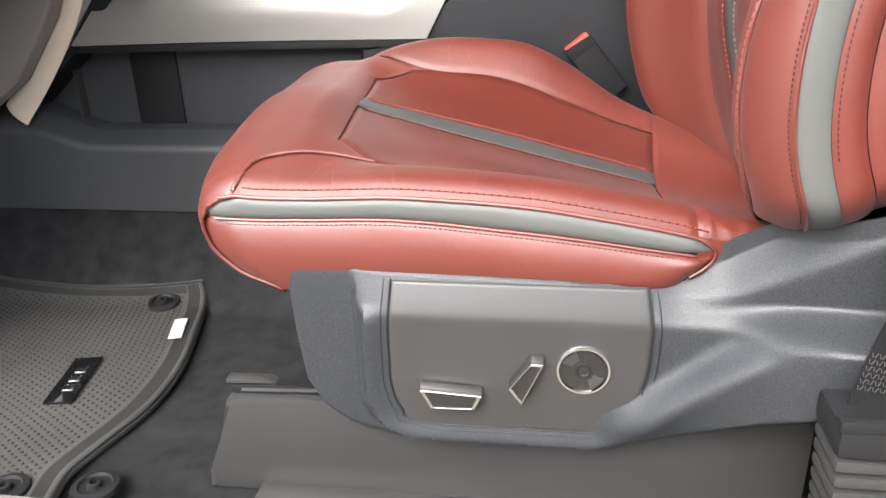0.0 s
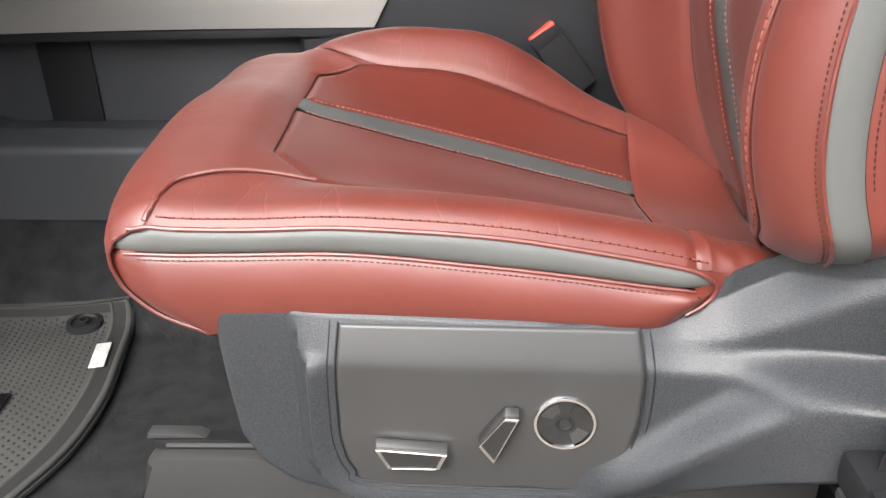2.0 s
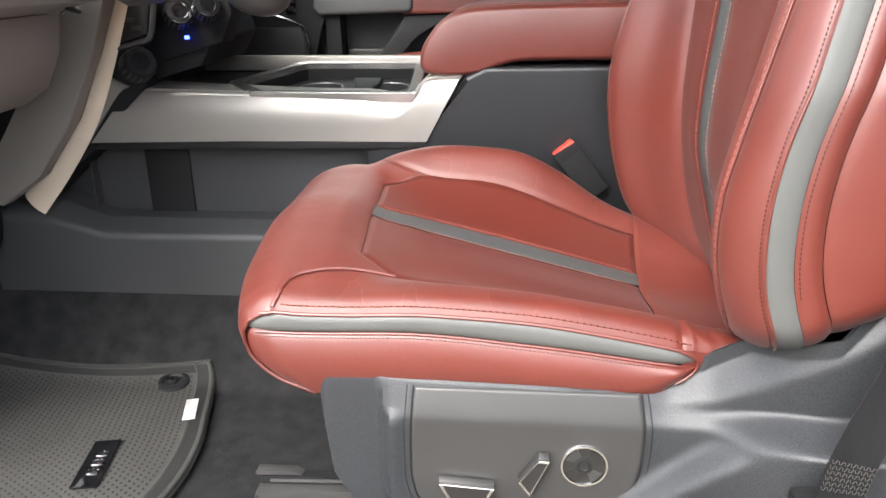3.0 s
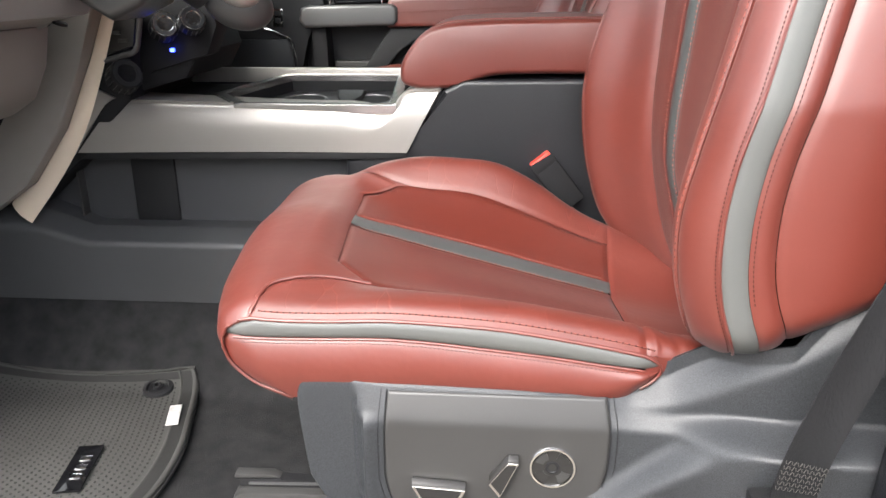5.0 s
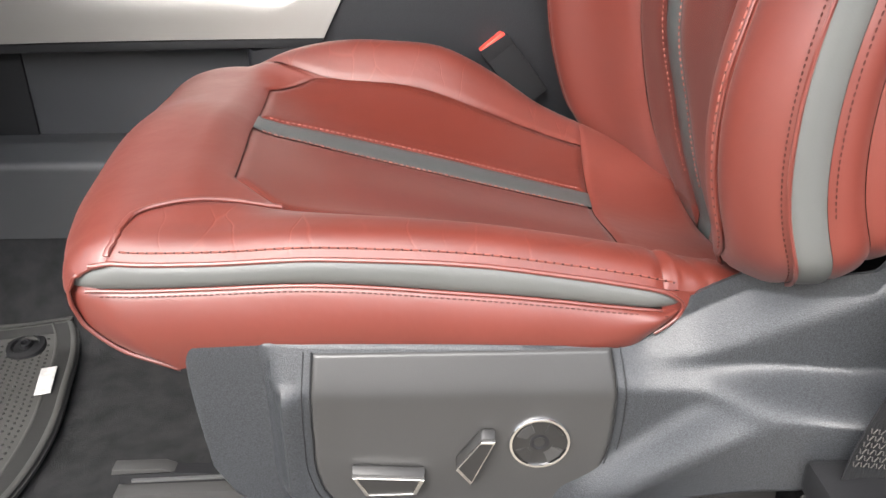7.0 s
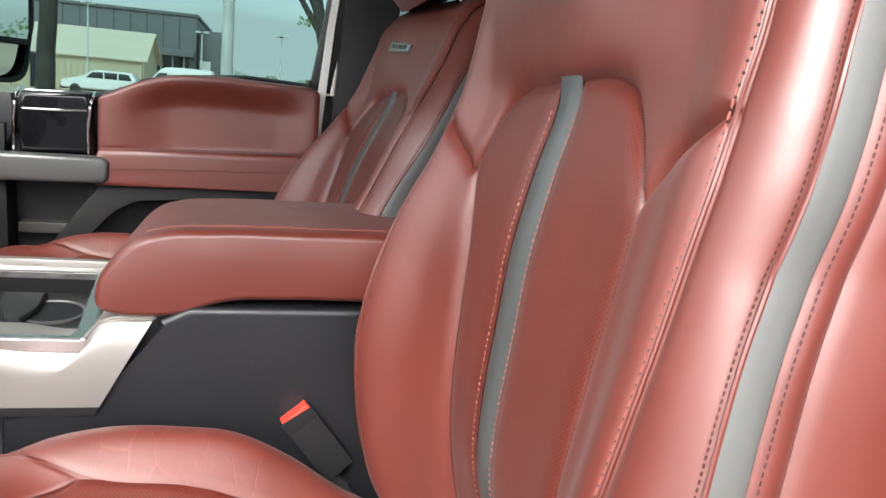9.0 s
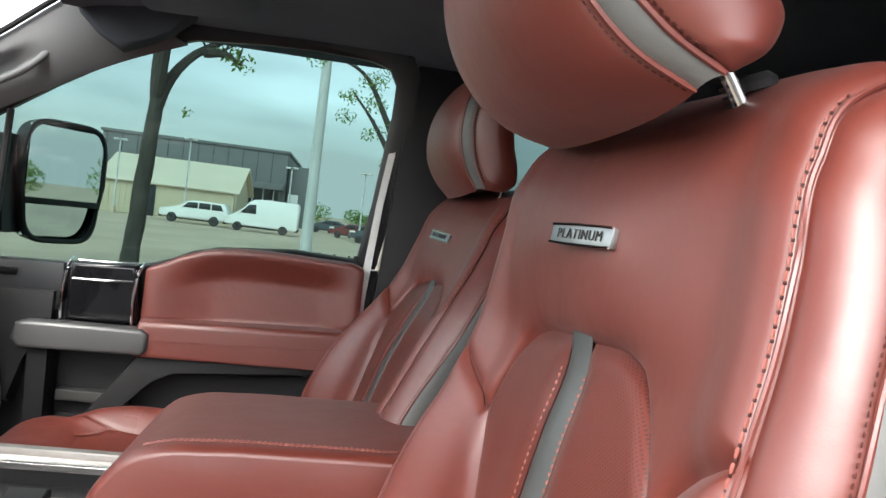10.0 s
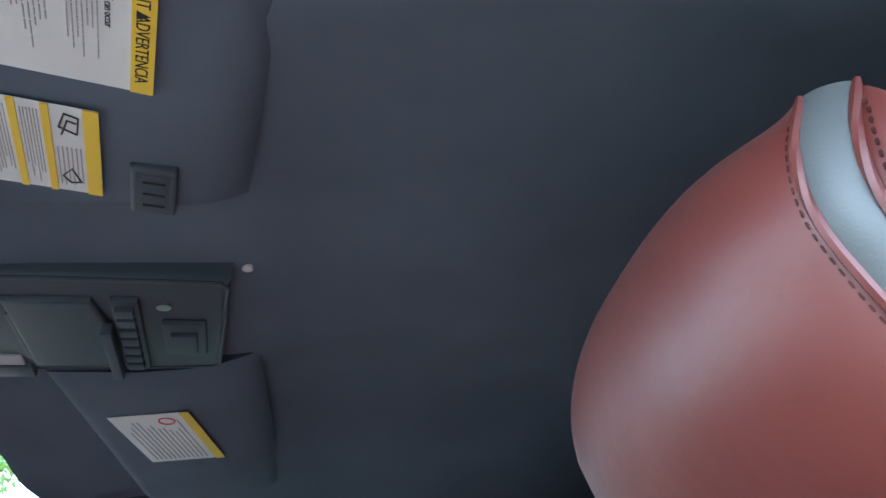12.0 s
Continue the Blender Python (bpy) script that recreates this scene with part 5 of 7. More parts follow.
cups = thing("cup_holder", "chrome-framed double cup holder in the console top", "cup holder")
outer = [(-0.268, 0.705), (-0.195, 0.618), (0.122, 0.614), (0.128, 0.640), (0.108, 0.915), (-0.17, 0.915)]
c0 = np.mean(outer, axis=0)
for k, (f, m, z0, z1, nm) in enumerate(((1.0, chrome, 0.688, 0.697, "frame"),)):
    bm = bmesh.new()
    inner = [tuple(c0 + (np.array(p) - c0) * 0.865) for p in outer]
    rings = [[bm.verts.new((p[0], p[1], z)) for p in q] for q, z in ((outer, z0 - 0.010), (outer, z1), (inner, z1 - 0.001), (inner, z0 - 0.004))]
    for a, b in zip(rings, rings[1:]):
        for i in range(len(outer)):
            bm.faces.new((a[i], a[(i + 1) % 6], b[(i + 1) % 6], b[i]))
    bmesh.ops.bevel(bm, geom=[e for e in bm.edges if abs(e.verts[0].co.z - e.verts[1].co.z) < 0.002], offset=0.0025, segments=2, affect="EDGES")
    part(nm, bm, satin_chrome, cups, "satin chrome frame")
inner = [tuple(c0 + (np.array(p) - c0) * 0.88) for p in outer]
bm = bmesh.new()
rings = [[bm.verts.new((*(c0 + (np.array(p) - c0) * 0.867), z)) for p in outer] for z in (0.694, 0.655)]
for i in range(6):
    bm.faces.new((rings[0][i], rings[0][(i + 1) % 6], rings[1][(i + 1) % 6], rings[1][i]))
part("liner", bm, matte_black, cups, "", False)
prism("tray", inner, "z", 0.585, 0.592, matte_black, cups, 0.002)
wells = ((-0.105, 0.80), (0.038, 0.80))
bm = bmesh.new()
loops = [inner] + [[(cx + 0.0455 * math.cos(a), cy + 0.0455 * math.sin(a)) for a in np.linspace(0, math.tau, 37)[:-1]] for cx, cy in wells]
edges = []
for lp in loops:
    vs_ = [bm.verts.new((p[0], p[1], 0.660)) for p in lp]
    edges += [bm.edges.new((vs_[i], vs_[(i + 1) % len(vs_)])) for i in range(len(vs_))]
bmesh.ops.triangle_fill(bm, edges=edges, use_beauty=True)
part("deck", bm, black_plastic, cups, "", False)
for cx, cy in wells:
    lathe("cup_well", [(0.046, 0.022), (0.044, 0.020), (0.041, -0.040), (0.0, -0.041)], pose(cx, cy, 0.640, 0, 0, 0), matte_black, cups, "", 36)
    lathe("cup_rim", [(0.050, 0.0195), (0.0495, 0.0235), (0.045, 0.0245), (0.043, 0.021)], pose(cx, cy, 0.640, 0, 0, 0), dark_silver, cups, "satin rim", 36)
prism("bridge", [(-0.045, 0.86), (-0.03, 0.80), (-0.012, 0.74), (0.012, 0.74), (0.02, 0.80), (0.02, 0.86)], "z", 0.652, 0.672, black_plastic, cups, 0.005)
box("front_slot", (-0.17, 0.66, 0.652), (0.10, 0.70, 0.662), black_plastic, cups, 0.003)

cups.matrix_basis = Matrix.Translation((0, 0.63, 0.657)) @ pose(0, 0, 0, 4.5, 0, 0) @ Matrix.Translation((0, -0.63, -0.695))

arm = thing("armrest", "padded red leather armrest lid over the console", "armrest")
upper = spline([(0.245, 0.688), (0.205, 0.684), (0.160, 0.685), (0.132, 0.696), (0.130, 0.724), (0.150, 0.762), (0.178, 0.790), (0.215, 0.803), (0.27, 0.808), (0.40, 0.811), (0.55, 0.812), (0.70, 0.812)], 70)
lower = spline([(0.72, 0.806), (0.722, 0.77), (0.715, 0.714), (0.60, 0.711), (0.36, 0.711), (0.31, 0.709), (0.275, 0.701)], 40)
padded("pad", np.concatenate([upper, lower]), 0.620, 0.934, 0.022, 0.011, leather, arm, "red leather")
sp = np.stack([upper[22:, 0], np.full(48, 0.650), upper[22:, 1]], 1)
d = np.gradient(sp, axis=0)
up_n = np.stack([-d[:, 2], 0 * d[:, 0], d[:, 0]], 1)
up_n /= np.linalg.norm(up_n, axis=1, keepdims=True)
for dy in (-0.004, 0.004):
    bm = bmesh.new()
    add_stitches(bm, sp + up_n * 0.0006 + (0, dy, 0), up_n)
    part("stitching", bm, red_thread, arm, "pale red thread")
tube("piping", sp + up_n * 0.0002, 0.0016, leather, arm, sides=6)
prism("latch", [(0.134, 0.72), (0.150, 0.755), (0.146, 0.757), (0.130, 0.722)], "y", 0.74, 0.82, black_plastic, arm, 0.002)

# ---- dashboard and lower left trims ----
dash = thing("dashboard", "dark dashboard with silver trims and red leather pad", "dashboard")
prism("knee_panel", [(-0.95, 0.60), (-0.70, 0.628), (-0.600, 0.641), (-0.531, 0.661), (-0.485, 0.690), (-0.455, 0.745), (-0.44, 0.81), (-0.60, 0.98), (-0.95, 0.98)], "y", 0.0, 0.46, knee_plastic, dash, 0.02, "dark knee panel", 4)
prism("knee_slot", [(-0.90, 0.672), (-0.56, 0.690), (-0.492, 0.712), (-0.484, 0.733), (-0.535, 0.735), (-0.90, 0.715)], "y", 0.30, 0.468, matte_black, dash, 0.006, "dark release recess")
box("release_handle", (-0.535, 0.455, 0.702), (-0.520, 0.480, 0.735), satin_chrome, dash, 0.003, "bright release latch")
prism("tunnel_cheek", [(-0.405, 0.860), (-0.462, 0.735), (-0.525, 0.610), (-0.610, 0.500), (-0.70, 0.44), (-0.76, 0.46), (-0.64, 0.62), (-0.52, 0.80)], "y", 0.560, 0.601, knee_plastic, dash, 0.006, "brown-grey side cheek")
prism("lower_apron", [(-0.95, 0.24), (-0.78, 0.28), (-0.74, 0.36), (-0.72, 0.47), (-0.95, 0.60)], "y", 0.0, 0.60, matte_black, dash, 0.01)
arc = [(-0.396, 0.598, 0.880), (-0.416, 0.598, 0.835), (-0.458, 0.598, 0.735), (-0.518, 0.598, 0.613), (-0.597, 0.598, 0.507), (-0.664, 0.598, 0.432)]
arc = spline(arc, 40)
d = np.gradient(arc, axis=0)
d /= np.linalg.norm(d, axis=1, keepdims=True)
side = np.cross(d, (0, 1, 0))
wide = np.linspace(0.040, 0.060, 40)[:, None]
pos = np.stack([arc + side * w * wide + np.array((0, 0.010 * w * w * 4 - 0.012 * w, 0)) for w in np.linspace(-0.5, 0.5, 12)], 1)
sheet("side_trim", pos, champagne, dash, "champagne-coloured trim", sides="", out=(0, -1, 0), back=0.02)
prism("radio_cheek", [(-0.64, 0.44), (-0.50, 0.56), (-0.395, 0.67), (-0.37, 0.86), (-0.70, 0.98), (-0.80, 0.44)], "y", 0.612, 0.93, matte_black, dash, 0.006)
prism("radio_panel", [(-0.402, 0.672), (-0.30, 0.70), (-0.27, 0.75), (-0.30, 0.86), (-0.45, 1.0), (-0.50, 0.80)], "y", 0.66, 0.92, matte_black, dash, 0.008)


def knob(parent, x, y, z, r, rx, rz, name="knob", cap=chrome):
    m = pose(x, y, z, rx, 0, rz)
    kn = lathe(name, [(r * 1.05, 0), (r, r * 0.3), (r * 0.98, r * 1.0), (r * 0.9, r * 1.1)], m, black_plastic, parent, "", 36)
    lathe("cap", [(r * 0.92, r * 1.09), (r * 0.88, r * 1.16), (r * 0.60, r * 1.16), (r * 0.55, r * 1.10), (0.0, r * 1.10)], m, cap, kn, "", 36)
    for k in range(18):
        a = k * math.tau / 18
        box("rib", (-0.0012, -0.0008, 0), (0.0012, 0.0008, r * 0.95), smooth_plastic, kn, 0, m=m @ pose(r * math.cos(a), r * math.sin(a), 0, 0, 0, math.degrees(a)))
    return kn


knob(dash, -0.405, 0.604, 0.704, 0.030, 66, 48, "drive_dial", matte_black)
knob(dash, -0.332, 0.650, 0.793, 0.026, 66, 36, "climate_knob")
knob(dash, -0.276, 0.650, 0.804, 0.024, 66, 36, "climate_knob")
prism("knob_panel", [(-0.37, 0.71), (-0.25, 0.745), (-0.225, 0.80), (-0.24, 0.86), (-0.40, 0.86), (-0.42, 0.76)], "y", 0.652, 0.72, matte_black, dash, 0.008)
led, *_, lb = nodes_of("blue_indicator")
lb.inputs["Emission Color"].default_value, lb.inputs["Emission Strength"].default_value = (0.02, 0.05, 1.0, 1), 3.0
box("indicator", (-0.317, 0.636, 0.752), (-0.310, 0.644, 0.759), led, dash, 0.001, "blue lit indicator")
box("indicator", (-0.722, 0.592, 0.470), (-0.712, 0.599, 0.476), led, dash, 0.001, "blue lit indicator")
tube("panel_edge", spline([(-0.440, 0.606, 0.738), (-0.400, 0.606, 0.747), (-0.372, 0.606, 0.757), (-0.360, 0.606, 0.790), (-0.352, 0.606, 0.828)], 24), 0.0055, dark_silver, dash, "satin panel edge", 8)
prism("socket_panel", [(-0.432, 0.748), (-0.374, 0.766), (-0.362, 0.822), (-0.410, 0.822)], "y", 0.606, 0.640, switch_plastic, dash, 0.004)
for x, z in ((-0.405, 0.790), (-0.392, 0.776)):
    box("socket_rib", (x - 0.010, 0.602, z - 0.003), (x + 0.010, 0.608, z + 0.003), smooth_plastic, dash, 0.001)
# steering column shroud and lever
prism("lower_cover", [(-0.78, 0.775), (-0.58, 0.762), (-0.51, 0.795), (-0.41, 0.820), (-0.345, 0.832), (-0.315, 0.87), (-0.30, 1.0), (-0.78, 1.0)], "y", 0.05, 0.42, dash_plastic, dash, 0.02, "grey lower dash cover", 4)
prism("column_shroud", [(-0.345, 0.88), (-0.254, 0.826), (-0.205, 0.848), (-0.170, 0.895), (-0.17, 1.0), (-0.345, 1.0)], "y", 0.30, 0.43, smooth_plastic, dash, 0.018, "dark grey steering column shroud", 4)
for x, z in ((-0.455, 0.803), (-0.392, 0.822)):
    lathe("screw_hole", [(0.012, 0.0), (0.012, 0.004), (0.006, 0.004), (0.005, 0.0)], pose(x, 0.405, z - 0.002, 180, 20, 0), black_plastic, dash, "", 16)
lever = thing("shift_lever", "dark column shift lever with silver end", "shift lever")
tube("arm", spline([(-0.23, 0.335, 0.945), (-0.205, 0.40, 0.905), (-0.165, 0.45, 0.865)], 16), lambda t: 0.020 + 0.012 * t, black_plastic, lever, "", 16)
bm = bmesh.new()
bmesh.ops.create_uvsphere(bm, u_segments=28, v_segments=16, radius=1.0)
bmesh.ops.transform(bm, matrix=Matrix.Translation((-0.115, 0.47, 0.845)) @ pose(0, 0, 0, 0, 20, 20) @ Matrix.Diagonal((0.058, 0.032, 0.042, 1)), verts=bm.verts)
part("grip", bm, smooth_plastic, lever, "dark grip")
bm = bmesh.new()
bmesh.ops.create_uvsphere(bm, u_segments=24, v_segments=12, radius=1.0)
bmesh.ops.transform(bm, matrix=Matrix.Translation((-0.108, 0.450, 0.862)) @ pose(0, 0, 0, 0, 20, 20) @ Matrix.Diagonal((0.036, 0.022, 0.024, 1)), verts=bm.verts)
part("cap", bm, silver, lever, "silver end cap")
# upper pad with end vent
prism("pad", [(-0.95, 0.80), (-0.46, 0.82), (-0.40, 0.90), (-0.40, 1.0), (-0.46, 1.055), (-0.95, 1.06)], "y", 0.95, 1.41, leather, dash, 0.015, "red leather pad", 4)
prism("top", [(-1.0, 1.02), (-0.50, 1.03), (-0.52, 1.06), (-1.0, 1.07)], "y", -0.05, 0.95, black_vinyl, dash, 0.01)
vent = thing("air_vent", "silver-framed air vent with black slats", "air vent")
vm = Matrix.Translation((-0.330, 1.20, 1.0)) @ pose(0, 0, 0, 0, 8, -38)
bm = bmesh.new()
ring = []
for w, h, xx in ((0.048, 0.092, -0.06), (0.048, 0.092, 0.0), (0.042, 0.086, 0.006), (0.036, 0.078, 0.0), (0.034, 0.076, -0.03)):
    loop = []
    for k in range(32):
        a = k * math.tau / 32
        c, s = math.cos(a), math.sin(a)
        loop.append(bm.verts.new(vm @ Vector((xx, w * math.copysign(abs(c) ** 0.55, c), h * math.copysign(abs(s) ** 0.55, s)))))
    ring.append(loop)
for a, b in zip(ring, ring[1:]):
    for k in range(32):
        bm.faces.new((a[k], a[(k + 1) % 32], b[(k + 1) % 32], b[k]))
part("frame", bm, silver, vent, "satin silver frame")
box("throat", (-0.05, -0.04, -0.08), (-0.028, 0.04, 0.08), black_plastic, vent, 0.002, m=vm)
for k in range(8):
    box("slat", (-0.020, -0.036, -0.066 + k * 0.018), (0.0, 0.036, -0.062 + k * 0.018), black_plastic, vent, 0.001, m=vm @ pose(0, 0, 0, 0, 0, 0))

# ---- passenger door ----
door = thing("passenger_door", "closed passenger door with red leather panel and silver pull", "car door")
prism("body", [(-0.80, 0.10), (-0.80, 0.90), (-0.20, 0.925), (-0.03, 0.93), (0.06, 0.975), (0.11, 1.0), (0.46, 1.005), (0.455, 0.60), (0.42, 0.10)], "y", 1.475, 1.585, black_plastic, door, 0.006, "black plastic door body")
prism("front_panel", [(-0.75, 0.80), (-0.75, 0.915), (-0.19, 0.936), (-0.185, 0.86), (-0.21, 0.80)], "y", 1.445, 1.48, black_vinyl, door, 0.008)
prism("front_step", [(-0.75, 0.62), (-0.75, 0.865), (-0.20, 0.872), (-0.20, 0.80), (-0.26, 0.72), (-0.27, 0.62)], "y", 1.432, 1.478, black_plastic, door, 0.008)
bez = prism("handle_bezel", [(-0.172, 0.812), (-0.176, 0.90), (-0.168, 0.943), (-0.030, 0.950), (-0.028, 0.90), (-0.020, 0.815)], "y", 1.428, 1.48, gloss_black, door, 0.012, "glossy black handle bezel", 4)
for x0, x1 in ((-0.180, -0.172), (-0.030, -0.022)):
    tube("bezel_trim", spline([(x0 - 0.002, 1.430, 0.815), (x0 - 0.002, 1.424, 0.88), (x0 + 0.004, 1.432, 0.935), (x0 + 0.006, 1.46, 0.952)], 16), 0.0035, chrome, bez, "chrome trim", 8)
for k in range(4):
    tube("chrome_rib", spline([(-0.165, 1.430 + 0.010 * k, 0.905 + 0.013 * k), (-0.10, 1.425 + 0.010 * k, 0.907 + 0.013 * k), (-0.036, 1.430 + 0.010 * k, 0.911 + 0.013 * k)], 10), 0.003, chrome, bez, "chrome rib", 8)
# red upper panel with a scooped middle
nx, nz = 60, 40
xs = np.linspace(-0.016, 0.470, nx)
tz = np.interp(xs, [-0.016, 0.02, 0.06, 0.11, 0.16, 0.25, 0.44, 0.47], [0.948, 0.963, 0.985, 1.003, 1.012, 1.016, 1.010, 1.000])
bz = np.interp(xs, [-0.016, 0.43, 0.47], [0.825, 0.845, 0.86])
pos = np.zeros((nx, nz, 3))
for j, v in enumerate(np.linspace(0, 1, nz)):
    z = bz + (tz - bz) * v
    ease = lambda q: np.clip(q, 0, 1) ** 2 * (3 - 2 * np.clip(q, 0, 1))
    scoop = ease((xs - 0.0) / 0.15) * ease((0.455 - xs) / 0.09) * ease((tz - 0.012 - z) / 0.07) * ease((z - bz + 0.02) / 0.03)
    pos[:, j] = np.stack([xs, 1.440 + 0.027 * scoop + 0.03 * np.clip((v - 0.93) / 0.07, 0, 1) ** 2, z], 1)
sheet("leather_panel", pos, leather, door, "scooped red leather panel", out=(0, -1, 0), dip=0.004, width=0.006, back=0.03)
prism("armrest", [(-0.012, 0.752), (-0.015, 0.80), (-0.006, 0.832), (0.43, 0.850), (0.46, 0.83), (0.46, 0.765), (0.39, 0.762)], "y", 1.385, 1.475, leather, door, 0.014, "red leather armrest", 4)
bm = bmesh.new()
add_stitches(bm, [(x, 1.3825, 0.792 + 0.035 * (x + 0.01)) for x in np.linspace(0, 0.44, 40)], np.tile((0, -1, 0.2), (40, 1)))
part("stitching", bm, red_thread, door, "pale red thread")
prism("pull", [(-0.262, 0.772), (-0.255, 0.806), (-0.235, 0.812), (0.004, 0.816), (0.018, 0.806), (0.018, 0.770), (0.006, 0.758), (-0.245, 0.752)], "y", 1.375, 1.425, dark_silver, door, 0.010, "satin silver door pull", 3)
prism("pull_leg", [(-0.235, 0.755), (-0.19, 0.755), (-0.185, 0.50), (-0.225, 0.50)], "y", 1.40, 1.478, matte_black, door, 0.008)
prism("brace", [(-0.005, 0.752), (0.40, 0.762), (0.36, 0.735), (0.07, 0.728), (0.02, 0.70), (-0.05, 0.60), (-0.10, 0.56), (-0.13, 0.58)], "y", 1.41, 1.478, black_plastic, door, 0.008)
box("pocket_lip", (-0.18, 1.44, 0.63), (-0.02, 1.478, 0.655), smooth_plastic, door, 0.004)
box("map_pocket", (-0.18, 1.455, 0.40), (0.40, 1.478, 0.60), matte_black, door, 0.006)
sp = [(-0.75, 0.722), (-0.32, 0.726), (-0.302, 0.716), (-0.296, 0.69), (-0.285, 0.50)]
tube("speaker_trim", spline([(x, 1.428, z) for x, z in sp], 40), 0.004, chrome, door, "chrome speaker trim", 8)
prism("speaker_grille", [(-0.75, 0.40), (-0.75, 0.715), (-0.315, 0.718), (-0.30, 0.69), (-0.29, 0.40)], "y", 1.426, 1.44, black_vinyl, door, 0.003)
swt = prism("lock_switch", [(-0.352, 0.752), (-0.348, 0.803), (-0.322, 0.803), (-0.322, 0.752)], "y", 1.425, 1.436, chrome, door, 0.002, "chrome-framed lock switch")
for z in (0.764, 0.784):
    box("rocker", (-0.345, 1.420, z), (-0.329, 1.428, z + 0.013), black_plastic, swt, 0.002)
box("memory_plate", (-0.335, 1.440, 0.898), (-0.285, 1.447, 0.914), gloss_black, door, 0.002)
tube("lock_pin", [(0.447, 1.497, 0.995), (0.447, 1.497, 1.022)], 0.005, black_plastic, door, "", 10)

# window frame of the door, following the opening
WIN = [(-0.44, 0.925), (-0.20, 0.932), (-0.05, 0.942), (0.02, 0.965), (0.07, 0.990), (0.13, 1.005), (0.30, 1.020), (0.449, 1.014), (0.470, 1.15), (0.491, 1.36), (0.492, 1.43), (0.474, 1.463), (0.43, 1.476), (0.30, 1.480), (0.20, 1.477), (0.04, 1.464), (-0.07, 1.431), (-0.15, 1.385), (-0.25, 1.325), (-0.37, 1.245), (-0.46, 1.190)]


def lean_y(z):
    """The door glass leans inward towards the roof."""
    return 1.525 - 0.14 * (z - 0.95)


wl = np.array(WIN)
wc = np.array((0.05, 1.18))
bm = bmesh.new()
rings = []
for grow, dy in ((1.0, 0.006), (1.0, -0.010), (1.03, -0.018), (1.12, -0.016)):
    rings.append([bm.verts.new((p[0], lean_y(p[1]) + dy, p[1])) for p in wc + (wl - wc) * grow])
for a, b in zip(rings, rings[1:]):
    for k in range(len(wl)):
        bm.faces.new((a[k], a[(k + 1) % len(wl)], b[(k + 1) % len(wl)], b[k]))
part("window_frame", bm, black_vinyl, door, "black window surround")
bm = bmesh.new()
bm.faces.new([bm.verts.new((p[0], lean_y(p[1]), p[1])) for p in wc + (wl - wc) * 1.03])
gl = part("glass", bm, green_glass, door, "green-tinted window glass", False)
gl.visible_shadow = False
prism("jamb", [(0.459, 0.30), (0.462, 0.92), (0.480, 1.15), (0.512, 1.43), (0.528, 1.43), (0.496, 1.15), (0.479, 0.92), (0.476, 0.30)], "y", 1.462, 1.52, white_paint, door, 0.002, "white painted door edge")
tube("quarter_bar", [(-0.375, lean_y(0.93) - 0.01, 0.93), (-0.345, lean_y(1.26) - 0.01, 1.26)], 0.008, black_plastic, door, "", 8)

structure(box("sill_filler", (0.470, 1.525, 0.10), (0.505, 1.580, 0.99), black_plastic, bevel=0.002), "black trim behind the door edge", "trim")

# ---- pillars and roof ----
structure(prism("b_pillar", [(0.497, 0.07), (0.500, 0.92), (0.514, 1.15), (0.535, 1.45), (0.545, 1.515), (0.655, 1.515), (0.66, 1.45), (0.63, 0.92), (0.66, 0.07)], "y", 1.455, 1.58, black_vinyl, bevel=0.012), "black centre pillar trim", "pillar")
structure(prism("rear_door_far", [(0.662, 0.07), (0.640, 0.99), (1.55, 1.0), (1.60, 0.07)], "y", 1.47, 1.58, black_plastic, bevel=0.008), "black rear door panel", "door")
structure(prism("rear_post_far", [(1.40, 1.0), (1.33, 1.47), (2.02, 1.52), (2.02, 0.07), (1.61, 0.07), (1.56, 1.0)], "y", 1.44, 1.58, black_vinyl, bevel=0.008), "black rear pillar trim", "pillar")
bm = bmesh.new()
bm.faces.new([bm.verts.new(p) for p in ((0.64, 1.53, 0.99), (1.40, 1.53, 1.0), (1.34, 1.47, 1.46), (0.66, 1.47, 1.45))])
g2 = part("rear_window", bm, privacy_glass, None, "", False)
structure(prism("rear_window_trim", [(1.455, 1.440), (1.545, 1.440), (1.545, 1.488), (1.455, 1.488)], "x", 0.655, 1.36, black_vinyl, bevel=0.006), "black trim over the rear door glass", "trim")
structure(g2, "green-tinted rear door glass", "window")
g2.visible_shadow = False
structure(prism("b_pillar_near", [(0.715, 0.07), (0.735, 0.45), (0.78, 0.85), (0.88, 1.45), (1.10, 1.50), (1.10, 0.07)], "y", -0.19, -0.11, black_vinyl, bevel=0.01), "black centre pillar beside the seat", "pillar")
structure(prism("rear_door_near", [(1.11, 0.07), (1.11, 1.50), (2.02, 1.50), (2.02, 0.07)], "y", -0.18, -0.12, black_plastic, bevel=0.01), "black closed rear door", "door")
structure(box("wall_rear", (2.03, -0.18, 0.03), (2.08, 1.58, 1.60), black_vinyl, bevel=0.005), "black rear wall of the cab", "wall")

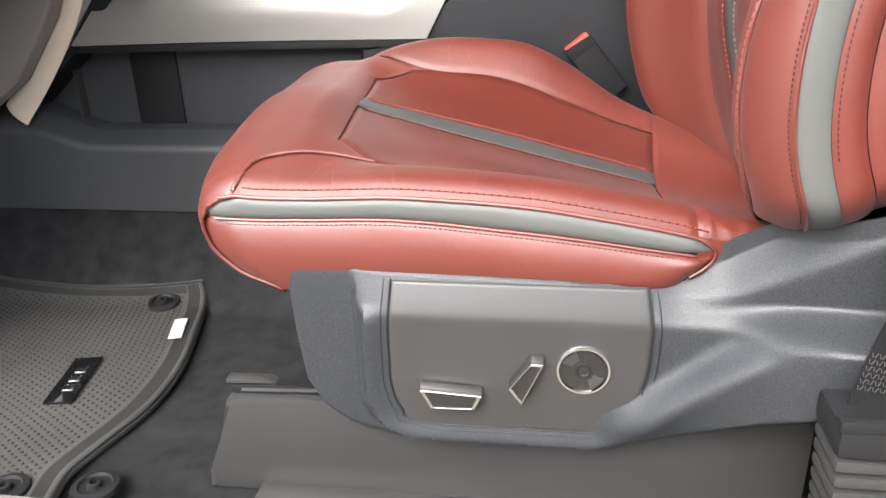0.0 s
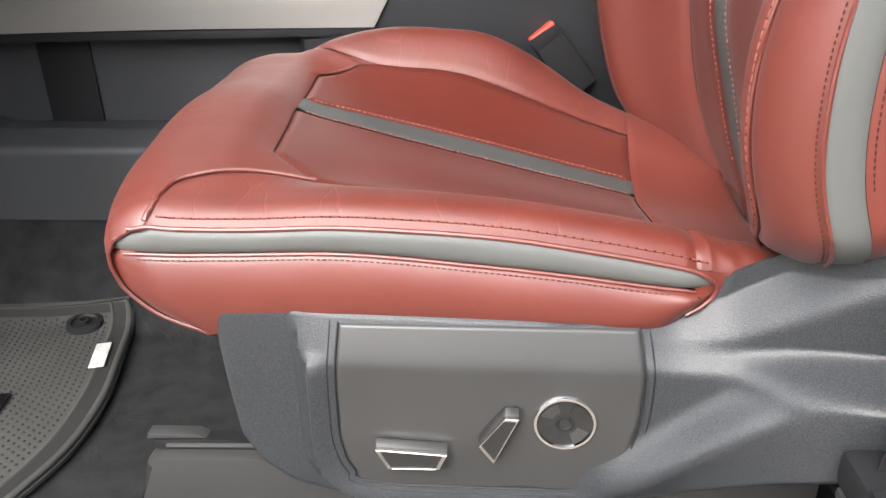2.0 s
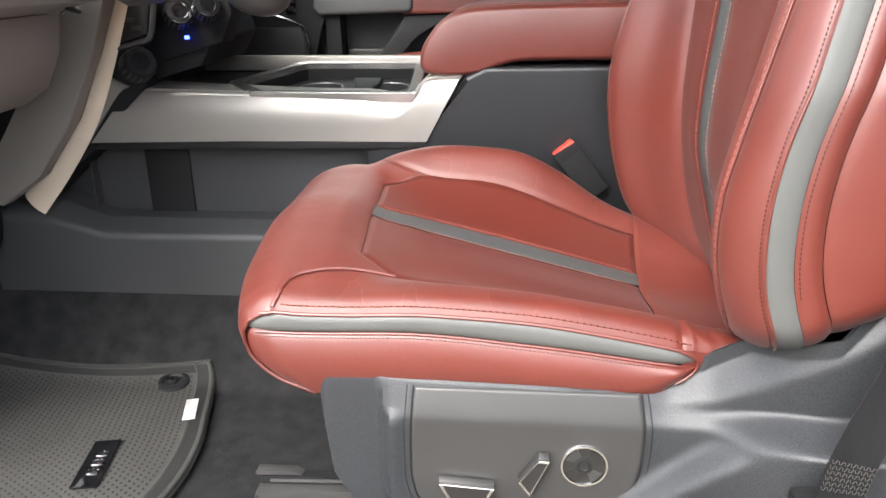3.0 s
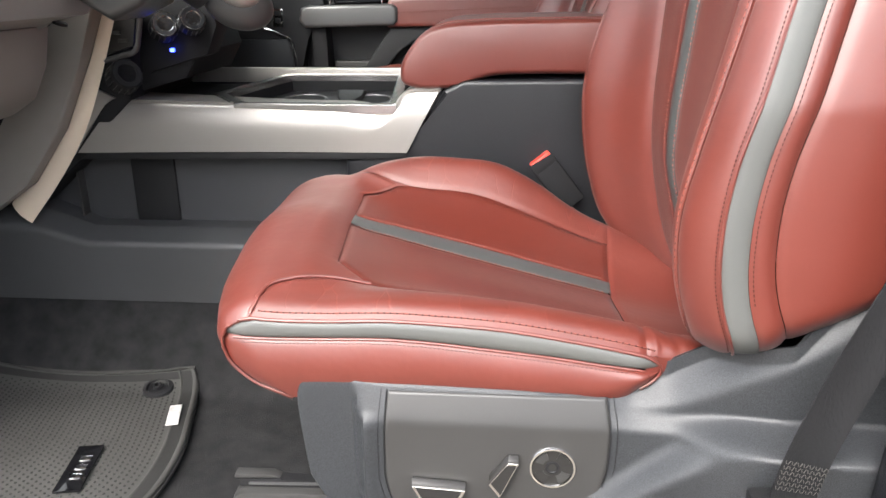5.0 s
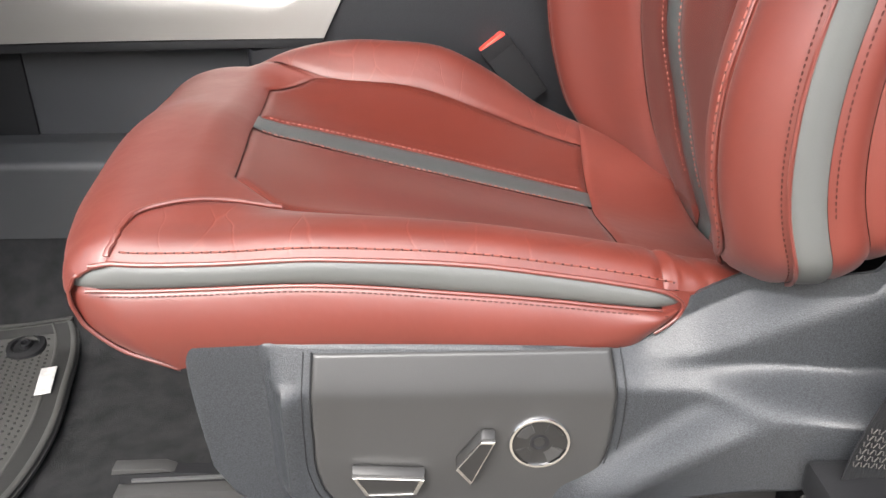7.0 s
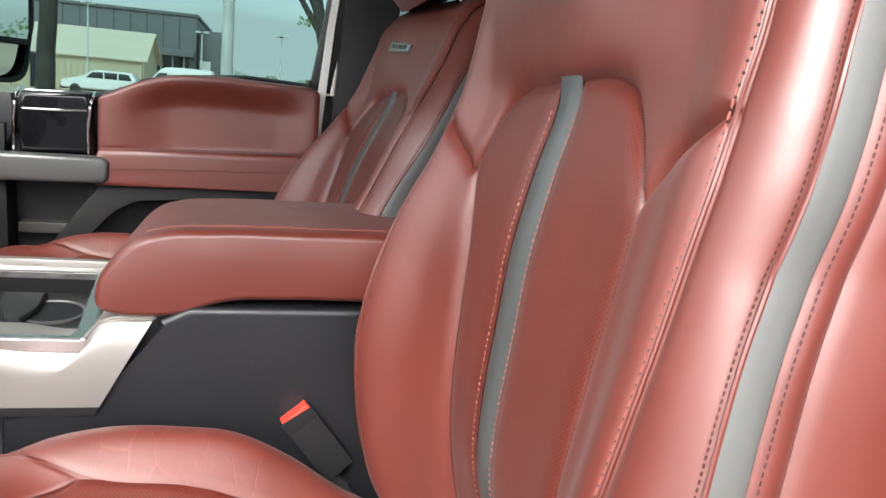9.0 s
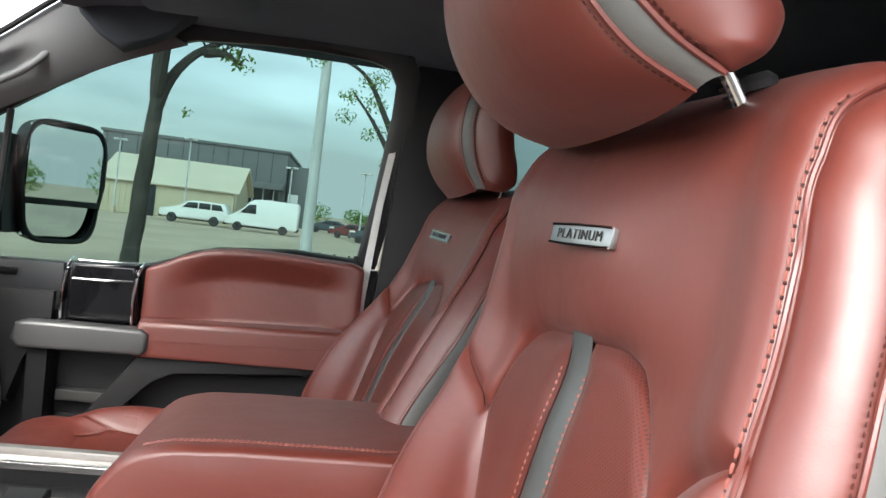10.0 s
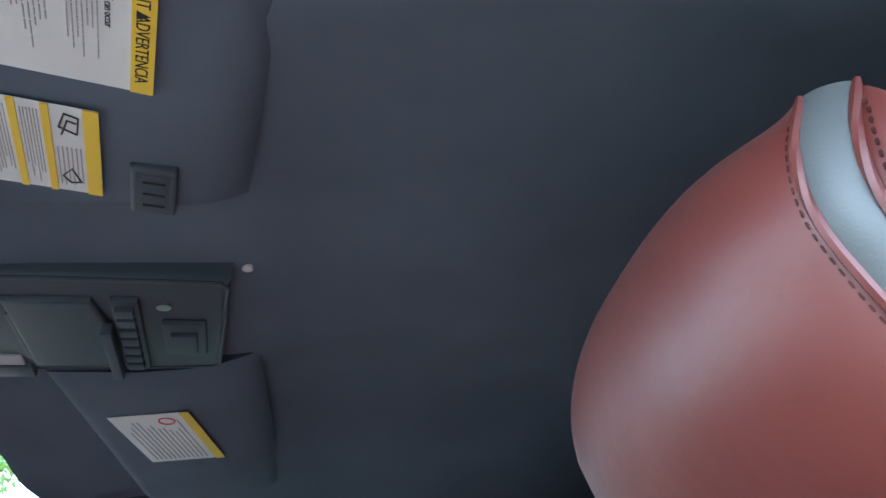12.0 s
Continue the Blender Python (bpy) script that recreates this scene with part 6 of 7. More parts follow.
# headliner: main panel, then side falls and front header
ROOF_Y = [-0.13, -0.10, -0.02, 0.08, 0.20, 0.24, 0.69, 1.13, 1.17, 1.29, 1.38, 1.44, 1.475]
ROOF_Z = [1.455, 1.50, 1.53, 1.545, 1.553, 1.567, 1.580, 1.567, 1.553, 1.535, 1.515, 1.495, 1.468]
yy = np.linspace(-0.13, 1.475, 120)
crown = hermite(ROOF_Y, ROOF_Z, yy)
xs = np.concatenate([np.linspace(-0.20, 0.24, 34), np.linspace(0.26, 2.03, 30)])
drop = np.interp(xs, [-0.20, -0.16, -0.05, 0.10, 0.19, 0.225, 0.26, 2.03], [0.066, 0.050, 0.026, 0.018, 0.014, 0.008, 0.0, 0.012])
pos = np.array([[(x, y, z - dd * (1 if 0.1 < y < 1.3 else max(0, 1 - (max(0.1 - y, y - 1.3)) / 0.16))) for y, z in zip(yy, crown)] for x, dd in zip(xs, drop)])
# the header is hollow above the driver's visor
pos[:, :, 2] += 0.035 * np.clip((0.30 - xs) / 0.06, 0, 1)[:, None] * np.clip((0.25 - yy) / 0.05, 0, 1)[None, :] * np.clip((yy + 0.13) / 0.05, 0, 1)[None, :]
# the front edge sweeps back towards the pillars
pos[:, :, 0] -= np.clip((0.05 - xs) / 0.25, 0, 1)[:, None] * (0.06 * (1 - ((yy - 0.69) / 0.72) ** 2) - 0.02)[None, :]
structure(sheet("ceiling", pos, headcloth, out=(0, 0, -1), sides="", back=0.03), "black cloth headliner with a stepped front", "ceiling")
structure(box("roof", (-0.30, -0.16, 1.63), (2.08, 1.55, 1.66), white_paint, bevel=0.01), "white painted cab roof", "roof")
structure(box("roof_edge_near", (-0.20, -0.17, 1.47), (2.05, -0.135, 1.63), black_vinyl, bevel=0.005), "black roof edge over the open door", "trim")
structure(prism("roof_edge_far", [(1.478, 1.492), (1.545, 1.492), (1.545, 1.63), (1.478, 1.63)], "x", 0.02, 2.05, black_vinyl, bevel=0.004), "black roof edge over the far door", "trim")
# windscreen pillar on the far side
pil = thing("windscreen_pillar", "grey cloth windscreen pillar with a grab handle", "pillar")
n = 60
up_l = spline([(-0.80, 1.36, 1.09), (-0.47, 1.375, 1.310), (-0.35, 1.38, 1.394), (-0.24, 1.385, 1.488), (-0.195, 1.39, 1.525)], n)
lo_l = spline([(-0.80, 1.42, 0.96), (-0.46, 1.425, 1.185), (-0.33, 1.43, 1.265), (-0.10, 1.44, 1.398), (0.02, 1.445, 1.450)], n)
pos = np.zeros((n, 24, 3))
for j, v in enumerate(np.linspace(0, 1, 24)):
    pos[:, j] = up_l * (1 - v) + lo_l * v + np.array((0, -0.022 * math.sin(math.pi * v) ** 0.7, 0))
t = np.linspace(0, 1, n)[:, None]
v = np.linspace(0, 1, 24)[None, :]
well = np.exp(-(((t - 0.56) / 0.17) ** 6)) * np.exp(-(((v - 0.42) / 0.13) ** 4))
pos[:, :, 1] += 0.030 * well
sheet("trim", pos, pillar_cloth, pil, "grey pillar trim", sides="", out=(0, -1, 0), back=0.02)
hb = spline([pos[22, 14] + (0, 0.0, 0.0), pos[24, 15] + (0, -0.02, -0.004), pos[34, 15] + (0, -0.028, -0.004), pos[43, 14] + (0, -0.02, 0), pos[45, 12] + (0, 0.0, 0.004)], 30)
tube("grab_handle", hb + (0, 0.008, 0), 0.009, pillar_cloth, pil, "grey grab handle", 12, flat=0.8)
tube("windscreen_seal", up_l + (0, -0.012, 0.004), 0.006, matte_black, pil, "black rubber seal", 8)
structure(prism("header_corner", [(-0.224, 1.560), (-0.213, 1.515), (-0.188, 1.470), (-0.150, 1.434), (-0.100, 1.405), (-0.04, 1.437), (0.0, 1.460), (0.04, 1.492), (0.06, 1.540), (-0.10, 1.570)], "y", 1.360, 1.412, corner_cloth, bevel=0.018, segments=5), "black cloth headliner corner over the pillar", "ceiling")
# near pillar, dash side of the open door, closes the view
structure(prism("a_pillar_near", [(-0.80, 0.96), (-0.80, 1.10), (-0.20, 1.50), (-0.05, 1.50)], "y", -0.14, -0.06, pillar_cloth, bevel=0.01), "grey pillar beside the open door", "pillar")
bm = bmesh.new()
bm.faces.new([bm.verts.new(p) for p in ((-0.85, -0.02, 1.06), (-0.85, 1.38, 1.06), (-0.24, 1.36, 1.52), (-0.24, 0.02, 1.52))])
ws = part("windscreen", bm, clear_glass, None, "", False)
structure(ws, "clear windscreen glass over the dash", "window")
ws.visible_shadow = False
structure(box("firewall", (-1.30, -0.12, 0.03), (-1.24, 1.56, 1.06), black_plastic, bevel=0.004), "black bulkhead under the dash", "wall")


# ---- visors, labels, overhead console ----
def plane_pose(a, b, c):
    """The pose of a plate whose corner is a, one edge runs to b, and c lies across."""
    a, b, c = Vector(a), Vector(b), Vector(c)
    ex = (b - a).normalized()
    ez = ex.cross(c - a).normalized()
    ey = ez.cross(ex)
    m = Matrix((ex, ey, ez)).transposed().to_4x4()
    m.translation = a
    return m


def visor(y0, y1, z0, z1, label):
    v = thing("sun_visor", label, "sun visor", "sun visors")
    x0, x1 = -0.075, 0.215 if y0 < 0.6 else 0.190
    n = 24
    pos = np.zeros((n, n, 3))
    for i, a in enumerate(edge_spaced(n)):
        for j, b in enumerate(edge_spaced(n)):
            y = y0 + (y1 - y0) * b
            x = x0 + (x1 - x0) * a + (0.03 * (b if y0 > 0.6 else 1 - b) if a < 0.5 else 0) * (1 - 2 * a)
            x += (0.20 * (y1 - y) * a if y0 < 0.6 else 0)
            edge = min(1, min(a, 1 - a) / 0.07) * min(1, min(b, 1 - b) / 0.05)
            pos[i, j] = (x, y, z0 + (z1 - z0) * b - 0.010 * math.sqrt(max(edge, 0)) + (0.034 * a**4 if y0 > 0.6 else 0.020 * a**8))
    sheet("panel", pos, headcloth, v, "black cloth visor", sides="", out=(0, 0, -1), back=0.02)
    return v


vd = visor(-0.05, 0.475, 1.556, 1.560, "black cloth sun visor with warning labels above driver")
vp = visor(0.845, 1.33, 1.542, 1.492, "black cloth sun visor with a white label")


def label_plate(parent, corners, name="label"):
    """A paper label from three corners: start, along, across; facing down into the cab."""
    a, b, c = (Vector(p) for p in corners)
    m = plane_pose(a, b, c)
    w, h = (b - a).length, (m.inverted() @ c).y
    p = box(name, (0, 0, -0.0006), (w, h, 0.0), paper, parent, 0.0, "printed white warning label", m=m)
    return p, m, w, h


# driver label beside the clip: three columns, three yellow heads
B, m, w, h = label_plate(vd, ((0.025, 0.417, 1.5445), (0.102, 0.435, 1.5445), (0.049, 0.307, 1.5440)))

def down_of(m):
    return 1 if m.col[2][2] < 0 else -1


def on_face(parent, m, x0, x1, y0, y1, mat_, name, lift=0.0012):
    """A flat coloured field on the lower face of a label."""
    up = down_of(m) < 0
    return box(name, (x0, y0, -0.0006 - lift if up else 0.0), (x1, y1, 0.0 if up else lift), mat_, parent, 0, m=m)


def bars(parent, m, x0, x1, y0, y1, rows, along_y=True, seed=1, mat_=print_gray):
    """Thin lines of print on the lower face of a label."""
    rnd = random.Random(seed)
    bm = bmesh.new()
    z0, z1 = (-0.0014, 0.0) if down_of(m) < 0 else (0.0, 0.0008)
    for k in range(rows):
        f = rnd.uniform(0.7, 1.0)
        if along_y:
            s = (x1 - x0) / rows
            q, end = y0 + (y1 - y0) * (1 - f), y1
            while q < end:
                step = rnd.uniform(0.03, 0.09) * (y1 - y0)
                add_box(bm, (x0 + s * (k + 0.34), q, z0), (x0 + s * (k + 0.60), min(end, q + step), z1), 0, m)
                q += step + 0.012 * (y1 - y0)
        else:
            s = (y1 - y0) / rows
            add_box(bm, (x0, y0 + s * (k + 0.3), z0), (x0 + (x1 - x0) * f, y0 + s * (k + 0.62), z1), 0, m)
    return tagged(part("print", bm, mat_, parent, "", False), kind="stuff")


for x0, x1 in ((0.86, 1.0), (0.50, 0.57), (0.22, 0.29)):
    on_face(B, m, w * x0, w * x1, 0, h, yellow, "yellow_band")
for k, (x0, x1) in enumerate(((0.03, 0.20), (0.31, 0.48), (0.59, 0.84))):
    bars(B, m, w * x0, w * x1, h * 0.08, h * 0.92 if k < 2 else h * 0.55, 6, True, k)
for nm, pts in (("pictogram", ((0.64, 0.78), (0.70, 0.93), (0.82, 0.90), (0.80, 0.72), (0.64, 0.78))), ("pictogram", ((0.66, 0.70), (0.72, 0.86), (0.80, 0.84))), ("pictogram", ((0.63, 0.20), (0.72, 0.30), (0.80, 0.14), (0.70, 0.12), (0.63, 0.20)))):
    tube(nm, [m @ Vector((w * p, h * q, 0.0008 * down_of(m))) for p, q in pts], 0.0008, print_black, B, "black line drawing", 5)

A, m, w, h = label_plate(vd, ((0.058, 0.275, 1.5440), (0.171, 0.303, 1.5440), (0.112, 0.060, 1.5435)))
on_face(A, m, w * 0.87, w * 1.0, 0, h, yellow, "yellow_band")


def lettering(parent, m, text, x, y, size, squeeze=1.0, mat_=None):
    """Print that runs down the label, its head towards the yellow band."""
    cu = bpy.data.curves.new("lettering", "FONT")
    cu.body, cu.size, cu.extrude = text, size, 0.0002
    tmp = bpy.data.objects.new("lettering", cu)
    me = bpy.data.meshes.new_from_object(tmp)
    bpy.data.objects.remove(tmp)
    turn = Matrix(((0, 1, 0, x), (-squeeze, 0, 0, y), (0, 0, 1, 0.0014), (0, 0, 0, 1)))
    me.transform(m @ turn)
    return finish("lettering", me, mat_ or print_black, parent, "black print", False)


lettering(A, m, "WARNING  AVERTISSEMENT  ADVERTENCIA", w * 0.895, h * 0.93, w * 0.105, 0.80)
for yy_ in (0.722, 0.342):
    bm = bmesh.new()
    bm.faces.new([bm.verts.new(m @ Vector((w * 0.895 + p, h * yy_ + q, 0.0015))) for p, q in ((0, 0.004), (0, -0.004), (0.009, 0))])
    part("warning_mark", bm, print_black, A, "", False)
lettering(A, m, "DEATH or SERIOUS INJURY can occur", w * 0.735, h * 0.68, w * 0.062, 0.78)
lettering(A, m, "de BLESSURES GRAVES ou MORTELLES", w * 0.47, h * 0.80, w * 0.062, 0.80)
lettering(A, m, "de MUERTE o SERIA LESION", w * 0.20, h * 0.80, w * 0.062, 0.80)
for k, (x0, x1, f) in enumerate(((0.04, 0.18, 0.80), (0.26, 0.45, 0.82), (0.53, 0.71, 0.66))):
    bars(A, m, w * x0, w * x1, h * 0.10, h * f, 7, True, 7 + k)
cx_, cy_ = w * 0.63, h * 0.80
ring_pts = [m @ Vector((cx_ + 0.021 * math.cos(a), cy_ + 0.026 * math.sin(a), 0.0010)) for a in np.linspace(0, math.tau, 41)[:-1]]
tube("prohibition_ring", ring_pts, 0.0017, print_red, A, "red ring", 6, True)
tube("prohibition_bar", [m @ Vector((cx_ + 0.015 * s, cy_ - 0.018 * s, 0.0010)) for s in (-1, 1)], 0.0014, print_red, A, "red bar", 6)
on_face(A, m, cx_ - 0.007, cx_ + 0.009, cy_ - 0.012, cy_ + 0.010, print_gray, "pictogram", 0.0006)

P, m, w, h = label_plate(vp, ((-0.026, 0.958, 1.5180), (0.088, 0.940, 1.5225), (-0.044, 1.140, 1.5010)))
on_face(P, m, w * 0.88, w * 1.0, 0, h, yellow, "yellow_band")
bars(P, m, w * 0.08, w * 0.82, h * 0.12, h * 0.94, 12, True, 21)
ring_pts = [m @ Vector((w * 0.66 + 0.011 * math.cos(a), h * 0.14 + 0.011 * math.sin(a), 0.0008 * down_of(m))) for a in np.linspace(0, math.tau, 25)[:-1]]
tube("prohibition_ring", ring_pts, 0.0012, print_red, P, "red ring", 6, True)

clip = thing("visor_clip", "black ribbed visor clip under the visor", "visor clip")
cm = Matrix.Translation((0.144, 0.430, 1.5490)) @ pose(0, 0, 0, 0, 0, 12)
box("plate", (-0.019, -0.034, -0.005), (0.019, 0.034, 0.012), overhead_plastic, clip, 0.0045, m=cm, segments=3)
box("recess", (-0.013, -0.028, -0.0056), (0.013, 0.028, -0.003), overhead_plastic, clip, 0.001, m=cm)
for k in range(3):
    box("rib", (-0.008, -0.018 + 0.017 * k, -0.0075), (0.010, -0.0165 + 0.017 * k, -0.004), smooth_plastic, clip, 0.0005, m=cm)

oc = thing("overhead_console", "black overhead console with map lights and glasses bin", "overhead console")
pl_ = [(0.200, 0.612), (0.190, 0.845), (-0.02, 0.862), (-0.155, 0.850), (-0.215, 0.80), (-0.235, 0.73), (-0.215, 0.66), (-0.16, 0.618), (0.0, 0.608)]
prism("housing", pl_, "z", 1.5470, 1.6020, overhead_plastic, oc, 0.010, "black housing", 3)
tube("edge_trim", [(0.99 * p, 0.735 + 0.985 * (q - 0.735), 1.5480) for p, q in [(a[0] + (b[0] - a[0]) * f, a[1] + (b[1] - a[1]) * f) for a, b in zip(pl_, pl_[1:] + pl_[:1]) for f in (0.04, 0.5, 0.96)]], 0.0025, overhead_plastic, oc, "", 8, True)
prism("glasses_bin", [(0.056, 0.648), (0.066, 0.70), (0.066, 0.80), (0.054, 0.832), (-0.034, 0.835), (-0.036, 0.65)], "z", 1.5400, 1.5520, overhead_plastic, oc, 0.006, "", 3)
for y in (0.665, 0.838):
    box("map_light", (-0.088, y - 0.026, 1.5440), (-0.048, y + 0.020, 1.5490), print_gray, oc, 0.003, "milky map light lens")
box("dome_bar", (-0.040, 0.690, 1.5435), (-0.034, 0.815, 1.5490), overhead_plastic, oc, 0.001)
box("button_plate", (-0.200, 0.665, 1.5430), (-0.100, 0.80, 1.5490), overhead_plastic, oc, 0.004)
box("switch_strip", (0.075, 0.645, 1.5390), (0.105, 0.835, 1.5490), overhead_plastic, oc, 0.003)
for k in range(7):
    box("key", (0.080, 0.655 + k * 0.025, 1.5320), (0.100, 0.673 + k * 0.025, 1.5410), overhead_plastic, oc, 0.002)
box("tab", (0.062, 0.70, 1.5250), (0.074, 0.84, 1.5410), overhead_plastic, oc, 0.002)
box("roof_switch", (0.125, 0.70, 1.5390), (0.175, 0.79, 1.5490), overhead_plastic, oc, 0.005)
box("roof_rocker", (0.135, 0.72, 1.5330), (0.165, 0.77, 1.5420), overhead_plastic, oc, 0.003)
lathe("screw", [(0.008, 0), (0.008, 0.004), (0.0, 0.005)], pose(0.130, 0.665, 1.5470, 180, 0, 0), silver, oc, "", 16)
for x, y in ((-0.185, 0.68), (-0.19, 0.71), (-0.195, 0.745)):
    box("button", (x - 0.008, y - 0.01, 1.5410), (x + 0.008, y + 0.01, 1.5490), overhead_plastic, oc, 0.002)
lathe("dome_pin", [(0.006, 0), (0.006, 0.004), (0.0, 0.006)], pose(0.215, 0.624, 1.5750, 180, 0, 0), paper, oc, "", 12)
for y, x in ((0.47, -0.03), (0.86, -0.07)):
    box("visor_pivot", (x - 0.02, y - 0.02, 1.540), (x + 0.03, y + 0.015, 1.560), overhead_plastic, oc, 0.005)
# the console's cross lines run aslant to the cab
for o in oc.children_recursive:
    o.data.transform(Matrix(((1, -0.14, 0, -0.012 + 0.14 * 0.612), (0, 1, 0, -0.020), (0, 0, 1, -0.003), (0, 0, 0, 1))))

# ---- outside ----
structure(box("ground", (-600, -600, -1.2), (600, 600, -0.95), asphalt, bevel=0), "pale concrete lot reaching the horizon", "ground")
G = -0.95
# unseen wall, added to block low sky light from the open door
structure(box("sky_block_wall", (-9, -3.6, G), (9, -3.35, 1.5), wall_gray, bevel=0.02), "added unseen dark wall keeping low sky light off the open side", "wall")
# out-of-view slab, added to set the light bounced up into the cab
structure(box("bounce_slab", (-14, -3.3, G - 0.02), (14, 8.0, G + 0.012), slab_concrete, bevel=0), "unseen pale concrete slab under the truck, added for bounced light", "pavement")
mir = thing("door_mirror", "black two-pane towing mirror on the far door", "door mirror")
mm = Matrix.Translation((-0.352, 1.85, 1.11)) @ pose(0, 0, 0, 0, 0, -33)
bm = bmesh.new()
ringsm = []
for xx, f in ((-0.07, 0.80), (-0.04, 0.95), (0.0, 1.0), (0.012, 1.0), (0.014, 0.95), (0.008, 0.90)):
    loop = []
    for k in range(40):
        a = k * math.tau / 40
        c, s = math.cos(a), math.sin(a)
        loop.append(bm.verts.new(mm @ Vector((xx, 0.130 * f * math.copysign(abs(c) ** 0.45, c) * (1 + 0.10 * (s < 0) * -1), 0.165 * (f if f == 1 else f + 0.02) * math.copysign(abs(s) ** 0.45, s)))))
    ringsm.append(loop)
for a, b in zip(ringsm, ringsm[1:]):
    for k in range(40):
        bm.faces.new((a[k], a[(k + 1) % 40], b[(k + 1) % 40], b[k]))
bm.faces.new(ringsm[0][::-1])
part("housing", bm, black_plastic, mir, "black housing")
box("upper_glass", (0.004, -0.112, -0.045), (0.009, 0.114, 0.145), mirror_glass, mir, 0.0, "flat mirror glass", m=mm)
box("lower_glass", (0.004, -0.110, -0.146), (0.009, 0.112, -0.062), mirror_glass, mir, 0.0, "wide-angle mirror glass", m=mm @ pose(0, 0, 0, 0, 5, 4))
box("divider", (0.006, -0.115, -0.062), (0.016, 0.117, -0.045), black_plastic, mir, 0.003, m=mm)
for z in (1.03, 1.17):
    box("arm", (-0.56, 1.55, z - 0.02), (-0.46, 1.82, z + 0.02), black_plastic, mir, 0.012)
prism("bracket", [(-0.60, 0.97), (-0.60, 1.20), (-0.44, 1.22), (-0.42, 0.97)], "y", 1.68, 1.80, black_plastic, mir, 0.02)
for k in range(7):
    box("rib", (-0.47, 1.76, 1.0 + 0.028 * k), (-0.425, 1.79, 1.012 + 0.028 * k), black_plastic, mir, 0.003)


def wheel(parent, x, y, z, r):
    wl_ = new("wheel")
    wl_.parent = parent
    lathe("tyre", [(r * 0.6, -0.12), (r * 0.95, -0.11), (r, -0.06), (r, 0.06), (r * 0.95, 0.11), (r * 0.6, 0.12)], pose(x, y, z, 90, 0, 0), tyre_mat, wl_, "", 24)
    lathe("rim", [(r * 0.62, -0.11), (r * 0.62, 0.125), (r * 0.5, 0.10), (r * 0.2, 0.115), (0.0, 0.12)], pose(x, y, z, 90, 0, 0), steel_pole, wl_, "", 24)


def vehicle(name, label, category, x0, y, prof, glass, wheels, paint, width, group=""):
    """A parked vehicle: side outline drawn through its width, side windows, wheels, lamps."""
    v = thing(name, label, category, group)
    prism("body", [(x0 + p, G + q) for p, q in prof], "y", y, y + width, paint, v, 0.12, "", 3)
    for gpts in glass:
        prism("window", [(x0 + p, G + q) for p, q in gpts], "y", y - 0.012, y + 0.05, dark_glass, v, 0.004, "dark side glass")
    for wx, r in wheels:
        wheel(v, x0 + wx, y + 0.10, G + r, r)
    xs_ = [p for p, q in prof]
    box("bumper", (x0 + min(xs_) - 0.05, y + 0.02, G + 0.35), (x0 + min(xs_) + 0.2, y + width - 0.02, G + 0.60), black_plastic, v, 0.05)
    box("bumper", (x0 + max(xs_) - 0.2, y + 0.02, G + 0.35), (x0 + max(xs_) + 0.05, y + width - 0.02, G + 0.60), black_plastic, v, 0.05)
    box("headlamp", (x0 + min(xs_) + 0.05, y - 0.015, G + 0.85), (x0 + min(xs_) + 0.5, y + 0.2, G + 1.02), paper, v, 0.03)
    box("skirt", (x0 + min(xs_) + 0.9, y - 0.01, G + 0.30), (x0 + max(xs_) - 1.0, y + 0.1, G + 0.42), black_plastic, v, 0.03)
    return v


vehicle("delivery_van", "white high-roof delivery van parked on the lot", "van", -8.55, 61.0,
        [(0.0, 0.45), (0.0, 1.0), (0.25, 1.15), (1.0, 1.35), (1.75, 2.25), (2.2, 2.55), (3.2, 2.62), (5.55, 2.58), (5.65, 2.3), (5.65, 0.40)],
        [[(1.15, 1.42), (1.82, 2.12), (2.35, 2.15), (2.40, 1.42)]], [(1.05, 0.36), (4.55, 0.36)], white_paint, 2.0)
vehicle("suv", "white sport utility vehicle parked beside the van", "car", -14.0, 63.5,
        [(0.0, 0.45), (0.0, 1.0), (0.3, 1.12), (1.35, 1.22), (2.1, 1.80), (2.6, 1.90), (5.0, 1.88), (5.35, 1.30), (5.4, 0.45)],
        [[(1.75, 1.28), (2.2, 1.72), (2.95, 1.76), (2.95, 1.28)], [(3.05, 1.28), (3.05, 1.76), (3.95, 1.76), (3.95, 1.28)], [(4.05, 1.28), (4.05, 1.76), (4.75, 1.74), (5.0, 1.28)]],
        [(1.0, 0.40), (4.3, 0.40)], white_paint, 2.0)
CAR = [(0.0, 0.4), (0.05, 0.85), (1.1, 1.0), (1.8, 1.45), (3.2, 1.48), (4.0, 1.05), (4.6, 0.95), (4.6, 0.4)]
CARG = [[(1.35, 1.02), (1.9, 1.38), (2.45, 1.40), (2.45, 1.02)], [(2.55, 1.02), (2.55, 1.40), (3.1, 1.40), (3.6, 1.05)]]
for k, (x, y) in enumerate(((1.2, 64), (-0.6, 72), (4.2, 78), (-3.0, 85), (7.5, 70))):
    vehicle("car", ("dark parked saloon car on the lot", "maroon parked saloon car on the lot", "black parked car on the lot", "dark parked car behind the van", "yellow parked car on the lot")[k],
            "car", x, y, CAR, CARG, [(0.85, 0.33), (3.7, 0.33)], car_paint[(0, 1, 2, 0, 3)[k]], 1.8, "parked cars")

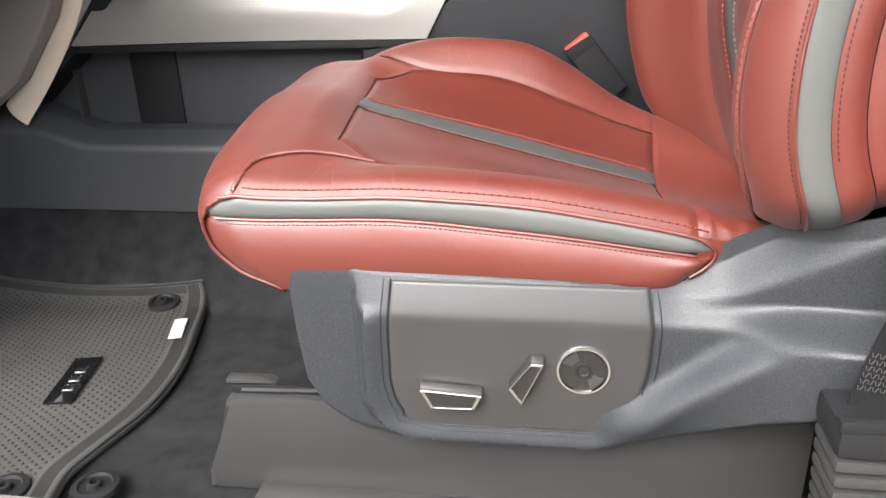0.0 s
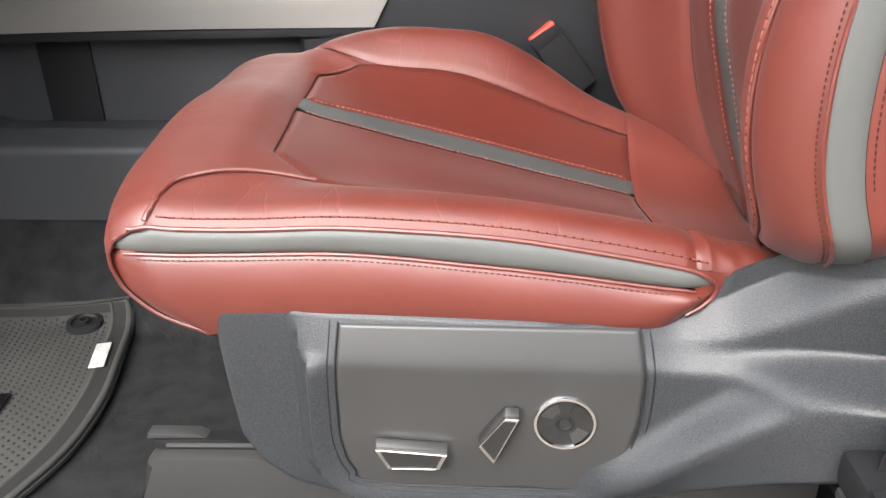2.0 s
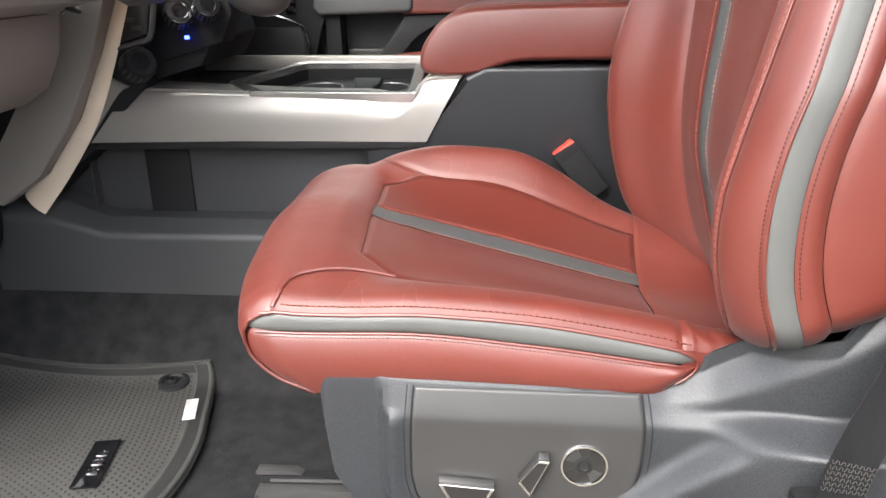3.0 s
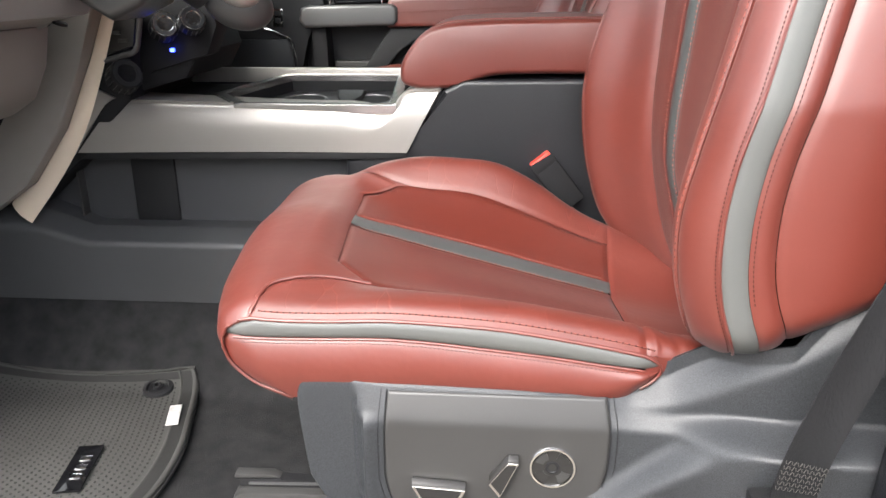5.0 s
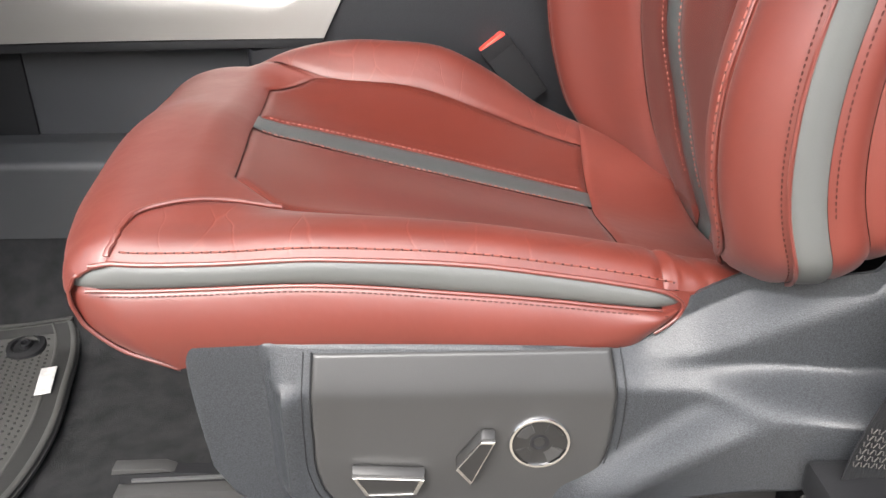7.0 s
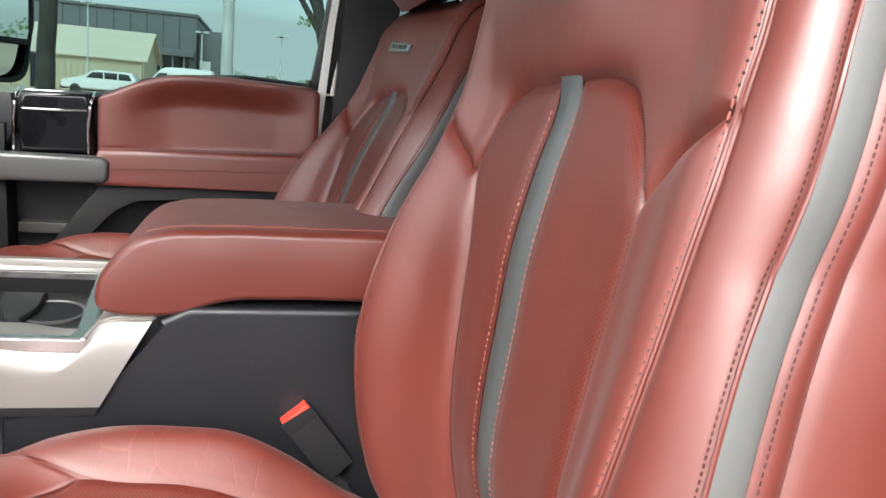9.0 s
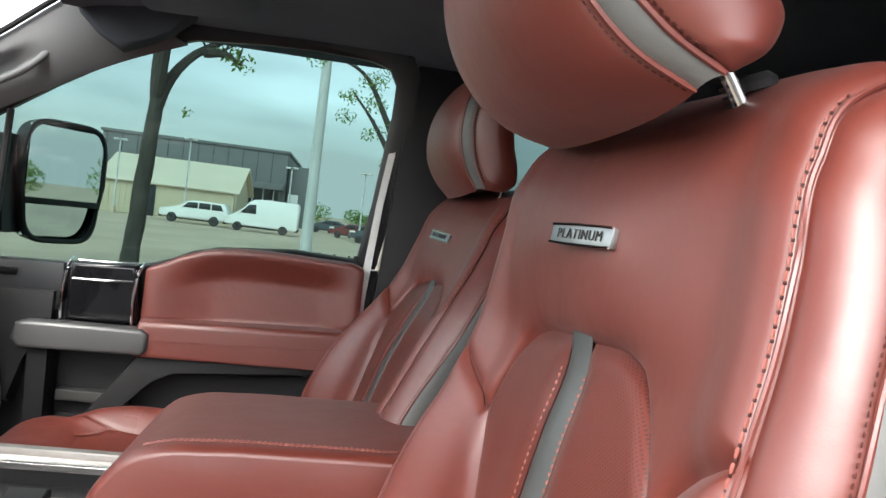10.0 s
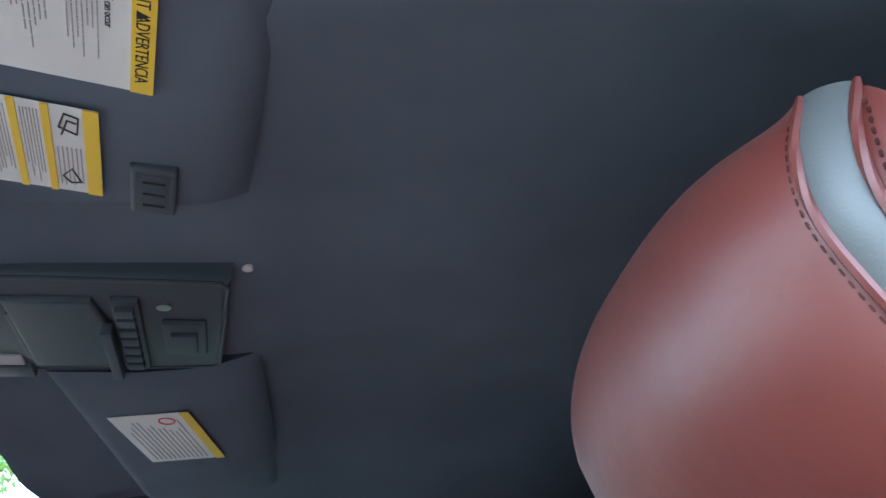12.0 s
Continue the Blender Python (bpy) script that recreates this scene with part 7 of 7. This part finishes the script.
shop = thing("dealership", "long dark grey flat-roofed dealership building", "building")
box("wall", (-27.5, 92, G), (-6.5, 118, 7.6), wall_gray, shop, 0.05, "grey clad wall")
box("end_block", (-6.4, 94, G), (-3.6, 118, 6.4), wall_gray, shop, 0.05)
box("parapet", (-27.7, 91.8, 7.6), (-6.3, 118, 7.95), wall_gray, shop, 0.05)
box("recess", (-13.0, 91.9, G), (-7.2, 92.05, 3.2), dark_glass, shop, 0.0, "dark glazed entrance")
box("canopy", (-14.0, 90.2, 3.2), (-6.6, 92.0, 3.9), wall_gray, shop, 0.05)
for k in range(5):
    box("mullion", (-12.6 + 1.2 * k, 91.8, G), (-12.45 + 1.2 * k, 91.95, 3.2), steel_pole, shop, 0.0)
for k in range(12):
    box("cladding_joint", (-27.0 + 1.7 * k, 91.97, 3.9), (-26.94 + 1.7 * k, 92.02, 7.6), black_plastic, shop, 0.0)
box("sign", (-6.2, 93.9, 1.4), (-5.0, 94.02, 3.0), white_paint, shop, 0.0)
left = thing("workshop", "pale grey low workshop wing beside the dealership", "building")
box("wall", (-48, 96, G), (-27.8, 118, 5.6), steel_pole, left, 0.05)
for k in range(3):
    box("door", (-45 + 5.5 * k, 95.9, G), (-41 + 5.5 * k, 96.05, 3.2), wall_gray, left, 0.02)
shed = thing("shed", "tan metal shed with a pale pitched roof", "building")
box("wall", (-21.4, 73, G), (-9.6, 84, 2.2), wall_tan, shed, 0.02)
prism("gable", [(73, 2.2), (78.5, 4.6), (84, 2.2)], "x", -21.4, -9.6, wall_tan, shed, 0.0)
for y0, z0, y1, z1 in ((72.6, 2.05, 78.5, 4.75), (78.5, 4.75, 84.4, 2.05)):
    pos = np.array([[(x, y0 + (y1 - y0) * v, z0 + (z1 - z0) * v) for v in np.linspace(0, 1, 4)] for x in np.linspace(-21.9, -9.1, 30)])
    sheet("roof", pos, roof_tan, shed, "pale metal roof", sides="", out=(0, 0, 1), back=0.12)
for k in range(26):
    box("rib", (-21.7 + 0.49 * k, 72.95, G), (-21.66 + 0.49 * k, 73.01, 2.2), wall_tan, shed, 0.0)
box("opening", (-18.5, 72.9, G), (-16.6, 73.02, 1.9), dark_glass, shed, 0.0)


def light_pole(name, x, y, r, h, label, heads=2):
    p = thing(name, label, "lamp post", "lamp posts")
    tube("pole", [(x, y, G), (x, y, G + h * 0.5), (x, y, G + h)], lambda t: r * (1 - 0.35 * t), steel_pole, p, "", 14)
    lathe("foot", [(r * 2.2, 0), (r * 2.2, 0.5), (r * 1.8, 0.55)], pose(x, y, G, 0, 0, 0), asphalt, p, "concrete foot", 16)
    for s in (-1, 1)[:heads]:
        box("lamp_head", (x + s * 0.2 - 0.35, y - 0.2, G + h - 0.05), (x + s * 0.2 + 0.35, y + 0.2, G + h + 0.12), steel_pole, p, 0.04)


light_pole("lamp_post", -0.62, 25, 0.20, 11, "thick pale steel lamp post near the kerb")
for x, y, h in ((-19.3, 70, 6.4), (-13.4, 70, 7.2), (-4.4, 70, 5.8), (2.2, 70, 6.1), (9.0, 85, 8)):
    light_pole("lamp_post", x, y, 0.09, h, "slim pale steel lamp post on the lot")
structure(box("grass_strip", (0.6, 24.5, G), (14, 27.5, G + 0.06), grass_mat, bevel=0.02), "mown grass island on the lot", "grass")
structure(box("grass_near", (-7.5, 6.8, G), (-3.2, 12, G + 0.05), grass_mat, bevel=0.02), "mown grass verge beside the tree", "grass")
rail = thing("fence", "low dark rail fence by the grass", "fence")
for k in range(6):
    box("post", (-0.2 + 0.5 * k, 26.0, G), (-0.13 + 0.5 * k, 26.07, G + 0.75), black_plastic, rail, 0.005)
for z in (0.3, 0.62):
    box("rail", (-0.25, 26.01, G + z), (2.4, 26.06, G + z + 0.07), black_plastic, rail, 0.005)


def add_leaves(bm, centre, radius, count, size, rnd):
    for _ in range(count):
        d = Vector((rnd.gauss(0, 1), rnd.gauss(0, 1), rnd.gauss(0, 1))).normalized() * radius * rnd.random() ** 0.4
        p = Vector(centre) + Vector((d.x, d.y, d.z * 0.7))
        a = Vector((rnd.uniform(-1, 1), rnd.uniform(-1, 1), rnd.uniform(-1, 1))).normalized()
        b = a.orthogonal().normalized()
        s = size * rnd.uniform(0.6, 1.3)
        bm.faces.new([bm.verts.new(p + q) for q in (a * s, b * s * 0.45, -a * s, -b * s * 0.45)])


def tree(label, root, trunk, limbs, clumps, r, seed, leaf_size=0.05, count=60):
    rnd = random.Random(seed)
    t = thing("tree", label, "tree", "trees")
    bm = bmesh.new()
    base = Vector(root)
    pts = spline([base + Vector(p) for p in trunk], 40)
    pts[:, 0] += np.array([0.03 * noise.noise(Vector((0, 0, p[2] * 2.0 + seed))) for p in pts])
    add_tube(bm, pts, lambda q: r * (1.35 - 0.6 * min(1, q * 3) if q < 0.1 else 1.0 - 0.35 * q) * (1 + 0.10 * noise.noise(Vector((q * 12, seed, 0)))), 14)
    part("trunk", bm, bark, t)
    for k, l in enumerate(limbs):
        bm = bmesh.new()
        lp = spline([base + Vector(p) for p in l], 16)
        add_tube(bm, lp, lambda q: r * 0.55 * (1 - 0.85 * q) + 0.006, 8)
        for s in range(4):
            i = rnd.randint(5, 14)
            st = Vector(lp[i])
            en = st + Vector((rnd.uniform(-0.5, 0.5), rnd.uniform(-0.5, 0.5), rnd.uniform(0.0, 0.4)))
            add_tube(bm, [st, (st + en) / 2 + Vector((0, 0, 0.05)), en], lambda q: 0.014 * (1 - 0.8 * q) + 0.002, 5)
        part("limb", bm, bark, t)
    bm = bmesh.new()
    for c, rad in clumps:
        add_leaves(bm, base + Vector(c), rad, int(count * rad * rad * 10), leaf_size, rnd)
    tagged(part("crown", bm, leaf, t, "", False), kind="stuff")
    return t


rnd = random.Random(5)
tree("grey-barked tree with a forked trunk beyond window", (-1.85, 9, G), [(-0.16, 0, 0), (-0.13, 0, 1.2), (-0.07, 0, 2.2), (-0.03, 0, 2.9), (-0.01, 0, 3.2)],
     [[(-0.02, 0, 3.1), (-0.08, 0.1, 3.4), (-0.10, 0.2, 4.0), (-0.2, 0.2, 5.2)], [(-0.01, 0, 3.05), (0.10, 0, 3.4), (0.30, 0.05, 3.7), (0.62, 0.1, 3.95), (1.2, 0.2, 4.6)], [(-0.02, 0, 3.15), (0.1, -0.3, 3.8), (0.3, -0.5, 5.0)],
      [(0.45, 0.1, 3.8), (0.70, 0.0, 3.78), (0.90, 0, 3.68)]],
     [((0.72, 0.1, 3.85), 0.20), ((0.90, 0.0, 3.70), 0.20), ((0.4, 0.0, 4.5), 0.7), ((-0.5, 0.2, 4.7), 0.7), ((1.3, 0.3, 4.8), 0.7), ((0.3, 0.1, 5.6), 1.1), ((0.32, 0, 3.05), 0.10)], 0.125, 3, 0.038, 110)
tree("leafy tree reaching in behind the window edge", (1.75, 16, G), [(0.15, 0, 0), (0.05, 0, 2.0), (-0.25, 0, 3.4), (-0.5, 0, 6)],
     [[(-0.1, 0, 2.9), (-0.5, 0, 3.5), (-0.9, 0, 4.1), (-1.4, 0, 4.7)], [(-0.25, 0, 3.4), (-0.7, 0, 4.3), (-1.2, 0.1, 5.1), (-2.2, 0, 5.5)]],
     [((-1.0, 0, 4.95), 0.35), ((-1.45, 0, 4.6), 0.28), ((-1.5, 0, 4.15), 0.25), ((-0.95, 0, 3.85), 0.22), ((-0.9, 0, 4.5), 0.32), ((-2.2, 0, 5.25), 0.25), ((-0.5, 0, 4.0), 0.28), ((-0.4, 0, 5.5), 0.7), ((-0.5, 0, 3.3), 0.2), ((-0.3, 0.2, 7.0), 1.3)], 0.15, 9, 0.040, 130)
cl = [((rnd.uniform(-2.4, 1.4), rnd.uniform(-3.6, 2.6), rnd.uniform(6.2, 9.4)), rnd.uniform(0.45, 1.0)) for _ in range(40)]
cl += [((0.3, 0.2, 6.1), 0.35), ((-1.6, -1.0, 5.4), 0.5)]
tree("green leafy tree beyond the windscreen", (-7.4, 13.8, G), [(-1.6, 0, 0), (-1.6, 0, 1.5), (-1.5, 0, 4.0), (-1.2, 0, 7.0)],
     [[(-1.5, 0, 3.9), (-0.8, 0.4, 5.2), (0.2, 0.9, 6.2)], [(-1.5, 0, 4.0), (-2.2, 0.2, 5.4), (-2.6, 0.1, 6.8)], [(-1.45, 0, 4.4), (-0.9, -1.2, 5.6), (0.1, -2.4, 6.6)]], cl, 0.20, 17, 0.09, 34)
woods = bmesh.new()
for k in range(46):
    x, y = -70 + 4.2 * k + rnd.uniform(-2, 2), 150 + rnd.uniform(-6, 10)
    add_leaves(woods, (x, y, G + rnd.uniform(1.5, 2.6)), rnd.uniform(1.8, 3.2), 420, 0.24, rnd)
for k in range(24):
    x, y = 60 + rnd.uniform(-3, 8), -60 + 8 * k
    add_leaves(woods, (x, y, G + rnd.uniform(1.8, 3.5)), rnd.uniform(2.0, 4.0), 620, 0.20, rnd)
tagged(part("far_woods", woods, leaf, None, "", False), "dark green line of distant trees", "trees", kind="stuff")
